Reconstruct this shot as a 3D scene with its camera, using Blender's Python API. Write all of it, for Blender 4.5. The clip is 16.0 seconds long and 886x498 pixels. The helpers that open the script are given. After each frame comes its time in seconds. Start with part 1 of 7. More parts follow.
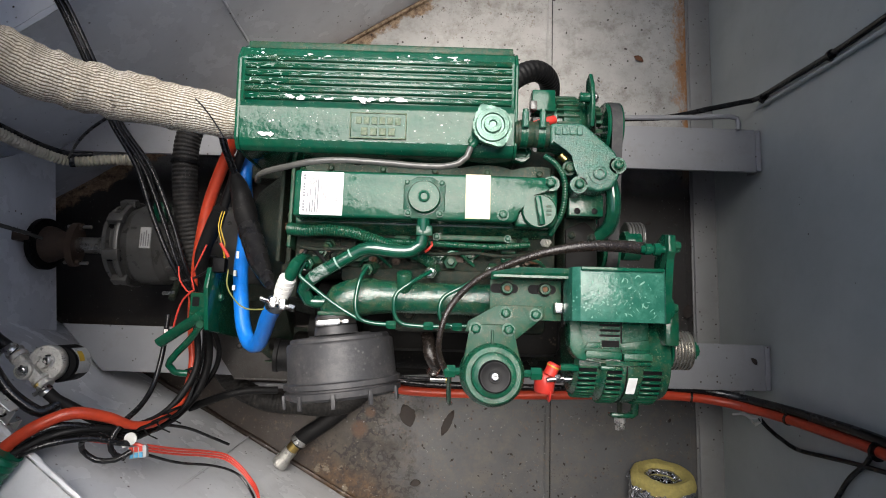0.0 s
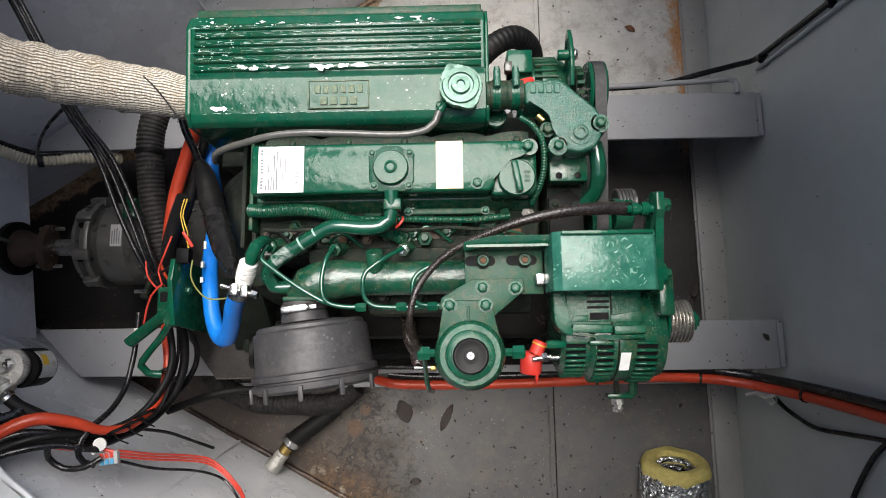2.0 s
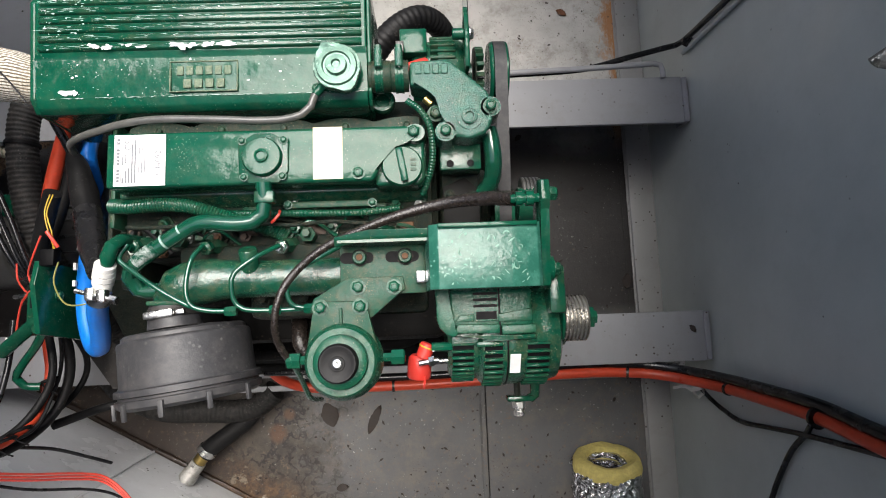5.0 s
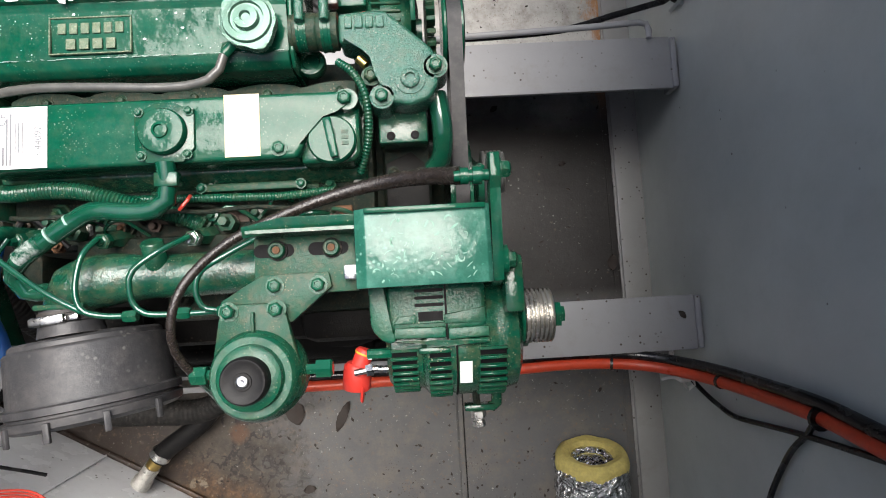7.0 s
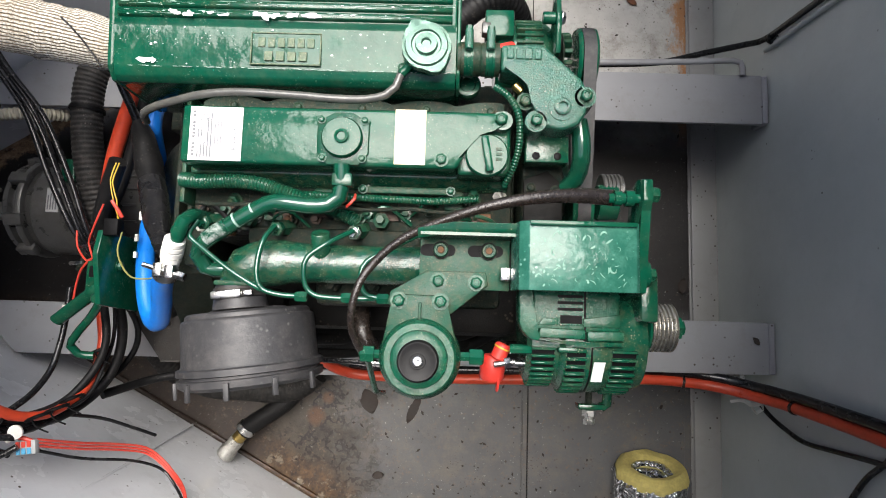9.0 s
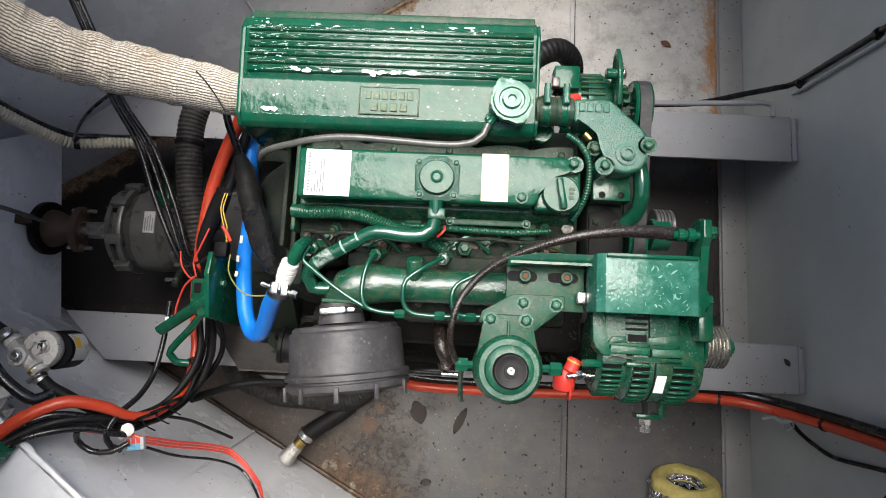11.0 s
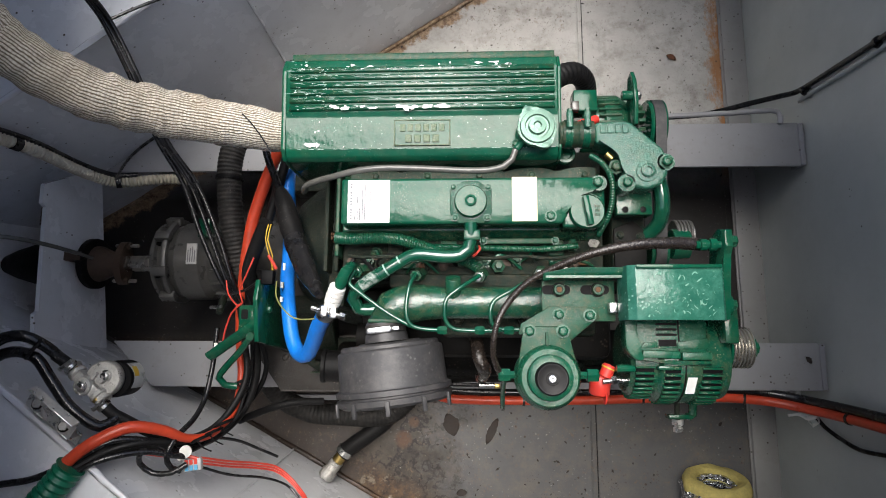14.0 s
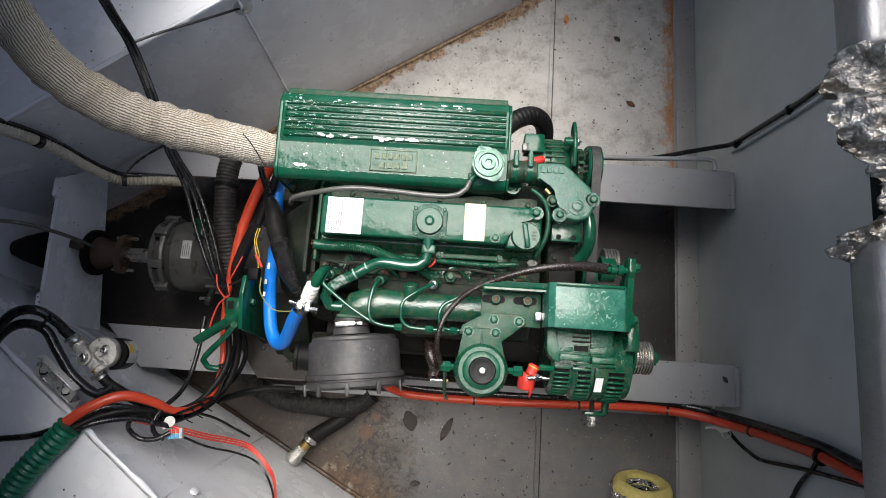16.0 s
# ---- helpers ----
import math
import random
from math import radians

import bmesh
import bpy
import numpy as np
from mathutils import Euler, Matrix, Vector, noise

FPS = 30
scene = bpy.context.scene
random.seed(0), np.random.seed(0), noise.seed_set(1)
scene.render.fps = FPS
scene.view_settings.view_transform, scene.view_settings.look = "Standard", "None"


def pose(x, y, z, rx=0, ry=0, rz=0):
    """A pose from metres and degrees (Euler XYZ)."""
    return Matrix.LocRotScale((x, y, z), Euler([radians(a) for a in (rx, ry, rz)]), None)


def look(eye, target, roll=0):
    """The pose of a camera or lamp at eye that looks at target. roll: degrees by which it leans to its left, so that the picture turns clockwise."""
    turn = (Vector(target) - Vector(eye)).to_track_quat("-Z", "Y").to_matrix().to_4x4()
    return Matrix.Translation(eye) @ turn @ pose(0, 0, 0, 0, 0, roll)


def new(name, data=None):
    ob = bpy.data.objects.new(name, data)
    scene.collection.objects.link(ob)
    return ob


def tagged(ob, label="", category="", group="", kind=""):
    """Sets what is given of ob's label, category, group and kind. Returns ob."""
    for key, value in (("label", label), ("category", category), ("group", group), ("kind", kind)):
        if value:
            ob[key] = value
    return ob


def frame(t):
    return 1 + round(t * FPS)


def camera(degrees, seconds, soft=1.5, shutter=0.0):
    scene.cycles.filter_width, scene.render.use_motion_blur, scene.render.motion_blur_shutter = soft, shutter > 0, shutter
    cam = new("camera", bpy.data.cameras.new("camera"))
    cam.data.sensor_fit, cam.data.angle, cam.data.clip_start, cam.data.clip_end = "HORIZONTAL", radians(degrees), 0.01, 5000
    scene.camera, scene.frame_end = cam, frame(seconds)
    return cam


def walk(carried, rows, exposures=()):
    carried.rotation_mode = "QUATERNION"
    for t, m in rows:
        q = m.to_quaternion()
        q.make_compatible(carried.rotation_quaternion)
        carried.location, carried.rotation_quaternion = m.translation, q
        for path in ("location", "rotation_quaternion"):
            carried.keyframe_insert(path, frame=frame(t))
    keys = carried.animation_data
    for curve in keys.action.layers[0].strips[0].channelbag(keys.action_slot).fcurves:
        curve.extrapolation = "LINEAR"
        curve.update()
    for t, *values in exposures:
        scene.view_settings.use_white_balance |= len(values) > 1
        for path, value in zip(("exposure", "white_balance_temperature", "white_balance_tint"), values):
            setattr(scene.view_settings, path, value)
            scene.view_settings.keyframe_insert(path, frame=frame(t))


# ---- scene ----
cam = camera(75.0, 16.0, soft=1.0)
PATH = [
    (0, (0.048, 0.037, 1.798), (0.048, 0.31, -0.183), 1.8),
    (0.5, (0.057, 0.029, 1.777), (0.068, 0.309, -0.203), 3.8),
    (1, (0.077, 0.014, 1.75), (0.078, 0.301, -0.229), 1.5),
    (1.5, (0.087, 0.001, 1.73), (0.028, 0.279, -0.25), -11.7),
    (2, (0.11, 0.004, 1.717), (0.069, 0.284, -0.262), -9.2),
    (2.5, (0.146, 0.005, 1.707), (0.151, 0.289, -0.273), 0.1),
    (3, (0.177, 0.001, 1.696), (0.194, 0.265, -0.286), 3.3),
    (3.5, (0.198, 0.008, 1.689), (0.176, 0.26, -0.295), -6.6),
    (4, (0.217, 0.012, 1.682), (0.209, 0.253, -0.304), -3.9),
    (4.5, (0.227, 0.012, 1.672), (0.257, 0.256, -0.313), 4.3),
    (5, (0.238, 0.014, 1.647), (0.295, 0.267, -0.336), 10.6),
    (5.2, (0.257, 0.018, 1.628), (0.335, 0.271, -0.354), 15.2),
    (7.3, (0.311, 0.038, 1.524), (0.374, 0.211, -0.467), 16.7),
    (7.5, (0.297, 0.037, 1.533), (0.359, 0.213, -0.459), 16.7),
    (8, (0.252, 0.038, 1.569), (0.292, 0.235, -0.421), 11.0),
    (8.5, (0.201, 0.035, 1.59), (0.194, 0.241, -0.399), -1.3),
    (9, (0.159, 0.03, 1.607), (0.141, 0.236, -0.383), -3.3),
    (9.5, (0.117, 0.031, 1.622), (0.068, 0.252, -0.365), -10.1),
    (10, (0.087, 0.03, 1.642), (0.037, 0.275, -0.342), -8.9),
    (10.2, (0.073, 0.029, 1.66), (0.019, 0.294, -0.322), -8.7),
    (12.3, (0.047, 0.022, 1.781), (-0.008, 0.287, -0.201), -10.3),
    (12.5, (0.046, 0.022, 1.781), (-0.017, 0.287, -0.201), -12.3),
    (13, (0.017, 0.022, 1.785), (-0.099, 0.306, -0.191), -21.8),
    (13.5, (-0.004, 0.021, 1.788), (-0.147, 0.31, -0.185), -26.2),
    (14, (0.01, 0.025, 1.795), (-0.078, 0.336, -0.179), -15.8),
    (14.5, (0.049, 0.021, 1.825), (0.037, 0.346, -0.148), -1.7),
    (15, (0.07, 0.004, 1.874), (0.077, 0.313, -0.102), 2.6),
    (15.5, (0.076, -0.008, 1.955), (0.059, 0.311, -0.019), -1.2),
    (16, (0.067, -0.009, 1.977), (0.027, 0.355, 0.01), -2.5),
]
walk(cam, [(t, look(eye, target, roll)) for t, eye, target, roll in PATH], exposures=[(0.0, 0.78), (1.0, 0.75), (2.5, 0.86), (4.0, 0.94), (5.0, 0.94), (7.5, 1.12), (10.0, 1.1), (12.5, 0.94), (16.0, 0.86)])

# ---- light ----
world = bpy.data.worlds.new("sky")
world.use_nodes = True
scene.world = world
wn = world.node_tree
sky = wn.nodes.new("ShaderNodeTexSky")
sky.sky_type, sky.sun_disc = "NISHITA", False
sky.sun_elevation, sky.sun_rotation = radians(80), radians(0)
sky.air_density, sky.dust_density = 1.0, 4.0
wn.nodes["Background"].inputs["Strength"].default_value = 0.13
wn.links.new(sky.outputs["Color"], wn.nodes["Background"].inputs["Color"])
sun = new("sun", bpy.data.lights.new("sun", "SUN"))
sun.data.energy, sun.data.angle, sun.data.color = 3.6, radians(44), (1.0, 0.97, 0.925)
sun.matrix_world = look((-0.05, 1.0, 2.85), (0.0, 0.35, 0.8))
scene.view_settings.exposure = 0.85


# ---- materials ----
def tree(name):
    m = bpy.data.materials.new(name)
    m.use_nodes = True
    return m, m.node_tree, m.node_tree.nodes["Principled BSDF"]


def ramp(nt, src, stops):
    r = nt.nodes.new("ShaderNodeValToRGB")
    e = r.color_ramp.elements
    while len(e) < len(stops):
        e.new(0.5)
    for k, (p, c) in zip(e, stops):
        k.position = p
        k.color = (c, c, c, 1) if isinstance(c, (int, float)) else (*c, 1)
    nt.links.new(src, r.inputs[0])
    return r.outputs[0]


def noise_tex(nt, scale, detail=4, rough=0.6, coord="Object", stretch=None, seed=0.0):
    tc = nt.nodes.new("ShaderNodeTexCoord")
    out = tc.outputs[coord]
    mp = nt.nodes.new("ShaderNodeMapping")
    mp.inputs["Location"].default_value = (seed, seed * 0.7, seed * 1.3)
    mp.inputs["Scale"].default_value = stretch or (1, 1, 1)
    nt.links.new(out, mp.inputs[0])
    n = nt.nodes.new("ShaderNodeTexNoise")
    n.inputs["Scale"].default_value, n.inputs["Detail"].default_value, n.inputs["Roughness"].default_value = scale, detail, rough
    nt.links.new(mp.outputs[0], n.inputs["Vector"])
    return n.outputs["Fac"]


def mix(nt, fac, a, b):
    m = nt.nodes.new("ShaderNodeMix")
    m.data_type = "RGBA"
    for sock, v in ((m.inputs["Factor"], fac), (m.inputs["A"], a), (m.inputs["B"], b)):
        if isinstance(v, (int, float)):
            sock.default_value = v
        elif isinstance(v, tuple):
            sock.default_value = (*v, 1)
        else:
            nt.links.new(v, sock)
    return m.outputs["Result"]


def bump(nt, bsdf, height, strength, dist):
    b = nt.nodes.new("ShaderNodeBump")
    b.inputs["Strength"].default_value, b.inputs["Distance"].default_value = strength, dist
    nt.links.new(height, b.inputs["Height"])
    nt.links.new(b.outputs[0], bsdf.inputs["Normal"])


def surface(name, base, rough=0.5, metal=0.0, worn=None, grime=(0.1, 0.09, 0.07), dirt=0.25, scale=30.0, relief=0.15, rvar=0.12, coat=0.0, spec=0.4, flecks=None, grain=250.0, wave=0.0):
    """Paint, rubber or metal: a base colour with broad tone changes, fine dirt, uneven gloss and slight relief."""
    m, nt, b = tree(name)
    n1, n2 = noise_tex(nt, scale, 5), noise_tex(nt, scale * 9, 4, 0.7, seed=3.1)
    dark = tuple(c * 0.72 for c in base)
    col = mix(nt, ramp(nt, n1, [(0.3, 0.0), (0.7, 1.0)]), dark, base)
    if worn:
        col = mix(nt, ramp(nt, n2, [(0.66, 0.0), (0.72, 1.0)]), col, worn)
    dm = nt.nodes.new("ShaderNodeMath")
    dm.operation = "MULTIPLY"
    nt.links.new(ramp(nt, noise_tex(nt, scale * 2.3, 6, 0.75, seed=7.7), [(0.45, 0.0), (0.75, 1.0)]), dm.inputs[0])
    dm.inputs[1].default_value = dirt
    col = mix(nt, dm.outputs[0], col, grime)
    if flecks:
        # scattered dust and chips of about a millimetre, thicker in patches
        vor = nt.nodes.new("ShaderNodeTexVoronoi")
        vor.inputs["Scale"].default_value = grain
        tc = nt.nodes.new("ShaderNodeTexCoord")
        nt.links.new(tc.outputs["Object"], vor.inputs["Vector"])
        gm = nt.nodes.new("ShaderNodeMath")
        gm.operation = "MULTIPLY"
        nt.links.new(ramp(nt, vor.outputs["Distance"], [(0.16, 1.0), (0.3, 0.0)]), gm.inputs[0])
        nt.links.new(ramp(nt, noise_tex(nt, grain * 0.12, 5, 0.75, seed=11.3), [(0.5, 0.0), (0.62, 0.85)]), gm.inputs[1])
        col = mix(nt, gm.outputs[0], col, flecks)
    nt.links.new(col, b.inputs["Base Color"])
    b.inputs["Metallic"].default_value = metal
    nt.links.new(ramp(nt, n1, [(0.3, max(0.03, rough - rvar)), (0.75, min(1, rough + rvar))]), b.inputs["Roughness"])
    if coat:
        b.inputs["Coat Weight"].default_value, b.inputs["Coat Roughness"].default_value = coat, 0.12
    b.inputs["Specular IOR Level"].default_value = spec
    if wave:
        # gentle unevenness of hand-painted plate under the fine grain
        wv = nt.nodes.new("ShaderNodeBump")
        wv.inputs["Strength"].default_value, wv.inputs["Distance"].default_value = wave, 0.012
        nt.links.new(noise_tex(nt, 42, 3, 0.5, seed=15.0), wv.inputs["Height"])
    bump(nt, b, n2, relief, 0.002)
    if wave:
        nt.links.new(wv.outputs[0], b.inputs["Normal"].links[0].from_node.inputs["Normal"])
    return m


GREEN = surface("green_engine_paint", (0.003, 0.058, 0.031), 0.15, rvar=0.08, wave=0.12, worn=(0.012, 0.15, 0.085), grime=(0.06, 0.065, 0.035), dirt=0.5, scale=26, relief=0.2, flecks=(0.2, 0.21, 0.14), grain=260, spec=0.42)
GREENCLEAN = surface("gloss_green_paint", (0.003, 0.066, 0.036), 0.12, rvar=0.06, wave=0.12, worn=(0.01, 0.14, 0.08), grime=(0.05, 0.085, 0.05), dirt=0.4, scale=24, relief=0.05, flecks=(0.1, 0.16, 0.11), grain=260, spec=0.24)
PIPEGREEN = surface("gloss_green_pipe", (0.003, 0.062, 0.034), 0.08, rvar=0.03, worn=(0.01, 0.13, 0.075), grime=(0.05, 0.085, 0.05), dirt=0.3, scale=30, relief=0.04, spec=0.8)
ZINC = surface("bright_zinc_plate", (0.78, 0.78, 0.76), 0.32, 0.75, grime=(0.3, 0.24, 0.18), dirt=0.35, scale=45, relief=0.25)
CASTGREEN = surface("green_painted_casting", (0.012, 0.1, 0.062), 0.13, worn=(0.09, 0.25, 0.18), grime=(0.08, 0.1, 0.06), dirt=0.35, scale=40, relief=0.8, flecks=(0.16, 0.22, 0.16), grain=280, spec=0.9)
BOXGREEN = surface("scuffed_green_cover", (0.018, 0.105, 0.072), 0.2, worn=(0.07, 0.24, 0.17), grime=(0.06, 0.19, 0.14), dirt=0.7, scale=20, relief=0.12, wave=0.12, flecks=(0.2, 0.36, 0.29), grain=150, spec=0.34)
SOFTSCUFF = surface("soft_green_scuff", (0.12, 0.3, 0.22), 0.4, grime=(0.04, 0.17, 0.11), dirt=0.7, scale=150)
BROWNGREEN = surface("brown_stained_green", (0.01, 0.036, 0.02), 0.45, worn=(0.12, 0.09, 0.055), grime=(0.075, 0.055, 0.032), dirt=0.85, scale=45, relief=0.5, spec=0.3, flecks=(0.17, 0.14, 0.09), grain=240)
WORNCAP = surface("worn_green_cap", (0.1, 0.2, 0.15), 0.22, 0.4, worn=(0.36, 0.44, 0.38), grime=(0.1, 0.14, 0.1), dirt=0.5, scale=40, relief=0.4, spec=0.6)
WORNRIM = surface("rubbed_khaki_green", (0.1, 0.15, 0.09), 0.3, worn=(0.3, 0.29, 0.2), grime=(0.2, 0.2, 0.13), dirt=0.9, scale=85, relief=0.5, flecks=(0.4, 0.36, 0.26), grain=300)
BOLTGREEN = surface("satin_green_paint", (0.004, 0.072, 0.039), 0.27, rvar=0.1, worn=(0.03, 0.15, 0.09), grime=(0.06, 0.075, 0.04), dirt=0.5, scale=40, relief=0.3, wave=0.15, spec=0.34, flecks=(0.18, 0.2, 0.13), grain=260)
DUSTGREEN = surface("dusty_green_paint", (0.005, 0.056, 0.03), 0.38, spec=0.22, worn=(0.12, 0.11, 0.065), grime=(0.085, 0.068, 0.04), dirt=0.75, scale=38, relief=0.3, wave=0.1, flecks=(0.17, 0.135, 0.085), grain=300)
SPECKGREEN = surface("speckled_green_casting", (0.004, 0.062, 0.034), 0.13, rvar=0.07, worn=(0.03, 0.14, 0.08), grime=(0.085, 0.075, 0.04), dirt=0.7, scale=30, relief=0.35, wave=0.2, spec=0.75, flecks=(0.2, 0.19, 0.12), grain=260)
# grimy green paint, darkened beyond its dirt for the shade between engine parts
GRIMYSHADEGREEN = surface("grimy_shaded_green_block", (0.003, 0.013, 0.008), 0.45, worn=(0.06, 0.042, 0.028), grime=(0.05, 0.034, 0.02), dirt=0.8, scale=60, relief=1.0, spec=0.3, flecks=(0.1, 0.08, 0.05), grain=210)
BLACKRUB = surface("black_rubber", (0.007, 0.007, 0.0075), 0.55, grime=(0.022, 0.02, 0.017), dirt=0.35, scale=30, spec=0.2, flecks=(0.045, 0.042, 0.038), grain=140)
# near-black for oiled iron, and for fillers that deepen shade in gaps
OILSHADEBLACK = surface("oil_and_shade_black", (0.003, 0.0028, 0.0025), 0.6, grime=(0.01, 0.008, 0.006), dirt=0.5, scale=40, relief=0.4, spec=0.15, flecks=(0.05, 0.04, 0.03), grain=120)
GLOSSBLACK = surface("black_cable_sheath", (0.008, 0.008, 0.009), 0.26, grime=(0.04, 0.038, 0.035), dirt=0.35, scale=25, relief=0.08, flecks=(0.07, 0.065, 0.06), grain=160)
HOSEBLACK = surface("brown_black_rubber_hose", (0.017, 0.013, 0.011), 0.26, worn=(0.05, 0.04, 0.033), grime=(0.045, 0.035, 0.028), dirt=0.5, scale=60, spec=0.5, relief=0.3)
PLASTIC = surface("dark_grey_plastic", (0.034, 0.034, 0.036), 0.5, worn=(0.06, 0.06, 0.06), grime=(0.11, 0.1, 0.095), dirt=0.45, scale=16, relief=0.3, flecks=(0.12, 0.12, 0.11), grain=110)
CAPBLACK = surface("black_moulded_cap", (0.004, 0.004, 0.0045), 0.55, dirt=0.08, grime=(0.03, 0.03, 0.03), spec=0.08)
REDHOSE = surface("orange_red_hose", (0.52, 0.055, 0.022), 0.38, grime=(0.12, 0.04, 0.025), dirt=0.35, scale=25)
REDWIRE = surface("red_wire", (0.62, 0.06, 0.04), 0.36, dirt=0.15)
LEVERBLUE = surface("pale_blue_lever", (0.1, 0.38, 0.62), 0.4, dirt=0.1)
DUSTRUB = surface("dusty_black_rubber", (0.014, 0.0135, 0.013), 0.62, grime=(0.05, 0.045, 0.04), dirt=0.7, scale=30, spec=0.2, relief=0.4, flecks=(0.11, 0.1, 0.09), grain=160)
DUSTSTEEL = surface("dusty_grey_steel", (0.05, 0.047, 0.044), 0.55, 0.15, grime=(0.03, 0.022, 0.017), dirt=0.9, scale=34, relief=0.4, flecks=(0.2, 0.18, 0.155), grain=150)
REDBOOT = surface("red_rubber_boot", (0.55, 0.035, 0.025), 0.45, dirt=0.15)
OLIVEWIRE = surface("dull_yellow_green_wire", (0.24, 0.24, 0.07), 0.5, dirt=0.3)
YELLOWWIRE = surface("yellow_wire", (0.5, 0.32, 0.03), 0.45, dirt=0.15)
BLUEHOSE = surface("blue_hot_water_hose", (0.005, 0.17, 0.64), 0.38, spec=0.3, grime=(0.07, 0.14, 0.3), dirt=0.2, scale=22)
WHITEPLA = surface("white_plastic", (0.75, 0.74, 0.7), 0.45, grime=(0.4, 0.38, 0.33), dirt=0.25)
PAPER = surface("white_label", (0.82, 0.82, 0.8), 0.35, dirt=0.05, grime=(0.5, 0.48, 0.42), relief=0.02)
CREAM = surface("cream_label", (0.62, 0.53, 0.32), 0.4, dirt=0.15, grime=(0.45, 0.38, 0.22), relief=0.02)
INK = surface("black_print", (0.17, 0.17, 0.18), 0.6, dirt=0.0, relief=0.0)
STEEL = surface("bright_plated_steel", (0.62, 0.62, 0.6), 0.3, 1.0, grime=(0.25, 0.2, 0.15), dirt=0.3, scale=60)
ALLOY = surface("cast_alloy", (0.58, 0.57, 0.53), 0.38, 0.65, grime=(0.14, 0.12, 0.09), dirt=0.65, scale=55, relief=0.8, flecks=(0.06, 0.05, 0.04), grain=200)
GEARGREY = surface("grey_gearbox_casting", (0.12, 0.118, 0.112), 0.36, 0.45, grime=(0.07, 0.06, 0.05), dirt=0.5, scale=30, relief=0.35)
BROWNSTEEL = surface("rusty_brown_steel", (0.075, 0.05, 0.035), 0.6, 0.3, worn=(0.16, 0.09, 0.05), grime=(0.03, 0.02, 0.015), dirt=0.6, scale=30, relief=0.5)
RUSTY = surface("rusted_iron", (0.13, 0.06, 0.025), 0.7, 0.1, worn=(0.2, 0.1, 0.04), grime=(0.05, 0.03, 0.02), dirt=0.5, scale=60, relief=0.5)
SHAFT = surface("dull_steel_shaft", (0.5, 0.47, 0.42), 0.3, 0.9, grime=(0.1, 0.07, 0.05), dirt=0.4)
PULLEY = surface("bright_grooved_pulley", (0.6, 0.58, 0.53), 0.28, 0.9, grime=(0.3, 0.27, 0.2), dirt=0.3)
DUCT = surface("cream_corrugated_conduit", (0.62, 0.56, 0.43), 0.45, grime=(0.18, 0.15, 0.11), dirt=0.4, scale=25)
GREENHOSE = surface("green_corrugated_conduit", (0.005, 0.13, 0.07), 0.35, grime=(0.02, 0.06, 0.04), dirt=0.2)
CLEARGREY = surface("milky_grey_tubing", (0.085, 0.085, 0.078), 0.2, spec=0.5, grime=(0.14, 0.13, 0.11), dirt=0.4)
FOAM = surface("yellow_insulation_foam", (0.6, 0.5, 0.16), 0.9, grime=(0.35, 0.3, 0.15), dirt=0.4, scale=90, relief=0.8)
BELT = surface("grey_black_drive_belt", (0.03, 0.03, 0.032), 0.55, grime=(0.12, 0.11, 0.1), dirt=0.35)
TANLEAF = surface("orange_brown_leaf", (0.13, 0.05, 0.022), 0.7, grime=(0.04, 0.02, 0.012), dirt=0.5, scale=60)
LEAF = surface("dead_brown_leaf", (0.032, 0.022, 0.017), 0.7, grime=(0.014, 0.01, 0.008), dirt=0.5)
WORNHOSE = surface("worn_green_hose", (0.003, 0.06, 0.033), 0.3, grime=(0.5, 0.52, 0.5), dirt=1.0, scale=42, relief=0.3)
SCUFF = surface("pale_scuff", (0.3, 0.44, 0.37), 0.5, grime=(0.1, 0.2, 0.15), dirt=0.4, scale=120)
CHIPW = surface("bare_white_primer", (0.75, 0.76, 0.74), 0.5, grime=(0.3, 0.4, 0.33), dirt=0.3, scale=120)
CLIPGREY = surface("pale_grey_plastic", (0.42, 0.43, 0.43), 0.35, dirt=0.2)
BRASS = surface("tarnished_brass", (0.5, 0.36, 0.12), 0.35, 1.0, dirt=0.4)
GALV = surface("galvanised_bracket", (0.6, 0.6, 0.59), 0.4, 0.55, worn=(0.3, 0.14, 0.06), grime=(0.25, 0.15, 0.1), dirt=0.35, scale=45)


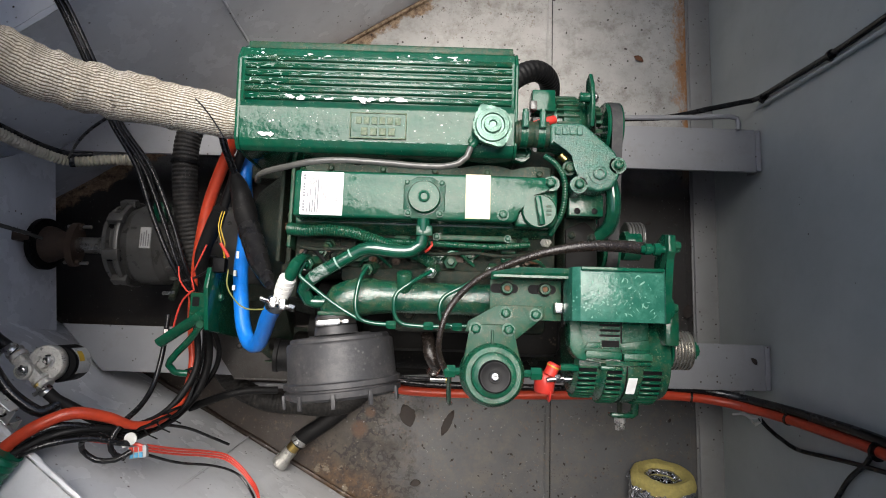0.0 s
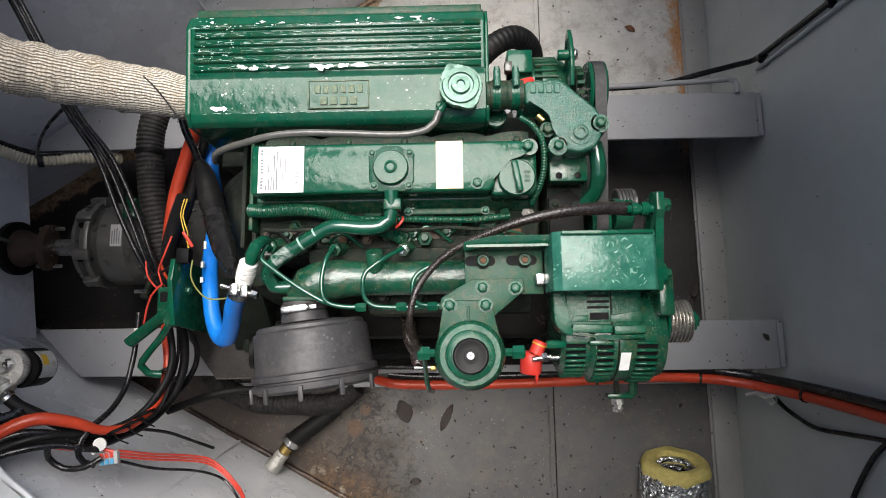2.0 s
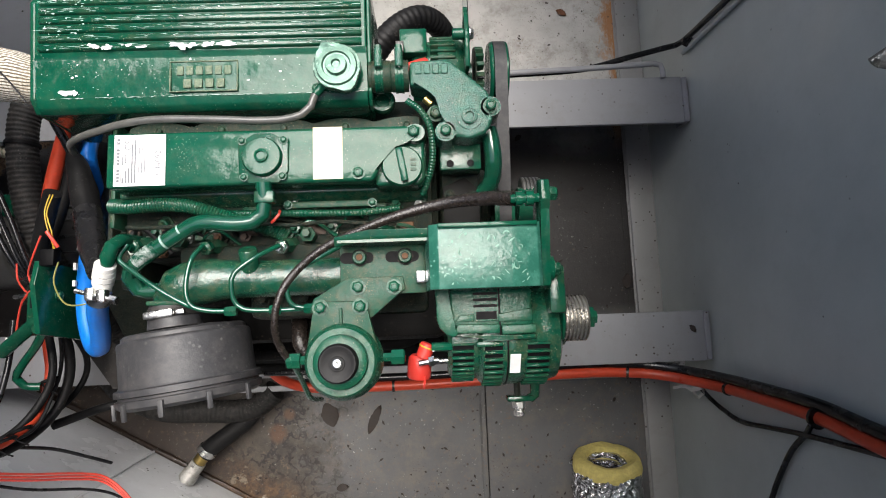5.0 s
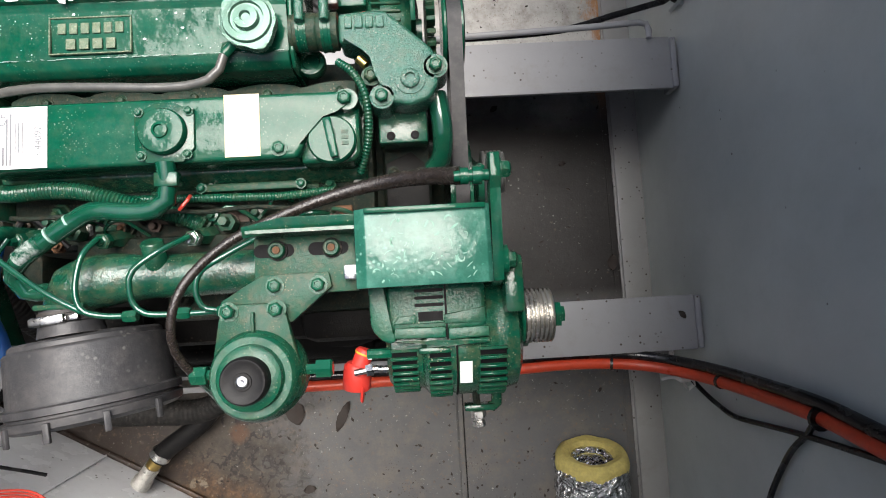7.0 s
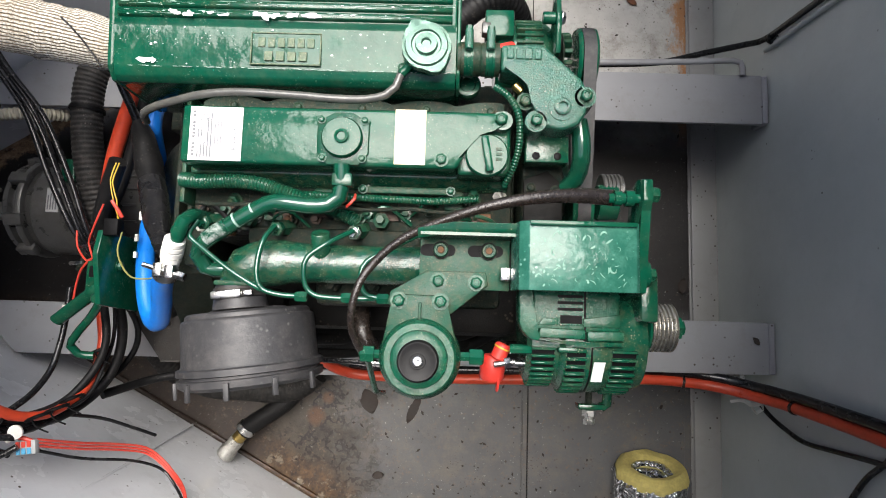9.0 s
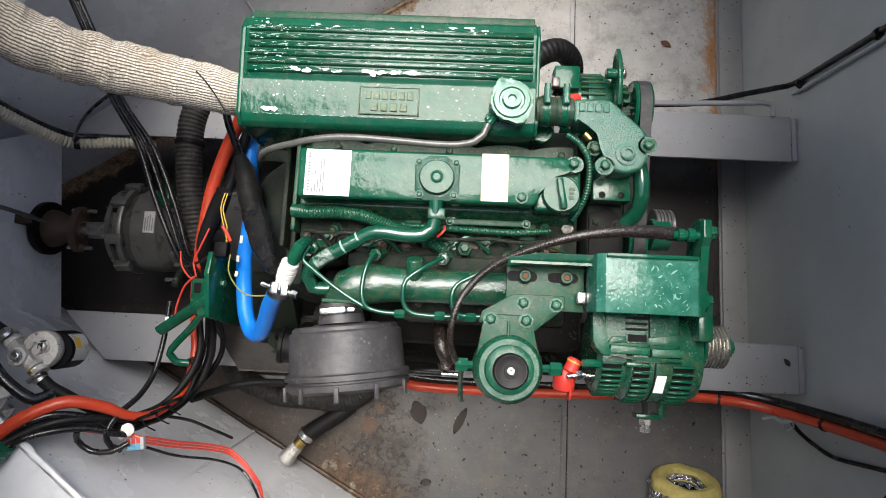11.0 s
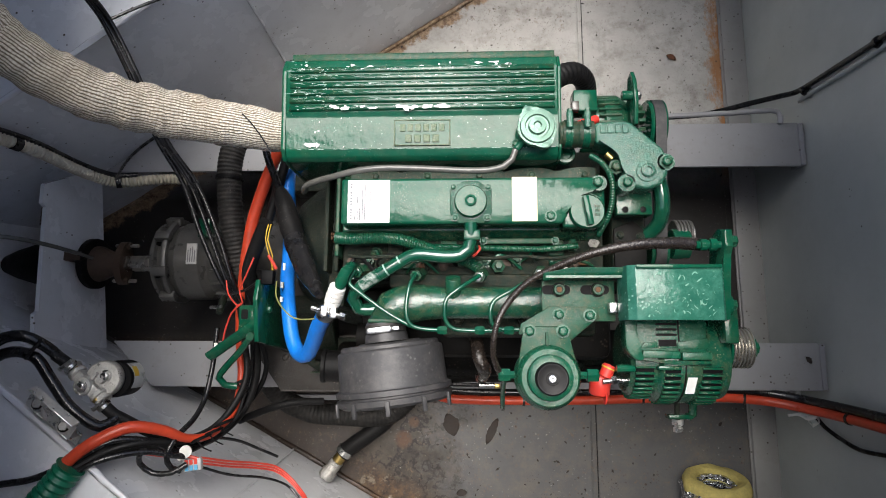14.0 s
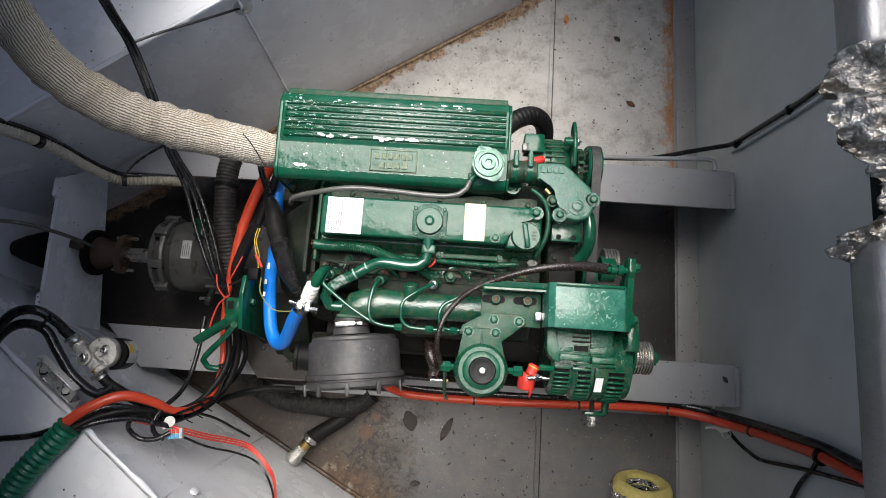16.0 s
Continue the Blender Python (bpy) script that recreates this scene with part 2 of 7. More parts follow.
def hull_paint(name, base, rust=0.0, specks=0.35, rough=0.42, stain=0.5):
    """Grey bilge paint on plate, with tone changes, fine black specks and, where asked, rust blooms."""
    m, nt, b = tree(name)
    col = mix(nt, ramp(nt, noise_tex(nt, 3.5, 5), [(0.3, 0.0), (0.7, 1.0)]), tuple(c * 0.82 for c in base), base)
    col = mix(nt, ramp(nt, noise_tex(nt, 20, 6, 0.7, seed=5), [(0.52, 0.0), (0.8, stain)]), col, (0.2, 0.185, 0.165))
    if rust:
        r = ramp(nt, noise_tex(nt, 7, 8, 0.72, seed=2), [(0.66 - rust * 0.2, 0.0), (0.72 - rust * 0.12, 1.0)])
        col = mix(nt, r, col, mix(nt, noise_tex(nt, 40, 6, 0.7), (0.1, 0.045, 0.02), (0.3, 0.17, 0.09)))
    vor = nt.nodes.new("ShaderNodeTexVoronoi")
    vor.inputs["Scale"].default_value = 55
    tc = nt.nodes.new("ShaderNodeTexCoord")
    nt.links.new(tc.outputs["Object"], vor.inputs["Vector"])
    gate = nt.nodes.new("ShaderNodeMath")
    gate.operation = "MULTIPLY"
    nt.links.new(ramp(nt, vor.outputs["Distance"], [(0.1, 1.0), (0.16, 0.0)]), gate.inputs[0])
    nt.links.new(ramp(nt, noise_tex(nt, 16, 3, seed=9), [(0.62 - specks * 0.3, 0.0), (0.7 - specks * 0.3, 1.0)]), gate.inputs[1])
    col = mix(nt, gate.outputs[0], col, (0.05, 0.035, 0.025))
    nt.links.new(col, b.inputs["Base Color"])
    nt.links.new(ramp(nt, noise_tex(nt, 9, 4, seed=4), [(0.3, rough - 0.12), (0.75, rough + 0.2)]), b.inputs["Roughness"])
    bump(nt, b, noise_tex(nt, 60, 5, 0.7, seed=6), 0.15, 0.003)
    return m


HULL = hull_paint("grey_hull_paint", (0.77, 0.78, 0.8), specks=0.26, rough=0.2, stain=0.22)
BULK = hull_paint("grey_bulkhead_paint", (0.475, 0.505, 0.48), specks=0.0, rough=0.42, stain=0.12)
BEARER = hull_paint("grey_bearer_paint", (0.3, 0.3, 0.31), specks=0.5)
FRAME = hull_paint("stained_grey_frame_paint", (0.3, 0.295, 0.285), specks=0.6, stain=0.6)
DECK = hull_paint("dark_deck_underside", (0.22, 0.22, 0.23), specks=0.1)


def bilge_floor():
    """Painted floor plates: grey with specks, stained, and rusted through along the swim on one side and at the foot of
    the bulkhead. Shade is mixed into the colour of the near side and between the bearers.
    """
    m, nt, b = tree("worn_grey_bilge_floor")
    tc = nt.nodes.new("ShaderNodeTexCoord")
    sep = nt.nodes.new("ShaderNodeSeparateXYZ")
    nt.links.new(tc.outputs["Object"], sep.inputs[0])

    def math_node(op, a, c):
        n = nt.nodes.new("ShaderNodeMath")
        n.operation = op
        for s, v in zip(n.inputs, (a, c)):
            if isinstance(v, (int, float)):
                s.default_value = v
            else:
                nt.links.new(v, s)
        return n.outputs[0]
    x, y = sep.outputs[0], sep.outputs[1]
    # near side darker, far side paler: the near side's shade is in the colour
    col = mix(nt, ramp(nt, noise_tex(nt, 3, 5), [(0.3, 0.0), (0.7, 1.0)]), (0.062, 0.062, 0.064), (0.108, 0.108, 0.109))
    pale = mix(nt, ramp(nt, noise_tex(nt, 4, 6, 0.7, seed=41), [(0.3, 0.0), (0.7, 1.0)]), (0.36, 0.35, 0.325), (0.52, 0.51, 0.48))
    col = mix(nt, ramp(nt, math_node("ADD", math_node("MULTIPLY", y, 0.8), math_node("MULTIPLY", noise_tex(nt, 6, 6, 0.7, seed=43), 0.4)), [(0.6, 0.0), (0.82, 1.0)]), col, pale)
    col = mix(nt, ramp(nt, noise_tex(nt, 14, 7, 0.72, seed=5), [(0.48, 0.0), (0.75, 0.8)]), col, (0.15, 0.125, 0.1))
    fine = noise_tex(nt, 9, 9, 0.75, seed=2)
    # dirty tan paint aft on the near side, darkened for the engine's shade, lifting in dark curls, with an amber band
    # along the foot of the swim
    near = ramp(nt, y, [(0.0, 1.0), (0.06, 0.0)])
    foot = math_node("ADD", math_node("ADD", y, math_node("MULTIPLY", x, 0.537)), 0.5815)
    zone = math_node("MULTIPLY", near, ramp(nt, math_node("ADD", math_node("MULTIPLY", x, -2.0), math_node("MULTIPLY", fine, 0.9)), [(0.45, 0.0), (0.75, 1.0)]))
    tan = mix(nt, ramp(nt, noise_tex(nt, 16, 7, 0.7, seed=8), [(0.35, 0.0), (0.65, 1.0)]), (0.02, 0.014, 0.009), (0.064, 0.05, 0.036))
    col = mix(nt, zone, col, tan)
    curl = ramp(nt, noise_tex(nt, 26, 4, 0.55, seed=61), [(0.45, 0.0), (0.47, 1.0), (0.52, 1.0), (0.535, 0.0)])
    lift = math_node("MULTIPLY", zone, ramp(nt, noise_tex(nt, 9, 4, 0.6, seed=63), [(0.4, 0.0), (0.5, 1.0)]))
    col = mix(nt, math_node("MULTIPLY", lift, curl), col, (0.01, 0.006, 0.004))
    band = math_node("MULTIPLY", zone, ramp(nt, math_node("ADD", foot, math_node("MULTIPLY", fine, 0.16)), [(0.135, 1.0), (0.2, 0.0)]))
    amber = mix(nt, ramp(nt, noise_tex(nt, 48, 8, 0.78, seed=51), [(0.36, 0.0), (0.62, 1.0)]), (0.011, 0.005, 0.002), (0.1, 0.05, 0.017))
    amber = mix(nt, ramp(nt, noise_tex(nt, 30, 5, 0.6, seed=53), [(0.56, 0.0), (0.62, 0.8)]), amber, (0.2, 0.165, 0.115))
    col = mix(nt, band, col, amber)
    # aft end darkened further for the shade under the bilge hose
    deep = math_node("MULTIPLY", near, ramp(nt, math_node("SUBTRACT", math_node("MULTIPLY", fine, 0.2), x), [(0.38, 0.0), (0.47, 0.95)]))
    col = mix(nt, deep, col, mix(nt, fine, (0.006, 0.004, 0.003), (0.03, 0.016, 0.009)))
    # two round rust spots
    for px, py, pr in ((-0.187, -0.27, 0.026), (-0.157, -0.22, 0.017)):
        dx, dy = math_node("SUBTRACT", x, px), math_node("SUBTRACT", y, py)
        dist = math_node("SQRT", math_node("ADD", math_node("MULTIPLY", dx, dx), math_node("MULTIPLY", dy, dy)), 0.0)
        spot = ramp(nt, math_node("SUBTRACT", math_node("DIVIDE", dist, pr), math_node("MULTIPLY", fine, 0.9)), [(0.2, 0.85), (0.75, 0.0)])
        col = mix(nt, spot, col, (0.085, 0.034, 0.009))
    # scattered brown freckles where the paint has begun to lift
    col = mix(nt, math_node("MULTIPLY", ramp(nt, noise_tex(nt, 46, 7, 0.8, seed=57), [(0.56, 0.0), (0.64, 1.0)]), ramp(nt, noise_tex(nt, 5, 4, seed=59), [(0.4, 0.0), (0.6, 0.6)])), col, (0.16, 0.1, 0.06))
    # stain and engine shade between the bearers, painted as one dark colour
    oil_shade = math_node("MULTIPLY", ramp(nt, y, [(0.0, 0.0), (0.05, 1.0)]), ramp(nt, y, [(0.47, 1.0), (0.54, 0.0)]))
    col = mix(nt, math_node("MULTIPLY", oil_shade, ramp(nt, noise_tex(nt, 8, 6, 0.7, seed=12), [(0.3, 1.0), (0.8, 0.86)])), col, (0.012, 0.0095, 0.008))
    # edge along the northern swim
    en = math_node("SUBTRACT", y, math_node("ADD", math_node("MULTIPLY", x, 0.63), 1.149))
    r = ramp(nt, math_node("ADD", math_node("MULTIPLY", en, 5.0), math_node("MULTIPLY", fine, 1.0)), [(0.24, 0.0), (0.31, 1.0)])
    col = mix(nt, r, col, mix(nt, ramp(nt, noise_tex(nt, 55, 7, 0.75), [(0.38, 0.0), (0.6, 1.0)]), (0.09, 0.045, 0.02), (0.4, 0.28, 0.17)))
    # small orange bloom on the far floor
    dx, dy = math_node("MULTIPLY", math_node("SUBTRACT", x, 0.430), 2.2), math_node("SUBTRACT", y, 1.261)
    dist = math_node("SQRT", math_node("ADD", math_node("MULTIPLY", dx, dx), math_node("MULTIPLY", dy, dy)), 0.0)
    col = mix(nt, ramp(nt, math_node("SUBTRACT", math_node("MULTIPLY", dist, 28.0), math_node("MULTIPLY", fine, 1.1)), [(0.0, 0.9), (0.3, 0.0)]), col, (0.42, 0.15, 0.015))
    # orange streaks at the foot of the bulkhead frame
    ex = math_node("ADD", math_node("MULTIPLY", math_node("SUBTRACT", x, 0.826), 10.0), math_node("MULTIPLY", noise_tex(nt, 6, 8, 0.8, seed=71, stretch=(1.6, 0.8, 1)), 2.4))
    gate = ramp(nt, y, [(0.5, 0.0), (0.66, 1.0)])
    col = mix(nt, math_node("MULTIPLY", ramp(nt, math_node("MULTIPLY", ex, 0.5), [(0.44, 0.0), (0.58, 0.9)]), gate), col, mix(nt, fine, (0.26, 0.085, 0.015), (0.5, 0.25, 0.08)))
    vor = nt.nodes.new("ShaderNodeTexVoronoi")
    vor.inputs["Scale"].default_value = 46
    nt.links.new(tc.outputs["Object"], vor.inputs["Vector"])
    sp = math_node("MULTIPLY", ramp(nt, vor.outputs["Distance"], [(0.12, 1.0), (0.2, 0.0)]), ramp(nt, noise_tex(nt, 20, 3, seed=9), [(0.53, 0.0), (0.6, 1.0)]))
    col = mix(nt, sp, col, (0.05, 0.035, 0.028))
    nt.links.new(col, b.inputs["Base Color"])
    vor2 = nt.nodes.new("ShaderNodeTexVoronoi")
    vor2.inputs["Scale"].default_value = 150
    nt.links.new(tc.outputs["Object"], vor2.inputs["Vector"])
    sp = math_node("MULTIPLY", ramp(nt, vor2.outputs["Distance"], [(0.12, 1.0), (0.24, 0.0)]), ramp(nt, noise_tex(nt, 12, 5, 0.7, seed=31), [(0.5, 0.0), (0.6, 0.9)]))
    col = mix(nt, sp, col, (0.045, 0.03, 0.022))
    sp = math_node("MULTIPLY", ramp(nt, noise_tex(nt, 90, 5, 0.75, seed=17), [(0.62, 0.0), (0.68, 1.0)]), ramp(nt, noise_tex(nt, 6, 4, seed=19), [(0.45, 0.0), (0.6, 0.7)]))
    col = mix(nt, sp, col, (0.5, 0.49, 0.46))
    nt.links.new(col, b.inputs["Base Color"])
    nt.links.new(ramp(nt, fine, [(0.3, 0.38), (0.75, 0.7)]), b.inputs["Roughness"])
    bump(nt, b, noise_tex(nt, 45, 7, 0.75, seed=6), 0.35, 0.004)
    return m


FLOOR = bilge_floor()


def knit():
    """Woven glass-fibre exhaust lagging: fine wrapped rows with a stitch across them."""
    m, nt, b = tree("woven_exhaust_lagging")
    uv = nt.nodes.new("ShaderNodeTexCoord")
    def wave(direction, scale, dist):
        w = nt.nodes.new("ShaderNodeTexWave")
        w.bands_direction = direction
        w.inputs["Scale"].default_value, w.inputs["Distortion"].default_value, w.inputs["Detail"].default_value = scale, dist, 2
        w.inputs["Detail Scale"].default_value = 1.6
        nt.links.new(uv.outputs["UV"], w.inputs["Vector"])
        return w.outputs["Fac"]
    rows, beads = wave("Y", 5.2, 2.6), wave("X", 5.0, 5.0)
    mul = nt.nodes.new("ShaderNodeMath")
    mul.operation = "MULTIPLY"
    nt.links.new(ramp(nt, rows, [(0.1, 0.0), (0.55, 1.0)]), mul.inputs[0])
    nt.links.new(ramp(nt, beads, [(0.0, 0.7), (0.4, 1.0)]), mul.inputs[1])
    col = mix(nt, mul.outputs[0], (0.13, 0.1, 0.062), (0.76, 0.71, 0.61))
    col = mix(nt, ramp(nt, noise_tex(nt, 12, 5), [(0.4, 0.0), (0.75, 0.7)]), col, (0.3, 0.235, 0.16))
    col = mix(nt, ramp(nt, noise_tex(nt, 170, 4, 0.7, seed=5), [(0.5, 0.0), (0.68, 0.7)]), col, (0.2, 0.16, 0.11))
    # scorched and dusty further along the pipe
    sep = nt.nodes.new("ShaderNodeSeparateXYZ")
    nt.links.new(uv.outputs["UV"], sep.inputs[0])
    far = nt.nodes.new("ShaderNodeMath")
    far.operation = "MULTIPLY"
    nt.links.new(sep.outputs[0], far.inputs[0])
    far.inputs[1].default_value = 0.1
    soot = nt.nodes.new("ShaderNodeMath")
    soot.operation = "MULTIPLY"
    nt.links.new(ramp(nt, far.outputs[0], [(0.08, 0.0), (0.4, 0.75)]), soot.inputs[0])
    nt.links.new(ramp(nt, noise_tex(nt, 20, 6, 0.7, seed=21), [(0.3, 0.45), (0.65, 1.0)]), soot.inputs[1])
    dirty = mix(nt, mul.outputs[0], (0.09, 0.066, 0.04), (0.4, 0.34, 0.255))
    col = mix(nt, soot.outputs[0], col, dirty)
    nt.links.new(col, b.inputs["Base Color"])
    b.inputs["Roughness"].default_value = 0.85
    bump(nt, b, mul.outputs[0], 0.9, 0.003)
    return m


LAGGING = knit()


def crumpled_foil(name, low, high, rough, cells):
    """Aluminium foil creased into small flat facets."""
    m, nt, b = tree(name)
    tc = nt.nodes.new("ShaderNodeTexCoord")
    vor = nt.nodes.new("ShaderNodeTexVoronoi")
    vor.inputs["Scale"].default_value = cells
    nt.links.new(tc.outputs["Object"], vor.inputs["Vector"])
    n = noise_tex(nt, 30, 6, 0.65)
    nt.links.new(mix(nt, ramp(nt, n, [(0.35, 0.0), (0.65, 1.0)]), low, high), b.inputs["Base Color"])
    b.inputs["Metallic"].default_value, b.inputs["Roughness"].default_value = 1.0, rough
    add = nt.nodes.new("ShaderNodeMath")
    nt.links.new(vor.outputs["Distance"], add.inputs[0])
    nt.links.new(n, add.inputs[1])
    bump(nt, b, add.outputs[0], 1.0, 0.012)
    return m


FOIL = crumpled_foil("crumpled_aluminium_foil", (0.55, 0.55, 0.56), (0.84, 0.84, 0.84), 0.2, 75)
STRIPFOIL = surface("smooth_foil_strip", (0.15, 0.15, 0.155), 0.4, 0.6, grime=(0.08, 0.08, 0.08), dirt=0.5, scale=20, relief=0.4)
DARKFOIL = crumpled_foil("dirty_crumpled_foil_facing", (0.07, 0.064, 0.058), (0.34, 0.325, 0.3), 0.38, 28)


# ---- mesh helpers ----
BASES = {}


def thing(name, label, category, base=(0, 0, 0), group=""):
    ob = new(name)
    ob.location = base
    ob.empty_display_size = 0.05
    BASES[ob.name] = Vector(base)
    return tagged(ob, label, category, group)


def to_mesh(name, bm, material, smooth=40):
    me = bpy.data.meshes.new(name)
    bmesh.ops.recalc_face_normals(bm, faces=bm.faces)
    for f in bm.faces:
        f.smooth = True
    for e in bm.edges:
        if len(e.link_faces) == 2 and e.calc_face_angle(0) > radians(smooth):
            e.smooth = False
    bm.to_mesh(me)
    bm.free()
    for mt in (material if isinstance(material, (list, tuple)) else [material]):
        me.materials.append(mt)
    return me


def part(name, bm, material, parent, label=""):
    ob = new(name, to_mesh(name, bm, material))
    ob.parent = parent
    if parent.name in BASES:
        ob.matrix_parent_inverse = Matrix.Translation(-BASES[parent.name])
    return tagged(ob, label) if label else ob


def single(name, bm, material, label, category, group="", kind=""):
    return tagged(new(name, to_mesh(name, bm, material)), label, category, group, kind)


def add_box(bm, x0, x1, y0, y1, z0, z1, bev=0.0, seg=2):
    vs = [bm.verts.new((x, y, z)) for x in (x0, x1) for y in (y0, y1) for z in (z0, z1)]
    fs = [bm.faces.new([vs[i] for i in f]) for f in ((0, 1, 3, 2), (4, 6, 7, 5), (0, 4, 5, 1), (2, 3, 7, 6), (0, 2, 6, 4), (1, 5, 7, 3))]
    if bev:
        es = list({e for f in fs for e in f.edges})
        bmesh.ops.bevel(bm, geom=es, offset=bev, segments=seg, affect="EDGES", profile=0.5)
    return bm


def box(*a, **k):
    return add_box(bmesh.new(), *a, **k)


def frame_of(d):
    d = Vector(d).normalized()
    u = d.orthogonal().normalized()
    if abs(d.x) > 0.9:
        u = Vector((0, 0, 1)) - d * d.z
    elif abs(d.y) > 0.9:
        u = Vector((1, 0, 0)) - d * d.x
    elif abs(d.z) > 0.9:
        u = Vector((1, 0, 0)) - d * d.x
    u.normalize()
    return d, u, d.cross(u)


def add_lathe(bm, origin, axis, profile, n=28, spin=0.0):
    """Profile of (radius, height along axis), closed to the axis at its ends."""
    d, u, v = frame_of(axis)
    o = Vector(origin)
    rings = []
    for r, h in profile:
        if r <= 1e-6:
            rings.append([bm.verts.new(o + d * h)])
        else:
            rings.append([bm.verts.new(o + d * h + (u * math.cos(spin + 2 * math.pi * i / n) + v * math.sin(spin + 2 * math.pi * i / n)) * r) for i in range(n)])
    for a, b in zip(rings, rings[1:]):
        for i in range(n):
            j = (i + 1) % n
            if len(a) == 1 and len(b) > 1:
                bm.faces.new((a[0], b[i], b[j]))
            elif len(b) == 1 and len(a) > 1:
                bm.faces.new((a[i], a[j], b[0]))
            elif len(a) > 1:
                bm.faces.new((a[i], a[j], b[j], b[i]))
    return bm


def lathe(origin, axis, profile, n=28, spin=0.0):
    return add_lathe(bmesh.new(), origin, axis, profile, n, spin)


def rod(p0, p1, r, n=16, bev=0.0):
    a, b = Vector(p0), Vector(p1)
    L = (b - a).length
    e = min(bev or r * 0.15, L / 3)
    return lathe(a, b - a, [(0, 0), (r - e, 0), (r, e), (r, L - e), (r - e, L), (0, L)], n)


def smooth_path(pts, step):
    """Catmull-Rom points along pts, about step apart; each point may carry a radius."""
    P = [Vector(p[:3]) for p in pts]
    R = [p[3] if len(p) > 3 else None for p in pts]
    P = [P[0] * 2 - P[1]] + P + [P[-1] * 2 - P[-2]]
    out = []
    for i in range(1, len(P) - 2):
        a, b, c, d = P[i - 1:i + 3]
        n = max(1, int((c - b).length / step))
        for k in range(n):
            t = k / n
            p = 0.5 * ((2 * b) + (c - a) * t + (2 * a - 5 * b + 4 * c - d) * t * t + (3 * b - a - 3 * c + d) * t ** 3)
            out.append((p, None if R[i - 1] is None else R[i - 1] * (1 - t) + R[i] * t))
    out.append((P[-2], R[-1]))
    return out


def add_tube(bm, pts, r=0.01, n=12, step=0.012, ribs=None, wobble=0.0, flat=1.0):
    """A swept hose or cable. ribs: (pitch, depth) of corrugations."""
    path = smooth_path(pts, ribs[0] / 6 if ribs else step)
    if ribs:
        fine, acc, last = [], 0.0, path[0][0]
        for p, pr in path:
            acc += (p - last).length
            last = p
            fine.append((p, (pr or r) - ribs[1] * (0.5 - 0.5 * math.cos(2 * math.pi * acc / ribs[0]))))
        path = fine
    uvl = bm.loops.layers.uv.verify()
    up, rings, dist, d0 = None, [], 0.0, None
    for i, (p, pr) in enumerate(path):
        d = (path[min(i + 1, len(path) - 1)][0] - path[max(i - 1, 0)][0]).normalized()
        up = (d.orthogonal() if up is None else up - d * up.dot(d)).normalized()
        side = d.cross(up)
        rr = pr or r
        if i:
            dist += (p - d0).length
        d0 = p
        ring = []
        for k in range(n):
            a = 2 * math.pi * k / n
            w = 1 + wobble * noise.noise(p * 55 + up * math.cos(a) + side * math.sin(a))
            ring.append(bm.verts.new(p + (up * math.cos(a) + side * math.sin(a) * flat) * rr * w))
        rings.append((ring, dist))
    for (a, da), (b, db) in zip(rings, rings[1:]):
        for i in range(n):
            f = bm.faces.new((a[i], a[(i + 1) % n], b[(i + 1) % n], b[i]))
            for lp, uv in zip(f.loops, ((da, i), (da, i + 1), (db, i + 1), (db, i))):
                lp[uvl].uv = (uv[0] * 10, uv[1] / n * 3)
    bm.faces.new(rings[0][0][::-1])
    bm.faces.new(rings[-1][0])
    return bm


def tube(pts, *a, **k):
    return add_tube(bmesh.new(), pts, *a, **k)


def add_prism(bm, poly, axis, lo, hi, bev=0.0, seg=2):
    """Polygon in the two other axes (x,y for z; x,z for y; y,z for x), from lo to hi along axis."""
    def at(p, h):
        return {"z": (p[0], p[1], h), "y": (p[0], h, p[1]), "x": (h, p[0], p[1])}[axis]
    a = [bm.verts.new(at(p, lo)) for p in poly]
    b = [bm.verts.new(at(p, hi)) for p in poly]
    fs = [bm.faces.new(a[::-1]), bm.faces.new(b)]
    for i in range(len(poly)):
        j = (i + 1) % len(poly)
        fs.append(bm.faces.new((a[i], a[j], b[j], b[i])))
    if bev:
        es = list({e for f in fs for e in f.edges})
        bmesh.ops.bevel(bm, geom=es, offset=bev, segments=seg, affect="EDGES", profile=0.5)
    return bm


def prism(*a, **k):
    return add_prism(bmesh.new(), *a, **k)


def bolt(parent, pos, axis=(0, 0, 1), r=0.0075, h=0.006, material=None, name="bolt", spin=0.3):
    """Hexagon head on a washer."""
    bm = lathe(pos, axis, [(0, 0), (r * 1.35, 0), (r * 1.35, 0.0015), (0, 0.0015)], 18)
    add_lathe(bm, Vector(pos) + Vector(axis).normalized() * 0.0012, axis, [(0, 0), (r, 0), (r, h * 0.72), (r * 0.9, h * 0.88), (r * 0.66, h), (r * 0.5, h), (r * 0.42, h * 0.84), (0, h * 0.86)], 6, spin)
    return part(name, bm, material or BOLTGREEN, parent)


def rounded(cx, cy, w, h, r, n=5):
    out = []
    for sx, sy, a0 in ((1, 1, 0), (-1, 1, 90), (-1, -1, 180), (1, -1, 270)):
        for k in range(n):
            a = radians(a0 + 90 * k / (n - 1))
            out.append((cx + sx * (w / 2 - r) + r * math.cos(a), cy + sy * (h / 2 - r) + r * math.sin(a)))
    return out


# ---- structure ----
CLY = 0.235          # line of the shaft
DECKZ = 1.46
UXZ = 0.70


def south_foot(x):
    return -0.27 - 0.537 * (x + 0.58)


def south_top(x):
    return -0.051 - 0.748 * (x + 0.915)


def north_foot(x):
    return 0.952 + 0.63 * (x + 0.313)


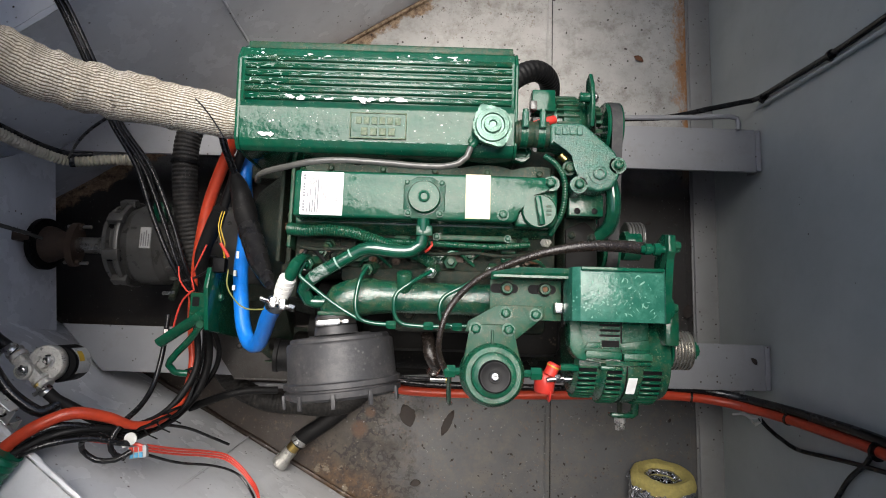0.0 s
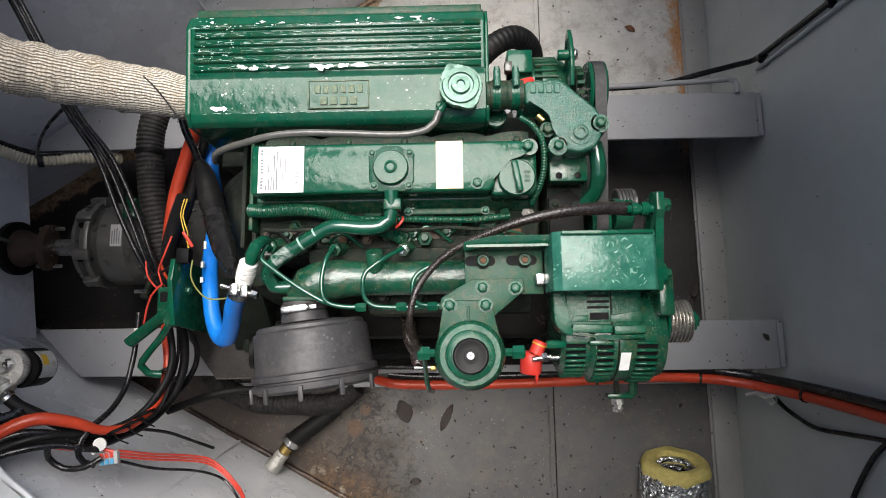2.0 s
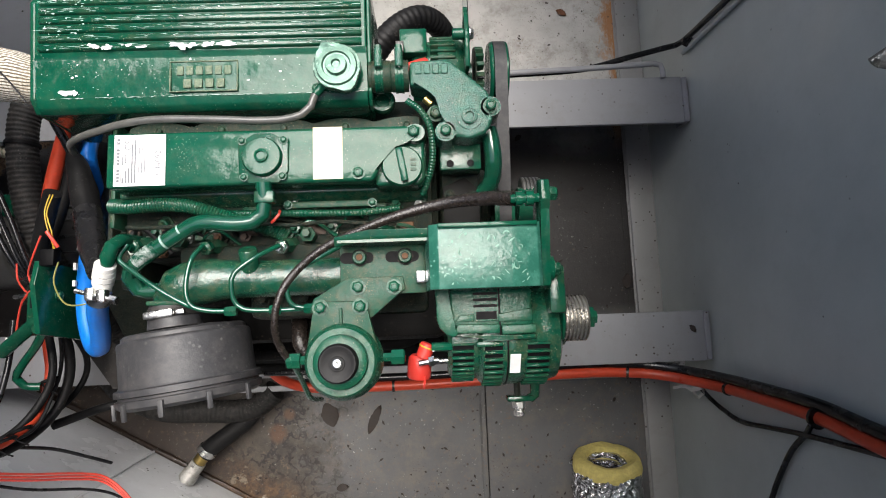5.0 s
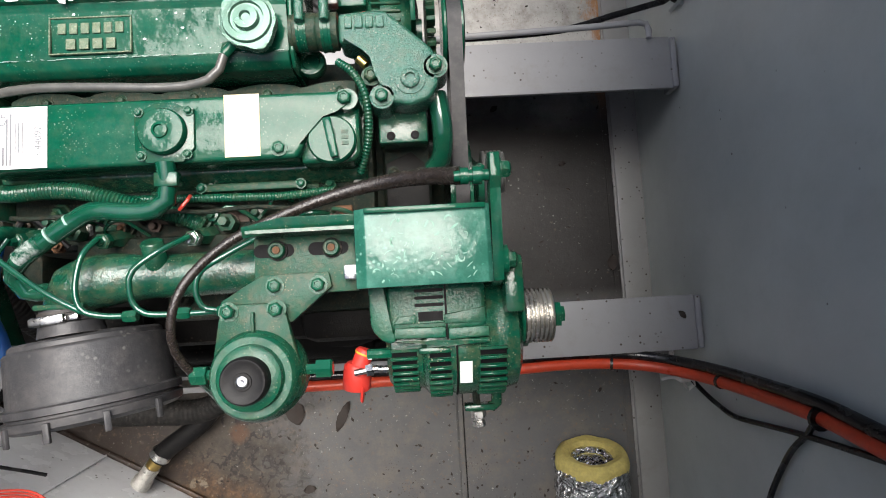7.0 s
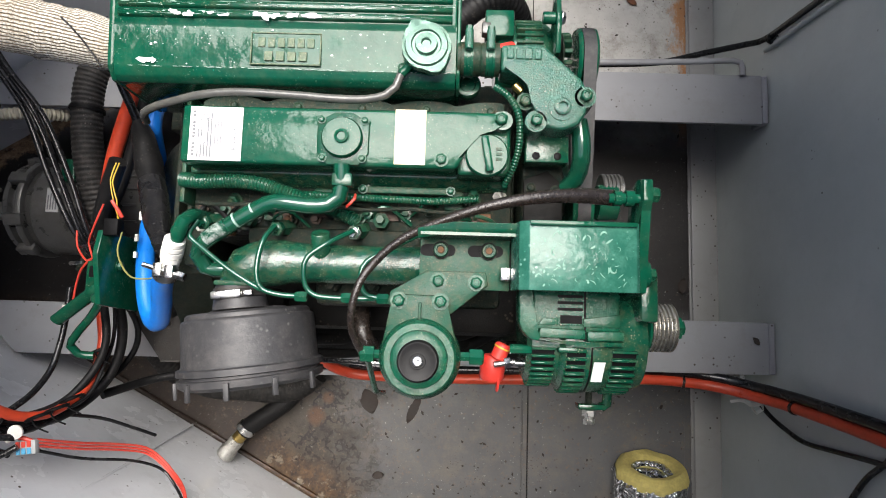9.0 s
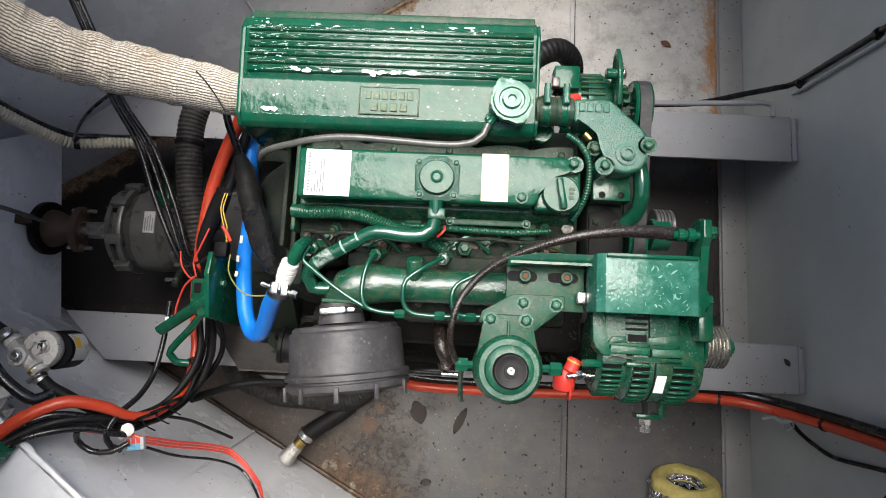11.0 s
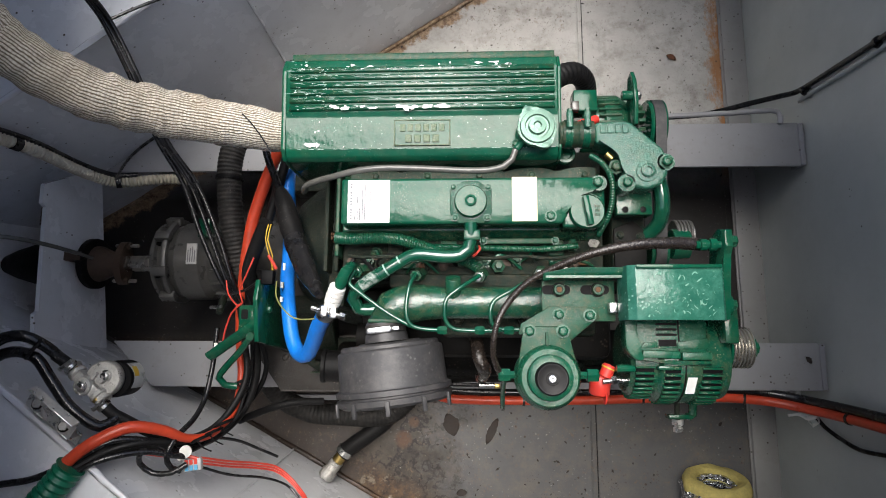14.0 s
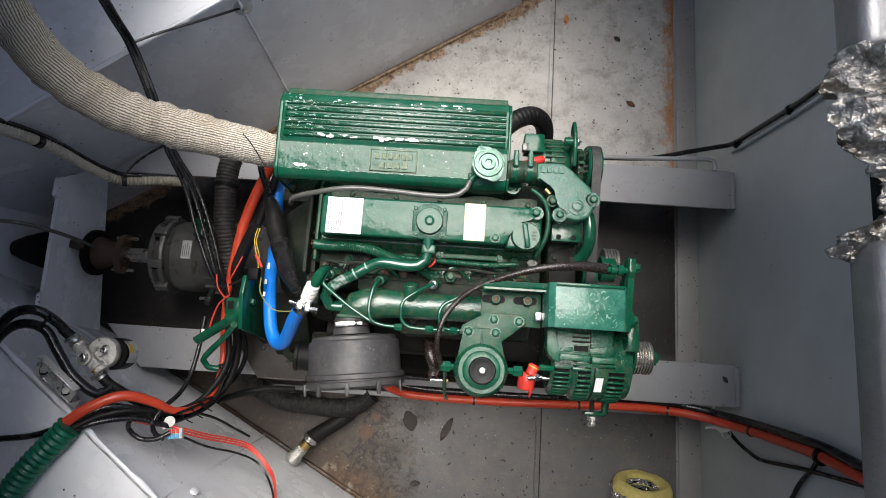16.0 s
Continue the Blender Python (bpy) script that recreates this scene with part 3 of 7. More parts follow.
def north_top(x):
    return 0.465 + 0.728 * (x + 1.024)


def wall_between(name, lo, hi, xs, z0, z1, outward, label):
    """A hull plate 6 mm thick between a foot line and a top line in plan."""
    bm = bmesh.new()
    cols = []
    for x in xs:
        a, b = Vector((x, lo(x), z0)), Vector((x, hi(x), z1))
        o = Vector((-0.45, outward, 0)).normalized() * 0.006
        cols.append([bm.verts.new(a), bm.verts.new(b), bm.verts.new(b + o), bm.verts.new(a + o)])
    for p, q in zip(cols, cols[1:]):
        for i in range(4):
            j = (i + 1) % 4
            bm.faces.new((p[i], p[j], q[j], q[i]))
    bm.faces.new(cols[0])
    bm.faces.new(cols[-1][::-1])
    return single(name, bm, HULL, label, "wall", kind="structure")


wall_between("wall_swim_south", south_foot, south_top, (-1.25, -0.6, 0.15), -0.01, UXZ, -1, "grey painted steel swim plate of the hull")
wall_between("wall_swim_north", north_foot, north_top, (-1.25, -0.6, 0.26), -0.01, UXZ, 1, "grey painted steel swim plate of the hull")
single("wall_stern", box(-1.262, -1.25, 0.05, 0.42, -0.01, UXZ), HULL, "grey painted steel plate at the stern post", "wall", kind="structure")

# bilge floor plates with a seam between them
SEAM = 0.388
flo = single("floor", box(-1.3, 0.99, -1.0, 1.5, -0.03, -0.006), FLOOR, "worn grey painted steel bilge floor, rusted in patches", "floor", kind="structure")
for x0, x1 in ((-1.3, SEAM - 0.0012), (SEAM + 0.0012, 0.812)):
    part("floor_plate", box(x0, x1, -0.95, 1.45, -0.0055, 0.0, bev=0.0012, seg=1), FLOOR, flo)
part("seam_groove", box(SEAM - 0.001, SEAM + 0.001, -0.95, 1.45, -0.0052, -0.001), OILSHADEBLACK, flo, "narrow black strip in the floor seam")
part("weld_bead", tube([(SEAM - 0.016, y, -0.001) for y in np.linspace(-0.95, 1.45, 40)], 0.0035, 8, wobble=0.5, step=0.03), FLOOR, flo)

# uxter plates over the swims, and the hull sides
for nm, top, side in (("floor_uxter_south", south_top, -0.95), ("floor_uxter_north", north_top, 1.45)):
    far = -1.7
    xe = 0.16 if side < 0 else 0.27
    poly = [(-1.25, top(-1.25)), (xe, top(xe)), (xe, side), (far, side), (far, CLY), (-1.25, CLY)]
    poly = poly if side > 0 else poly[::-1]
    single(nm, prism(poly[::-1], "z", UXZ - 0.006, UXZ), HULL, "grey painted steel counter plate above the swim", "plate", kind="structure")
    pts = [(x, top(x) + (0.004 if side < 0 else -0.004), UXZ + 0.001) for x in np.linspace(-1.25, xe, 30)]
    single("weld_bead", tube(pts, 0.0065, 8, step=0.02, wobble=0.35), HULL, "painted weld bead along the top of the swim plate", "weld bead", kind="structure")
single("wall_side_south", box(-1.7, 0.91, -0.962, -0.95, -0.01, DECKZ), HULL, "grey painted steel hull side", "wall", kind="structure")
single("wall_side_north", box(-1.7, 0.91, 1.45, 1.462, -0.01, DECKZ), HULL, "grey painted steel hull side", "wall", kind="structure")
single("wall_aft", box(-1.712, -1.7, -0.95, 1.45, UXZ - 0.006, DECKZ), HULL, "grey painted steel counter end", "wall", kind="structure")
single("wall_bulkhead", box(0.905, 0.917, -0.95, 1.45, -0.01, DECKZ), BULK, "smooth grey painted engine room bulkhead", "wall", kind="structure")
# flat frame at the foot of the bulkhead
single("trim_frame", box(0.833, 0.9045, -0.949, 1.449, -0.0055, 0.016, bev=0.003), FRAME, "grey painted flat steel frame at the bulkhead foot", "trim", kind="structure")
single("weld_bead", tube([(0.8325, y, 0.002) for y in np.linspace(-0.94, 1.44, 60)], 0.004, 8, step=0.02, wobble=0.5), FRAME, "painted weld bead along the foot frame", "weld bead", kind="structure")
# deck with the open hatch; edges out of view are placed to shape the light
HX0, HX1, HY0, HY1 = -0.57, 0.5, -0.28, 1.44
bm = bmesh.new()
for a in ((-1.7, HX0, -0.95, 1.45), (HX1, 0.917, -0.95, 1.45), (HX0, HX1, -0.95, HY0), (HX0, HX1, HY1, 1.45)):
    add_box(bm, a[0], a[1], a[2], a[3], DECKZ, DECKZ + 0.006)
single("ceiling", bm, DECK, "painted steel deck round the open engine hatch", "ceiling", kind="structure")
bm = bmesh.new()
for a in ((HX0 - 0.006, HX0, HY0, HY1), (HX1, HX1 + 0.006, HY0, HY1), (HX0, HX1, HY0 - 0.006, HY0), (HX0, HX1, HY1, HY1 + 0.006)):
    add_box(bm, a[0], a[1], a[2], a[3], DECKZ - 0.05, DECKZ - 0.001)
single("trim_hatch_coaming", bm, DECK, "grey steel coaming of the open hatch", "trim", kind="structure")

# engine bearers
for y0, y1, sgn in ((-0.097, 0.02, -1), (0.481, 0.600, 1)):
    b = thing("engine_bearer", "grey painted steel engine bearer with scuffed flat top", "engine bearer", (0.0, (y0 + y1) / 2, 0), "engine bearers")
    tip = (-0.93, y1) if sgn < 0 else (-1.0, y0)
    cut = (-0.815, y0) if sgn < 0 else (-0.83, y1)
    poly = [tip, cut, (0.886, y0), (0.886, y1)] if sgn < 0 else [tip, (0.886, y0), (0.886, y1), cut]
    part("top_flange", prism(poly, "z", 0.277, 0.289, bev=0.002), BEARER, b)
    ye = y0 + 0.008 if sgn < 0 else y1 - 0.016
    part("web", box(-0.78, 0.884, ye, ye + 0.008, 0.001, 0.2765), BEARER, b)
    part("end_plate", box(0.8865, 0.9, y0 + 0.002, y1 - 0.002, 0.235, 0.291, bev=0.003), BEARER, b)
# lower flat bar below the southern bearer
single("ledge_bar", box(-0.5, 0.84, -0.142, -0.128, 0.14, 0.152, bev=0.002), BEARER, "narrow grey steel bar along the engine bearer", "steel bar")
BRACK = thing("bar_bracket", "small grey steel tab holding the bar to the bearer", "bracket", (0.84, -0.13, 0.0))
part("tab", box(0.826, 0.838, -0.128, -0.086, 0.0, 0.276), BEARER, BRACK)
# transverse stern web with a notch for the shaft
sw = thing("stern_web", "grey painted steel web plate round the shaft", "web plate", (-1.03, CLY, 0))
part("web", prism([(-0.002, 0.155), (0.482, 0.25), (0.45, 0.36), (0.4, 0.462), (0.352, 0.462), (0.345, 0.448), (0.09, 0.436), (0.082, 0.448), (0.014, 0.44)], "x", -1.04, -1.03), HULL, sw)
part("rusty_edge", box(-1.0412, -1.0405, 0.3, 0.39, 0.4, 0.45), BROWNSTEEL, sw)


# ---- engine ----
ENG = thing("marine_diesel_engine", "green painted four-cylinder inboard diesel engine, dusty and chipped, on steel bearers", "engine", (0.05, 0.25, 0.289))


def heat_exchanger():
    prof = [(0.328, 0.715), (0.328, 0.842), (0.334, 0.852), (0.345, 0.857), (0.402, 0.861), (0.409, 0.865), (0.485, 0.868), (0.502, 0.866), (0.512, 0.855), (0.514, 0.70)]
    hx = part("heat_exchanger", prism(prof, "x", -0.303, 0.162, bev=0.0025), GREENCLEAN, ENG, "glossy green ribbed header tank with white paint chips")
    for i in range(6):
        y = 0.416 + i * 0.0135
        part("rib", prism([(y - 0.0062, 0.862), (y - 0.0042, 0.8705 + i * 0.0003), (y + 0.0042, 0.8705 + i * 0.0003), (y + 0.0062, 0.862)], "x", -0.296, 0.156, bev=0.001, seg=1), GREEN, hx)
    part("end_cap", prism([(0.3295, 0.712), (0.3295, 0.841), (0.346, 0.8555), (0.486, 0.866), (0.511, 0.853), (0.5125, 0.712)], "x", -0.312, -0.304, bev=0.002), GREENCLEAN, hx)
    part("end_cap", prism([(0.3295, 0.712), (0.3295, 0.841), (0.346, 0.8555), (0.486, 0.866), (0.511, 0.853), (0.5125, 0.712)], "x", 0.1625, 0.168, bev=0.002), GREENCLEAN, hx)
    part("top_edge_strip", box(-0.295, 0.158, 0.503, 0.516, 0.860, 0.8652, bev=0.002), DUSTGREEN, hx, "dusty worn edge")
    # cast panel with worn raised shapes
    cx, cy, z = -0.068, 0.3725, 0.8585
    bm = bmesh.new()
    for a in ((cx - 0.048, cx + 0.048, cy + 0.021, cy + 0.023), (cx - 0.048, cx + 0.048, cy - 0.023, cy - 0.021), (cx - 0.048, cx - 0.046, cy - 0.0208, cy + 0.0208), (cx + 0.046, cx + 0.048, cy - 0.0208, cy + 0.0208)):
        add_box(bm, *a, z, z + 0.0035, bev=0.0006, seg=1)
    part("cast_border", bm, WORNRIM, hx, "raised border with the paint rubbed khaki")
    for row, n, w in ((0.009, 6, 0.08), (-0.010, 4, 0.062)):
        for k in range(n):
            x = cx - w / 2 + w * (k + 0.5) / n
            part("cast_bar", box(x - w / n * 0.36, x + w / n * 0.36, cy + row - 0.0066, cy + row + 0.0066, z, z + 0.0026, bev=0.0009, seg=2), WORNRIM, hx)
    # filler neck and pressure cap
    c = (0.123, 0.370)
    part("filler_neck", lathe((c[0], c[1], 0.856), (0, 0, 1), [(0.026, 0), (0.026, 0.012), (0.029, 0.016), (0.029, 0.022), (0, 0.022)]), GREENCLEAN, hx)
    lobes = []
    for k in range(72):
        a = 2 * math.pi * k / 72
        swell = max(0.0, math.cos(a - radians(118))) ** 24 + max(0.0, math.cos(a + radians(62))) ** 24
        lobes.append((c[0] + (0.0325 + 0.0008 * math.cos(9 * a) + 0.008 * swell) * math.cos(a), c[1] + (0.0325 + 0.0008 * math.cos(9 * a) + 0.008 * swell) * math.sin(a)))
    bm = prism(lobes, "z", 0.877, 0.888, bev=0.002)
    add_lathe(bm, (c[0], c[1], 0.8882), (0, 0, 1), [(0, 0), (0.0285, 0), (0.027, 0.0035), (0.02, 0.0045), (0.0185, 0.0015), (0.015, 0.0015), (0.0135, 0.0075), (0.0065, 0.0085), (0.005, 0.005), (0, 0.005)], 36)
    part("pressure_cap", bm, WORNCAP, hx, "worn green radiator cap")
    part("overflow_spigot", rod((c[0] - 0.022, c[1] - 0.018, 0.866), (c[0] - 0.034, c[1] - 0.032, 0.867), 0.006), GREENCLEAN, hx)
    bolt(hx, (0.09, 0.351, 0.857), r=0.006)
    for yy in (0.345, 0.43, 0.5):
        bolt(hx, (-0.3125, yy, 0.82), (-1, 0, 0), r=0.006)
    # chipped paint: many small bare flakes, thick along the lower rib
    rnd = random.Random(4)
    bm = bmesh.new()
    def flake(x, y, z, sx, sy):
        n = 11
        vs = [bm.verts.new((x + sx * math.cos(k * 2 * math.pi / n) * rnd.uniform(0.35, 1.35), y + sy * math.sin(k * 2 * math.pi / n) * rnd.uniform(0.35, 1.35), z)) for k in range(n)]
        bm.faces.new(vs)
    def ztop(y):
        if y < 0.402:
            return 0.857 + (y - 0.345) / 0.057 * 0.004 + 0.0006
        i = round((y - 0.416) / 0.0135)
        return 0.8713 + 0.0003 * i if abs(y - 0.416 - i * 0.0135) < 0.004 and 0 <= i < 6 else 0.8668
    for k in range(26):
        x = rnd.choice((rnd.uniform(-0.222, -0.148), rnd.uniform(-0.108, -0.078), rnd.uniform(-0.066, -0.018)))
        flake(x, 0.4155 + rnd.uniform(-0.003, 0.0025), 0.8717 + 0.00002 * k, rnd.uniform(0.003, 0.009), rnd.uniform(0.0014, 0.0036))
    flake(-0.094, 0.412, 0.8724, 0.011, 0.0075)
    flake(-0.058, 0.4145, 0.8725, 0.009, 0.005)
    flake(-0.03, 0.4145, 0.8725, 0.011, 0.004)
    for x, w in ((-0.262, 0.007), (-0.255, 0.009), (-0.248, 0.005)):
        flake(x, 0.353, 0.8596 + w * 0.02, w, 0.004)
    for k in range(46):
        x = -0.29 + 0.44 * rnd.random() ** 1.2
        i = rnd.choice((0, 0, 1, 2, 3, 4, 5, 5, 5))
        flake(x, 0.416 + i * 0.0135 + rnd.uniform(-0.0015, 0.0015), 0.8716 + 0.0003 * i, rnd.uniform(0.0006, 0.003), rnd.uniform(0.0004, 0.0012))
    for k in range(13):
        y = rnd.uniform(0.348, 0.4)
        s = rnd.uniform(0.0006, 0.0024)
        flake(-0.29 + 0.42 * rnd.random() ** 1.5, y, ztop(y) + 0.0004, s, s * 0.8)
    for k in range(12):
        flake(rnd.uniform(-0.29, 0.13), 0.492 + rnd.uniform(-0.004, 0.004), 0.8692, rnd.uniform(0.002, 0.009), 0.0022)
    tagged(part("chipped_paint", bm, CHIPW, hx, "bare white chips in the green paint"), kind="stuff")
    # pale rubbed crests of the ribs and freckles of bare metal
    rnd = random.Random(31)
    bm = bmesh.new()
    for k in range(260):
        i = rnd.choice((0, 1, 2, 3, 4, 5))
        x = -0.294 + 0.446 * rnd.random() ** 1.15
        flake(x, 0.416 + i * 0.0135 + rnd.choice((-0.0022, 0.0, 0.0022)), 0.8712 + 0.0003 * i, rnd.uniform(0.002, 0.012), rnd.uniform(0.0002, 0.0006))
    for k in range(90):
        y = rnd.uniform(0.349, 0.4)
        s = rnd.uniform(0.0004, 0.0011)
        flake(rnd.uniform(-0.295, 0.15), y, ztop(y) + 0.0002, s, s)
    for k in range(40):
        flake(rnd.uniform(-0.295, -0.23), rnd.uniform(0.41, 0.5), 0.8722, rnd.uniform(0.0006, 0.003), rnd.uniform(0.0004, 0.0014))
    for k in range(60):
        flake(rnd.uniform(-0.295, 0.155), 0.3455 + rnd.uniform(-0.0006, 0.0006), 0.8582, rnd.uniform(0.002, 0.008), 0.0004)
    tagged(part("rubbed_paint", bm, SCUFF, hx, "paint rubbed pale along the ribs"), kind="stuff")
    return hx


def rocker_cover():
    z = 0.853
    bm = prism([(-0.205, 0.216), (0.166, 0.216), (0.174, 0.229), (0.181, 0.252), (0.196, 0.268), (0.214, 0.274), (0.236, 0.276), (0.238, 0.295), (-0.205, 0.295)], "z", 0.80, z, bev=0.005, seg=3)
    rc = part("rocker_cover", bm, GREENCLEAN, ENG, "glossy green rocker cover with paper labels")
    part("cover_step", prism([(0.168, 0.212), (0.232, 0.212), (0.240, 0.222), (0.240, 0.285), (0.17, 0.285)], "z", 0.79, 0.838, bev=0.005, seg=3), GREEN, rc)
    # flared skirt and scalloped gasket flange
    prof = [(0.2, 0.765), (0.2, 0.772), (0.214, 0.80), (0.297, 0.80), (0.318, 0.79), (0.318, 0.765)]
    part("skirt", prism(prof, "x", -0.213, 0.243, bev=0.003), SPECKGREEN, rc)
    edge = [(x, 0.3175 + 0.009 * abs(math.sin((x + 0.2) / 0.092 * math.pi)) ** 0.6) for x in np.linspace(-0.2, 0.235, 72)]
    part("scalloped_flange", prism([(-0.2, 0.3), *edge, (0.235, 0.3)][::-1], "z", 0.786, 0.803, bev=0.0015, seg=1), BROWNGREEN, rc)
    for k in range(5):
        bolt(rc, (-0.154 + k * 0.092, 0.312, 0.803), r=0.006, h=0.006, material=DUSTGREEN if k % 2 else BROWNGREEN)
    # breather plate, dome and four screws
    cx, cy = 0.014, 0.252
    part("breather_plate", prism([(cx - 0.034, cy - 0.02), (cx - 0.02, cy - 0.036), (cx + 0.022, cy - 0.036), (cx + 0.035, cy - 0.02), (cx + 0.035, cy + 0.022), (cx + 0.012, cy + 0.036), (cx - 0.012, cy + 0.036), (cx - 0.035, cy + 0.022)], "z", z, z + 0.004, bev=0.0015), GREEN, rc)
    part("breather_dome", lathe((cx, cy, z + 0.0035), (0, 0, 1), [(0, 0), (0.0275, 0), (0.0275, 0.007), (0.0255, 0.0105), (0.012, 0.012), (0.0095, 0.0115), (0.009, 0.014), (0.006, 0.015), (0.0055, 0.0125), (0, 0.0125)], 40), GREENCLEAN, rc)
    for dx, dy in ((-0.029, 0.025), (0.029, 0.025), (-0.026, -0.027), (0.027, -0.027)):
        bolt(rc, (cx + dx, cy + dy, z + 0.004), r=0.0045, h=0.004)
    # oil filler cap with a grip bar
    ox, oy = 0.2075, 0.237
    cap = part("oil_filler_cap", lathe((ox, oy, 0.838), (0, 0, 1), [(0, 0), (0.029, 0), (0.029, 0.01), (0.027, 0.0125), (0, 0.0125)], 32), GREENCLEAN, rc)
    a = radians(100)
    bm = box(-0.005, 0.005, -0.0245, 0.0245, 0, 0.011, bev=0.002)
    bm.transform(Matrix.Translation((ox, oy, 0.849)) @ Matrix.Rotation(a - radians(90), 4, "Z"))
    part("grip_bar", bm, GREENCLEAN, rc)
    for k in range(3):
        part("cap_mark", box(ox + 0.012, ox + 0.02, oy - 0.008 + k * 0.007, oy - 0.004 + k * 0.007, 0.8504, 0.8516), DUSTGREEN, rc)
    bolt(rc, (0.146, 0.228, z), r=0.0075, h=0.005)
    bolt(rc, (0.225, 0.285, z - 0.002), r=0.0085, h=0.008)
    part("side_boss", lathe((0.228, 0.284, 0.80), (0, 0, 1), [(0, 0), (0.014, 0), (0.013, 0.052), (0, 0.0525)], 20), GREEN, rc)
    # labels
    lx0, lx1, ly0, ly1 = -0.193, -0.122, 0.218, 0.2915
    lab = part("identification_label", box(lx0, lx1, ly0, ly1, z + 0.0004, z + 0.001), PAPER, rc, "white printed identification label")
    zt = z + 0.0012
    bars = [(0.004, 0.0078, 0.006 + k * 0.0049, 0.0094 + k * 0.0049) for k in range(13) if k not in (4, 10)]
    bars += [(0.0098, 0.0104, 0.005, 0.03)]
    bars += [(0.0115 + k * 0.0042, 0.0135 + k * 0.0042, 0.004, e) for k, e in enumerate((0.012, 0.022, 0.026, 0.06, 0.066))]
    bars += [(0.0115 + k * 0.0042, 0.0132 + k * 0.0042, 0.03 + 0.002 * k, 0.043 + 0.003 * k) for k in range(2)]
    bars += [(0.034 + k * 0.004, 0.0352 + k * 0.004, 0.018, 0.055) for k in range(3)]
    for a0, a1, b0, b1 in bars:
        part("printed_bar", box(lx0 + a0, lx0 + a1, ly0 + b0, ly0 + b1, zt, zt + 0.0003), INK, rc)
    writing("K44092", 0.0115, (lx1 - 0.0065, ly0 + 0.014, zt), 90, INK, rc, "engine_number")
    writing("CE", 0.013, (lx0 + 0.0235, ly1 - 0.0225, zt), 90, INK, rc, "approval_mark")
    l2 = part("service_label", box(0.083, 0.1245, 0.2195, 0.295, z + 0.0004, z + 0.001), CREAM, rc, "cream paper label")
    for k in range(7):
        part("faint_bar", box(0.088 + k * 0.005, 0.0895 + k * 0.005, 0.225 + (k % 3) * 0.003, 0.287 - (k % 2) * 0.006, z + 0.0011, z + 0.0013), CREAM, rc)
    return rc


def writing(text, size, pos, turn, material, parent, name, axis=(0, 0, 1), extrude=0.00012):
    cu = bpy.data.curves.new(name, "FONT")
    cu.body, cu.size, cu.extrude = text, size, extrude
    tmp = bpy.data.objects.new(name, cu)
    scene.collection.objects.link(tmp)
    bpy.context.view_layer.update()
    me = bpy.data.meshes.new_from_object(tmp.evaluated_get(bpy.context.evaluated_depsgraph_get()))
    bpy.data.objects.remove(tmp)
    me.transform(Matrix.Translation(pos) @ Matrix.Rotation(radians(turn), 4, "Z"))
    me.materials.clear()
    me.materials.append(material)
    ob = new(name, me)
    ob.parent = parent
    return ob


heat_exchanger()
rocker_cover()

part("overflow_hose", tube([(0.089, 0.338, 0.867), (0.083, 0.322, 0.866), (0.07, 0.311, 0.864), (0.043, 0.305, 0.862), (0.0, 0.305, 0.861), (-0.05, 0.308, 0.861), (-0.13, 0.311, 0.86), (-0.18, 0.307, 0.857), (-0.215, 0.301, 0.85), (-0.25, 0.296, 0.838), (-0.275, 0.292, 0.82), (-0.287, 0.289, 0.79)], 0.0056, 14), CLEARGREY, ENG, "milky grey overflow hose")

# block, head and housings carry the shade of their recesses in the paint
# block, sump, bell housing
blk = part("cylinder_block", box(-0.225, 0.262, 0.13, 0.385, 0.40, 0.72, bev=0.012), GRIMYSHADEGREEN, ENG, "grimy dark green cylinder block with shade in its colour")
part("cylinder_head", box(-0.218, 0.25, 0.135, 0.365, 0.7205, 0.77, bev=0.006), GRIMYSHADEGREEN, ENG)
part("sump", prism([(0.15, 0.40), (0.365, 0.40), (0.34, 0.16), (0.175, 0.16)], "x", -0.2, 0.25, bev=0.015), GRIMYSHADEGREEN, ENG)
part("bell_housing", lathe((-0.226, CLY, 0.47), (-1, 0, 0), [(0, 0), (0.175, 0), (0.178, 0.012), (0.17, 0.05), (0.14, 0.1), (0.11, 0.14), (0, 0.14)], 40), GRIMYSHADEGREEN, ENG)
fly = part("flywheel_housing", box(-0.262, -0.226, 0.085, 0.40, 0.42, 0.70, bev=0.01), GRIMYSHADEGREEN, ENG, "grimy green flywheel housing with shade in its colour")
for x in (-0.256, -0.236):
    part("housing_rib", box(x - 0.004, x + 0.004, 0.15, 0.33, 0.70, 0.742, bev=0.002), GRIMYSHADEGREEN, fly)
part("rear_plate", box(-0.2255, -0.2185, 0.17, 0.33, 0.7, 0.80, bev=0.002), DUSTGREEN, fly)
part("timing_case", box(0.2625, 0.325, 0.12, 0.39, 0.36, 0.775, bev=0.01), GRIMYSHADEGREEN, ENG)
for y in (0.15, 0.2):
    for z in (0.45, 0.55, 0.65):
        bolt(blk, (0.326, y, z), (1, 0, 0))

# intake manifold and air filter
YM, ZM = 0.088, 0.795
man = part("intake_manifold", tube([(-0.131, 0.038, 0.787, 0.028), (-0.132, 0.062, 0.79, 0.031), (-0.118, 0.08, ZM, 0.034), (-0.08, YM, ZM, 0.033), (-0.03, YM, ZM, 0.0275), (0.1, YM, ZM, 0.0275), (0.23, YM, ZM, 0.0275)], 0.0275, 24), SPECKGREEN, ENG, "dusty green painted intake pipe")
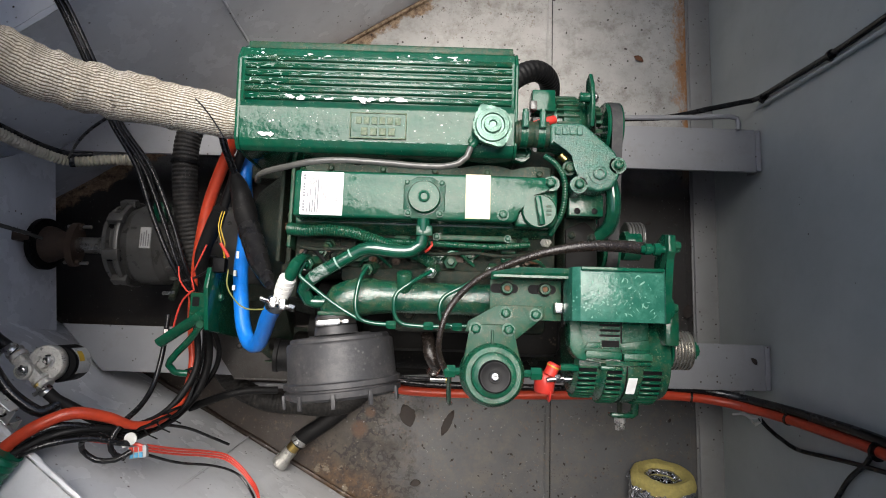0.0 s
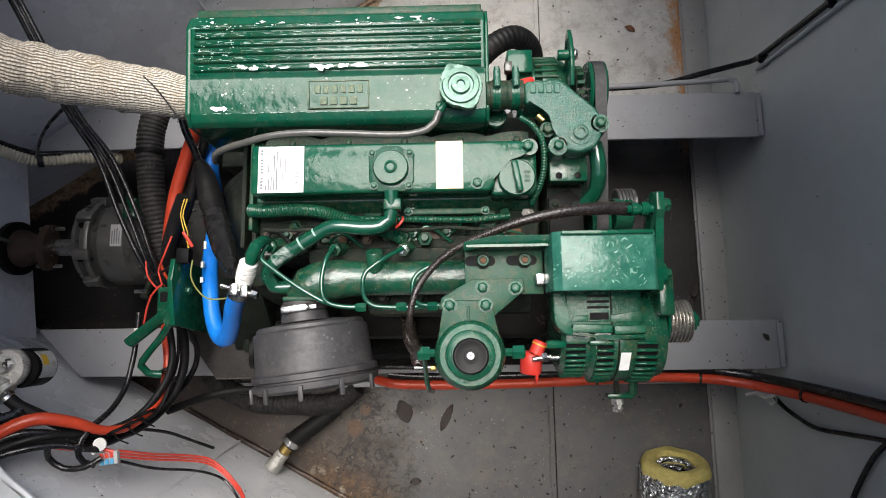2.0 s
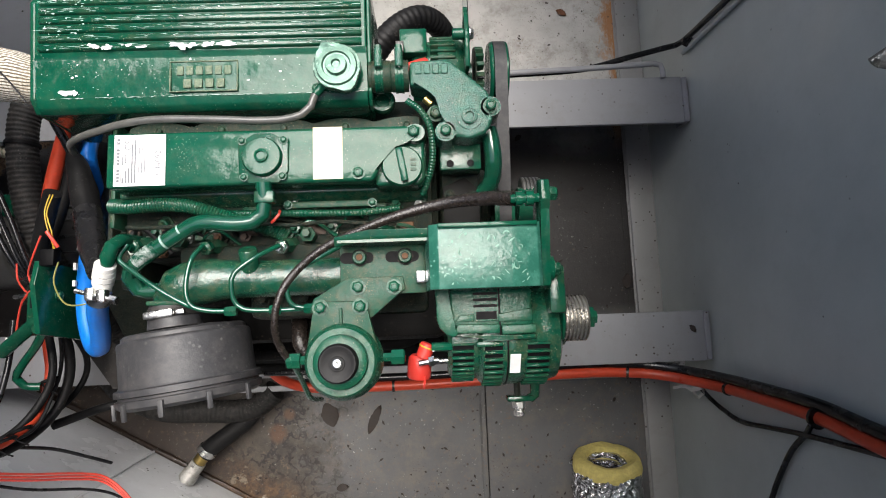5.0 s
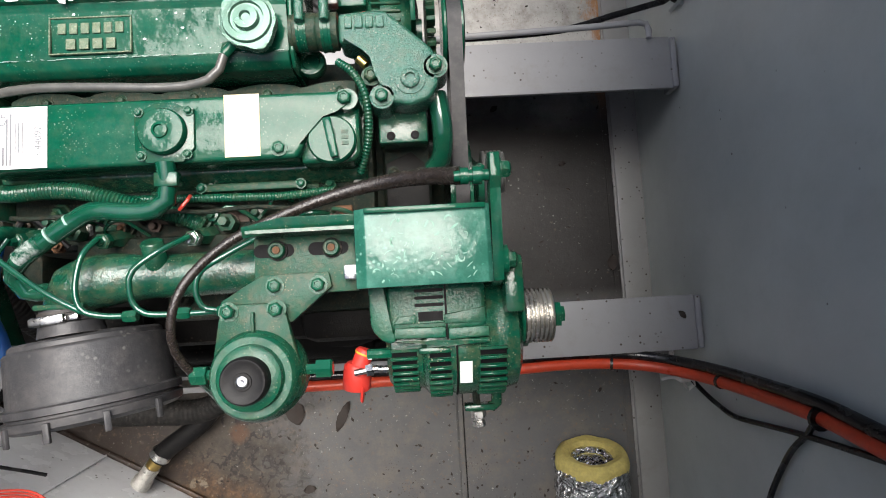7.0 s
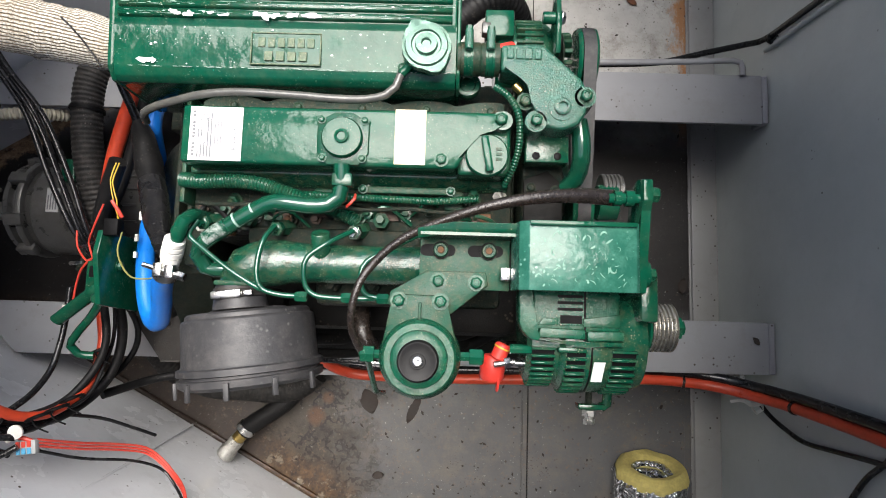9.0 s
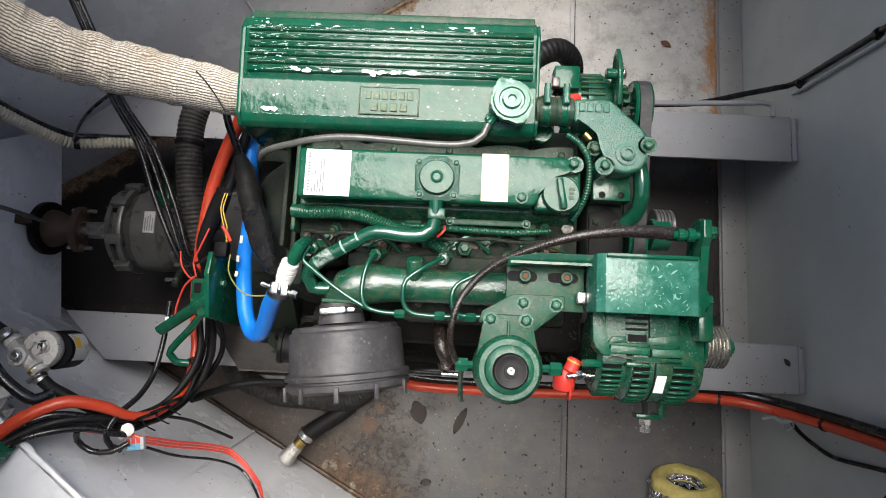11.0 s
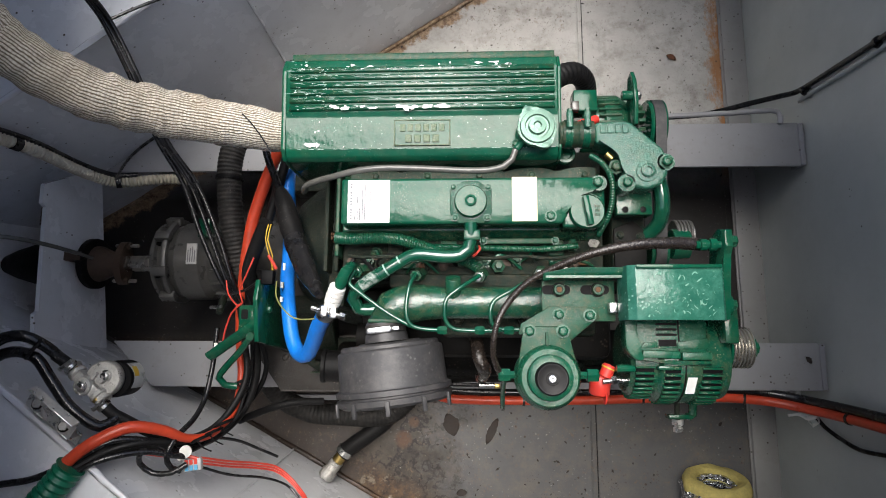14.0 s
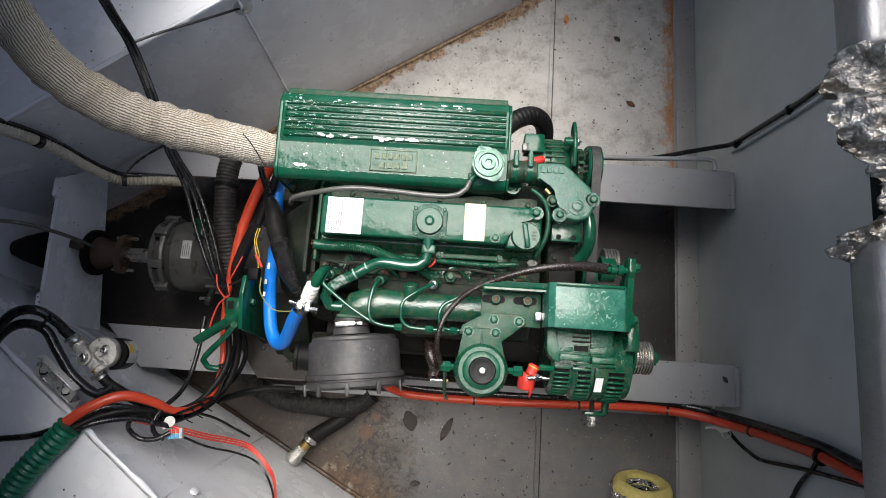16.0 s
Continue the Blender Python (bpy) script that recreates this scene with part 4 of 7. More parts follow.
part("flange", box(-0.13, 0.23, 0.115, 0.14, 0.75, 0.785, bev=0.006), GRIMYSHADEGREEN, man)
part("boss", lathe((-0.016, 0.092, 0.806), (0, 0.85, 0.5), [(0, 0), (0.0135, 0), (0.0135, 0.04), (0.012, 0.042), (0, 0.042)], 24), GREEN, man)
part("manifold_flange", box(-0.16, -0.1, 0.053, 0.06, 0.765, 0.822, bev=0.002), DUSTGREEN, man)

FX, FZ = -0.131, 0.757
from_filter = set(bpy.data.meshes)
fil = part("air_filter", lathe((FX, 0.022, FZ), (0, -1, 0), [(0, 0), (0.05, 0), (0.052, 0.002), (0.079, 0.003), (0.0825, 0.006), (0.083, 0.011), (0.0865, 0.0125), (0.0885, 0.0155), (0.09, 0.074), (0.0915, 0.077), (0.0965, 0.079), (0.097, 0.087), (0.092, 0.0885), (0.092, 0.0915), (0.0965, 0.093), (0.0955, 0.102), (0.088, 0.107), (0, 0.109)], 64), PLASTIC, ENG, "scuffed dark grey plastic air filter canister")
part("rubber_sleeve", lathe((FX, 0.058, 0.788), (0, -1, 0), [(0, 0), (0.029, 0), (0.031, 0.003), (0.031, 0.02), (0.034, 0.022), (0.036, 0.036), (0, 0.036)], 32), PLASTIC, fil)
part("hose_clamp", lathe((FX, 0.052, 0.788), (0, -1, 0), [(0.0312, 0), (0.0335, 0), (0.0335, 0.004), (0.0325, 0.005), (0.0325, 0.008), (0.0335, 0.009), (0.0335, 0.014), (0.0312, 0.014)], 32), DUSTSTEEL, fil, "dusty steel hose clamp")
part("clamp_screw", box(FX - 0.026, FX + 0.014, 0.036, 0.0475, 0.8165, 0.827, bev=0.003), STEEL, fil)
part("clamp_tail", box(FX + 0.0145, FX + 0.026, 0.038, 0.045, 0.812, 0.8195, bev=0.001), STEEL, fil)
for k in range(5):
    a = radians(22 + 34 * k)
    p = Vector((FX + 0.0985 * math.cos(a), -0.076, FZ + 0.0985 * math.sin(a)))
    bm = box(-0.0035, 0.0035, -0.02, 0.003, -0.003, 0.002, bev=0.0012)
    bm.transform(Matrix.Translation(p) @ Matrix.Rotation(radians(90) - a, 4, "Y"))
    part("clip", bm, PLASTIC, fil)
turn = Matrix.Translation((FX, 0.02, FZ)) @ Matrix.Rotation(radians(7), 4, "Z") @ Matrix.Diagonal((1.05, 1.0, 1.04, 1)) @ Matrix.Translation((-FX, -0.02, -FZ))
for me in [m for m in bpy.data.meshes if m not in from_filter]:
    me.transform(turn)

# breather pipe from the rocker cover
bp = part("breather_pipe", tube([(0.014, 0.218, 0.855), (0.0145, 0.195, 0.85), (0.011, 0.175, 0.846), (-0.003, 0.164, 0.845), (-0.03, 0.162, 0.844), (-0.075, 0.166, 0.842), (-0.1, 0.157, 0.838), (-0.14, 0.133, 0.834), (-0.172, 0.113, 0.826), (-0.188, 0.096, 0.812, ), (-0.18, 0.078, 0.8), (-0.14, 0.076, 0.798)], 0.0112, 16), PIPEGREEN, ENG, "glossy green painted breather hose")
part("worn_patch", tube([(-0.14, 0.1335, 0.836), (-0.158, 0.123, 0.832), (-0.17, 0.1155, 0.828)], 0.0113, 16), WORNHOSE, bp, "bare worn patch")
for x, y in ((-0.105, 0.1545), (-0.128, 0.1405)):
    part("tape_band", tube([(x - 0.0012, y - 0.0007, 0.8375), (x + 0.0012, y + 0.0007, 0.8378)], 0.0112, 16), SCUFF, bp)
part("pipe_clip", box(0.002, 0.03, 0.187, 0.205, 0.846, 0.861, bev=0.003), GREEN, bp)
# wrapped harness along the head
part("harness", tube([(-0.222, 0.202, 0.80), (-0.19, 0.199, 0.808), (-0.15, 0.2, 0.812), (-0.11, 0.197, 0.812), (-0.075, 0.187, 0.806), (-0.04, 0.176, 0.795), (0.0, 0.165, 0.785), (0.03, 0.15, 0.78)], 0.0115, 14, ribs=(0.0042, 0.0012)), GREEN, ENG, "green painted corrugated wiring sleeve")
part("harness", tube([(-0.06, 0.187, 0.795), (0.02, 0.184, 0.798), (0.08, 0.182, 0.8), (0.14, 0.181, 0.8), (0.2, 0.187, 0.795)], 0.006, 10, ribs=(0.004, 0.001)), GREEN, ENG)
part("fuel_rail_strip", box(0.03, 0.165, 0.19, 0.2, 0.792, 0.803, bev=0.002), DUSTGREEN, ENG)
for x in (0.036, 0.16):
    bolt(ENG, (x, 0.195, 0.803), r=0.005)

# injectors and their pipes
INJ = [(-0.175, 0.149), (-0.073, 0.143), (0.035, 0.141), (0.138, 0.145)]
for x, y in INJ:
    inj = part("injector", lathe((x, y, 0.77), (-0.15, -0.2, 1), [(0, 0), (0.012, 0), (0.012, 0.025), (0.0095, 0.028), (0.0095, 0.05), (0, 0.05)], 6), DUSTGREEN, ENG)
    part("union_nut", lathe((x - 0.006, y - 0.008, 0.808), (-0.15, -0.25, 1), [(0, 0), (0.0105, 0), (0.0105, 0.009), (0.006, 0.012), (0.005, 0.02), (0, 0.02)], 6), STEEL if x > 0 else GREEN, inj)
PIPES = [
    [(-0.183, 0.14, 0.83), (-0.19, 0.12, 0.838), (-0.175, 0.105, 0.84), (-0.13, 0.073, 0.845), (-0.09, 0.05, 0.845), (-0.072, 0.044, 0.84)],
    [(-0.079, 0.135, 0.828), (-0.087, 0.115, 0.845), (-0.092, 0.085, 0.85), (-0.091, 0.062, 0.85), (-0.083, 0.048, 0.848), (-0.06, 0.042, 0.845), (-0.03, 0.041, 0.842)],
    [(0.029, 0.132, 0.828), (0.0, 0.112, 0.85), (-0.025, 0.092, 0.855), (-0.029, 0.075, 0.855), (-0.027, 0.055, 0.85), (-0.015, 0.043, 0.848), (0.01, 0.04, 0.845), (0.05, 0.04, 0.843), (0.09, 0.042, 0.842)],
    [(0.132, 0.136, 0.828), (0.08, 0.105, 0.85), (0.052, 0.088, 0.852), (0.045, 0.068, 0.852), (0.05, 0.048, 0.848), (0.065, 0.042, 0.845), (0.1, 0.042, 0.843)]]
for p in PIPES:
    part("injector_pipe", tube(p, 0.0036, 10, step=0.006), PIPEGREEN, ENG)
for x in (-0.033, 0.028, 0.075):
    part("pipe_union", lathe((x, 0.0405, 0.8435), (1, 0, 0), [(0, -0.008), (0.006, -0.008), (0.0075, -0.004), (0.0075, 0.006), (0.006, 0.008), (0, 0.008)], 6), GREENCLEAN, ENG)
part("pump_body", box(-0.04, 0.24, 0.03, 0.12, 0.6, 0.74, bev=0.012), GRIMYSHADEGREEN, ENG, "grimy dark green injection pump")
for x in (-0.01, 0.05, 0.11):
    part("delivery_valve", lathe((x, 0.06, 0.74), (0, 0, 1), [(0, 0), (0.011, 0), (0.011, 0.02), (0.007, 0.024), (0.007, 0.04), (0, 0.04)], 6), GRIMYSHADEGREEN, ENG)
for x, y in ((0.062, 0.152), (-0.13, 0.15)):
    part("glow_plug_nut", lathe((x, y, 0.775), (0, 0, 1), [(0, 0), (0.012, 0), (0.012, 0.02), (0.007, 0.022), (0.006, 0.034), (0, 0.034)], 6), DUSTGREEN, ENG)

# studs, clips and thin wires along the head
rnd = random.Random(5)
for k in range(13):
    x = -0.2 + k * 0.033
    y = 0.158 + rnd.uniform(-0.006, 0.012)
    part("head_stud", lathe((x, y, 0.77), (rnd.uniform(-0.1, 0.1), rnd.uniform(-0.1, 0.1), 1), [(0, 0), (0.0085, 0), (0.0085, 0.008), (0.005, 0.0085), (0.0045, 0.018), (0, 0.0185)], 6), rnd.choice((DUSTGREEN, GRIMYSHADEGREEN, BROWNSTEEL)), ENG)
for k in range(4):
    x = -0.12 + k * 0.095
    part("head_lug", box(x - 0.014, x + 0.014, 0.172, 0.2, 0.77, 0.779, bev=0.003), DUSTGREEN if k % 2 else GRIMYSHADEGREEN, ENG)
part("leak_off_pipe", tube([(-0.2, 0.17, 0.80), (-0.17, 0.166, 0.812), (-0.12, 0.168, 0.806), (-0.06, 0.165, 0.812), (0.0, 0.168, 0.805), (0.045, 0.163, 0.815), (0.1, 0.168, 0.806), (0.15, 0.163, 0.812), (0.2, 0.17, 0.8)], 0.003, 8, step=0.008), GRIMYSHADEGREEN, ENG)
part("red_wire", tube([(0.018, 0.165, 0.828), (0.024, 0.169, 0.832), (0.029, 0.176, 0.83), (0.028, 0.183, 0.82)], 0.0022, 8, step=0.005), REDWIRE, ENG)
part("rust_patch", box(0.058, 0.085, 0.155, 0.18, 0.7705, 0.773), BROWNSTEEL, ENG)
rnd = random.Random(17)
for k in range(26):
    x, y = rnd.uniform(-0.21, 0.235), rnd.uniform(0.135, 0.2)
    mt = rnd.choice((DUSTGREEN, DUSTGREEN, GRIMYSHADEGREEN, RUSTY, BROWNSTEEL, ALLOY, GREEN))
    tilt = (rnd.uniform(-0.5, 0.5), rnd.uniform(-0.5, 0.5), 1)
    r, h = rnd.uniform(0.004, 0.0085), rnd.uniform(0.006, 0.02)
    part("head_fitting", lathe((x, y, 0.768), tilt, [(0, 0), (r * 1.4, 0), (r * 1.4, 0.003), (r, 0.0035), (r, h), (r * 0.6, h + 0.001), (r * 0.5, h + 0.006), (0, h + 0.006)], 6), mt, ENG)
for k in range(9):
    x, y = -0.2 + k * 0.05, rnd.uniform(0.14, 0.175)
    pts = [(x, y, 0.772), (x + rnd.uniform(-0.01, 0.02), y + 0.012, 0.793), (x + rnd.uniform(0.015, 0.035), y + rnd.uniform(0.0, 0.03), 0.79), (x + rnd.uniform(0.035, 0.06), y + rnd.uniform(-0.01, 0.02), 0.772)]
    part("fuel_return_pipe", tube(pts, rnd.uniform(0.0022, 0.004), 8, step=0.006), rnd.choice((GRIMYSHADEGREEN, GREEN, BLACKRUB, DUSTGREEN)), ENG)
for k in range(8):
    x, y = rnd.uniform(-0.2, 0.22), rnd.uniform(0.14, 0.19)
    w, l = rnd.uniform(0.006, 0.014), rnd.uniform(0.01, 0.03)
    part("gasket_edge", box(x, x + l, y, y + w, 0.7702, 0.774 + 0.004 * rnd.random(), bev=0.0012, seg=1), rnd.choice((RUSTY, DUSTGREEN, BROWNSTEEL, OILSHADEBLACK)), ENG)
# dirty casting behind the cover, beside the heat exchanger
for k in range(12):
    x, y = rnd.uniform(-0.262, -0.228), rnd.uniform(0.13, 0.36)
    z = 0.70
    part("housing_stud", lathe((x, y, z), (rnd.uniform(-0.2, 0.2), rnd.uniform(-0.2, 0.2), 1), [(0, 0), (0.008, 0), (0.008, 0.006), (0.0045, 0.007), (0.0045, 0.018), (0, 0.019)], 6), rnd.choice((DUSTGREEN, GRIMYSHADEGREEN, RUSTY)), ENG)
# forward end: timing cover details under the elbow
part("timing_cover_plate", prism([(0.266, 0.125), (0.322, 0.125), (0.322, 0.215), (0.3, 0.235), (0.266, 0.22)], "z", 0.7755, 0.782, bev=0.002), OILSHADEBLACK, ENG)
for x, y in ((0.274, 0.135), (0.314, 0.136), (0.276, 0.208), (0.312, 0.205)):
    bolt(ENG, (x, y, 0.782), r=0.006, h=0.006, material=GRIMYSHADEGREEN)
# dark filler bodies and hoses, added low between pump, starter and bearer to deepen the shade
part("pump_drive_case", box(0.135, 0.27, -0.01, 0.125, 0.5, 0.73, bev=0.02), OILSHADEBLACK, ENG, "black filler body in the dark gap by the lift pump")
part("engine_side", box(-0.21, 0.14, -0.01, 0.129, 0.42, 0.62, bev=0.02), OILSHADEBLACK, ENG, "black filler body along the side of the block")
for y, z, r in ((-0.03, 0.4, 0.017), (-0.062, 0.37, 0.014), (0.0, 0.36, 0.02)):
    part("lower_hose", tube([(-0.36, y + 0.02, z - 0.03), (-0.25, y, z), (-0.1, y - 0.005, z + 0.01), (0.05, y + 0.004, z), (0.18, y + 0.01, z + 0.02), (0.26, y + 0.05, z + 0.05)], r, 12), OILSHADEBLACK, ENG)

# alternator bracket: slotted plate, boxed cover, lug plate
brk = part("alternator_bracket", box(0.124, 0.236, 0.054, 0.117, 0.884, 0.890, bev=0.0012), DUSTGREEN, ENG, "heavy green steel alternator bracket, dusty")
bm = prism([(0.122, 0.113), (0.166, 0.12), (0.38, 0.118), (0.38, 0.132), (0.166, 0.133), (0.122, 0.125)], "z", 0.928, 0.934, bev=0.0015)
for v in bm.verts:
    v.co.z += (v.co.y - 0.133) * 0.55
part("upper_flange", bm, GREEN, brk)
part("flange_web", box(0.126, 0.244, 0.1175, 0.1225, 0.88, 0.9275), GREEN, brk)
part("box_cover", prism([(0.236, 0.903), (0.244, 0.903), (0.247, 0.94), (0.256, 0.9455), (0.372, 0.9455), (0.374, 0.93), (0.379, 0.93), (0.379, 0.946), (0.374, 0.9515), (0.252, 0.9515), (0.241, 0.944), (0.236, 0.91)], "y", 0.054, 0.134, bev=0.001), BOXGREEN, brk, "scratched glossy green bent steel cover")
rnd = random.Random(21)
bm = bmesh.new()
for k in range(58):
    x, y, t0 = rnd.uniform(0.262, 0.368), rnd.uniform(0.06, 0.122), rnd.uniform(0, 6.3)
    n, turn, st, w = rnd.randint(3, 7), rnd.uniform(-0.6, 0.6), rnd.uniform(0.0008, 0.0022), rnd.choice((0.0003, 0.0004, 0.0006, 0.0012))
    prev = None
    for q in range(n):
        ww = w * math.sin(math.pi * (q + 0.5) / n)
        px, py = x - math.sin(t0) * ww, y + math.cos(t0) * ww
        qx, qy = x + math.sin(t0) * ww, y - math.cos(t0) * ww
        cur = (bm.verts.new((px, py, 0.9519)), bm.verts.new((qx, qy, 0.9519)))
        if prev:
            bm.faces.new((prev[0], prev[1], cur[1], cur[0]))
        prev = cur
        x, y, t0 = x + math.cos(t0) * st, y + math.sin(t0) * st, t0 + turn
tagged(part("scuffed_paint", bm, SOFTSCUFF, brk, "pale scuffs in the green paint"), kind="stuff")
part("cover_lip", box(0.252, 0.374, 0.1285, 0.134, 0.952, 0.956, bev=0.001), GREENCLEAN, brk)
part("front_skirt", box(0.252, 0.374, 0.0545, 0.058, 0.90, 0.945), GREEN, brk)
part("lug_plate", prism([(0.015, 0.80), (0.05, 0.87), (0.055, 0.93), (0.15, 0.945), (0.16, 0.955), (0.185, 0.955), (0.19, 0.93), (0.18, 0.90), (0.11, 0.89), (0.095, 0.80)], "x", 0.381, 0.392, bev=0.0015), GREENCLEAN, brk)
part("lug_boss", lathe((0.376, 0.078, 0.915), (1, 0, 0), [(0, 0), (0.016, 0), (0.016, 0.022), (0, 0.022)], 20), GREENCLEAN, brk)
bolt(brk, (0.398, 0.078, 0.915), (1, 0, 0), r=0.009, h=0.009)
bolt(brk, (0.392, 0.17, 0.94), (1, 0, 0), r=0.0095, h=0.011)
part("stud", lathe((0.345, 0.165, 0.938), (1, 0, 0), [(0, 0), (0.006, 0), (0.006, 0.006), (0.009, 0.0065), (0.009, 0.015), (0.0065, 0.0155), (0.0065, 0.019), (0.0098, 0.0195), (0.0098, 0.029), (0.006, 0.0295), (0.006, 0.036), (0, 0.036)], 14), GREENCLEAN, brk)
part("cross_nut", box(0.2235, 0.2365, 0.066, 0.082, 0.8905, 0.907, bev=0.002), STEEL, brk, "bright nut")
for x in (0.150, 0.2095):
    part("slot", prism(rounded(x - 0.004, 0.1025, 0.044, 0.0145, 0.007), "z", 0.8902, 0.8907), CAPBLACK, brk)
    part("slot_washer", lathe((x, 0.1025, 0.8908), (0, 0, 1), [(0, 0), (0.0112, 0), (0.0112, 0.0022), (0, 0.0022)], 24), OILSHADEBLACK, brk)
    part("slot_nut", lathe((x, 0.1025, 0.893), (0, 0, 1), [(0, 0), (0.0092, 0), (0.0092, 0.005), (0.008, 0.0065), (0.0055, 0.0065), (0.005, 0.004), (0, 0.004)], 18), DUSTGREEN, brk)
    part("stud_end", lathe((x, 0.1025, 0.8965), (0, 0, 1), [(0, 0), (0.0045, 0), (0.004, 0.0025), (0, 0.003)], 12), RUSTY, brk)

# lift pump on its plate
lp = part("lift_pump_plate", prism([(0.134, 0.076), (0.206, 0.076), (0.209, 0.06), (0.165, 0.024), (0.086, 0.034), (0.09, 0.05)], "z", 0.8915, 0.8985, bev=0.0012), DUSTGREEN, ENG, "dusty green lift pump on a bracket plate")
for x, y in ((0.148, 0.0635), (0.1945, 0.0625)):
    bolt(lp, (x, y, 0.8985), r=0.0076, h=0.0075)
part("pump_neck", prism([(0.094, 0.046), (0.1585, 0.046), (0.1615, 0.03), (0.175, -0.02), (0.082, -0.02), (0.091, 0.03)], "z", 0.899, 0.909, bev=0.0025), DUSTGREEN, lp)
part("neck_rib", box(0.1255, 0.129, 0.007, 0.037, 0.9092, 0.915, bev=0.001), DUSTGREEN, lp)
for x in (0.1015, 0.1515):
    bolt(lp, (x, 0.0385, 0.909), r=0.0078, h=0.009)
part("pump_body", lathe((0.1285, -0.029, 0.872), (0, 0, 1), [(0, 0), (0.044, 0), (0.0495, 0.006), (0.0495, 0.03), (0.047, 0.034), (0.047, 0.041), (0.0445, 0.0445), (0.0435, 0.052), (0.041, 0.0545), (0.034, 0.0545), (0.0325, 0.059), (0.0325, 0.064), (0.0275, 0.067), (0, 0.067)], 48), BOLTGREEN, lp)
part("pump_cap", lathe((0.1285, -0.0295, 0.939), (0, 0, 1), [(0, 0), (0.0235, 0), (0.0237, 0.012), (0.0215, 0.0155), (0.0195, 0.0155), (0.018, 0.0145), (0.009, 0.0148), (0.0085, 0.0158), (0, 0.0158)], 48), BLACKRUB, lp, "black moulded pump cap")
part("cap_screw", lathe((0.1285, -0.0295, 0.9548), (0, 0, 1), [(0, 0), (0.006, 0), (0.006, 0.0025), (0.0045, 0.0035), (0.002, 0.0035), (0, 0.002)], 18), STEEL, lp)
for x0, x1, x2 in ((0.0805, 0.073, 0.0545), (0.177, 0.188, 0.206)):
    part("pipe_union", lathe((x0, -0.027, 0.893), (x2 - x0, 0, 0), [(0, 0), (0.006, 0), (0.006, abs(x1 - x0)), (0.0105, abs(x1 - x0) + 0.0005), (0.0105, abs(x2 - x0) - 0.002), (0.008, abs(x2 - x0)), (0, abs(x2 - x0))], 6), GREENCLEAN, lp)
part("banjo_loop", tube([(0.064, -0.034, 0.89), (0.064, -0.06, 0.84), (0.066, -0.085, 0.8), (0.07, -0.095, 0.74)], 0.004, 8), GREEN, lp)
# black hose arching from the lift pump over to the front lug
part("arched_fuel_hose", tube([(0.352, 0.166, 0.935, 0.0098), (0.318, 0.173, 0.908, 0.0096), (0.27, 0.174, 0.884, 0.0085), (0.215, 0.164, 0.876, 0.0074), (0.158, 0.143, 0.886, 0.0062), (0.1, 0.112, 0.905, 0.0054), (0.062, 0.07, 0.924, 0.0049), (0.048, 0.032, 0.925, 0.0047), (0.047, 0.0, 0.912, 0.0047), (0.058, -0.026, 0.894, 0.0048)], 0.0072, 14), HOSEBLACK, ENG, "brown-black rubber fuel hose")

# main alternator, axis along the engine
AY, AZ = -0.002, 0.812
alt = part("alternator", lathe((0.262, AY, AZ), (1, 0, 0), [(0, 0), (0.055, 0), (0.062, 0.006), (0.064, 0.04), (0.071, 0.046), (0.072, 0.076), (0.0735, 0.078), (0.0735, 0.096), (0.072, 0.098), (0.0715, 0.13), (0.066, 0.15), (0.05, 0.156), (0.022, 0.158), (0.022, 0.168), (0, 0.168)], 48), SPECKGREEN, ENG, "green painted alternator with cooling slots")
for k in range(13):
    a = radians(-118 + 8.5 * k)
    for x0, x1 in ((0.31, 0.334), (0.366, 0.396), (0.268, 0.296)):
        r = 0.0712 if x0 > 0.3 else 0.0635
        c = Vector((0, AY + r * math.sin(a), AZ + r * math.cos(a)))
        bm = box(x0, x1, -0.0032, 0.0032, -0.006, 0.0008, bev=0.0006, seg=1)
        bm.transform(Matrix.Translation(c) @ Matrix.Rotation(-a, 4, "X"))
        part("cooling_slot", bm, CAPBLACK, alt)
        bm = box(x0 - 0.001, x1 + 0.001, -0.0018, 0.0018, -0.002, 0.0042, bev=0.0008, seg=1)
        a2 = a + radians(4.2)
        c = Vector((0, AY + r * math.sin(a2), AZ + r * math.cos(a2)))
        bm.transform(Matrix.Translation(c) @ Matrix.Rotation(-a2, 4, "X"))
        part("cooling_fin", bm, GREEN, alt)
# top casing, shaded under the bent cover, with its vents and the raised ledge in front
part("casing_top", prism([(0.264, 0.056), (0.376, 0.056), (0.376, 0.012), (0.372, 0.004), (0.27, 0.004), (0.264, 0.012)], "z", 0.8595, 0.886, bev=0.006, seg=3), BOLTGREEN, alt)
for k in range(3):
    part("vent_slot", prism(rounded(0.3125, 0.05 - k * 0.008, 0.032, 0.0036, 0.0015), "z", 0.8861, 0.8867), CAPBLACK, alt)
part("vent_window", box(0.3, 0.327, 0.0165, 0.0265, 0.8862, 0.8869), CAPBLACK, alt)
part("window_lip", box(0.2985, 0.3285, 0.0138, 0.0162, 0.8861, 0.89, bev=0.0008), BOLTGREEN, alt)
part("casing_land", prism([(0.272, 0.014), (0.2975, 0.014), (0.2975, 0.0235), (0.278, 0.0225)], "z", 0.8861, 0.8893, bev=0.001), BOLTGREEN, alt)
part("casing_land", prism([(0.3285, 0.0125), (0.374, 0.0125), (0.374, 0.03), (0.362, 0.026), (0.3285, 0.023)], "z", 0.8861, 0.889, bev=0.001), BOLTGREEN, alt)
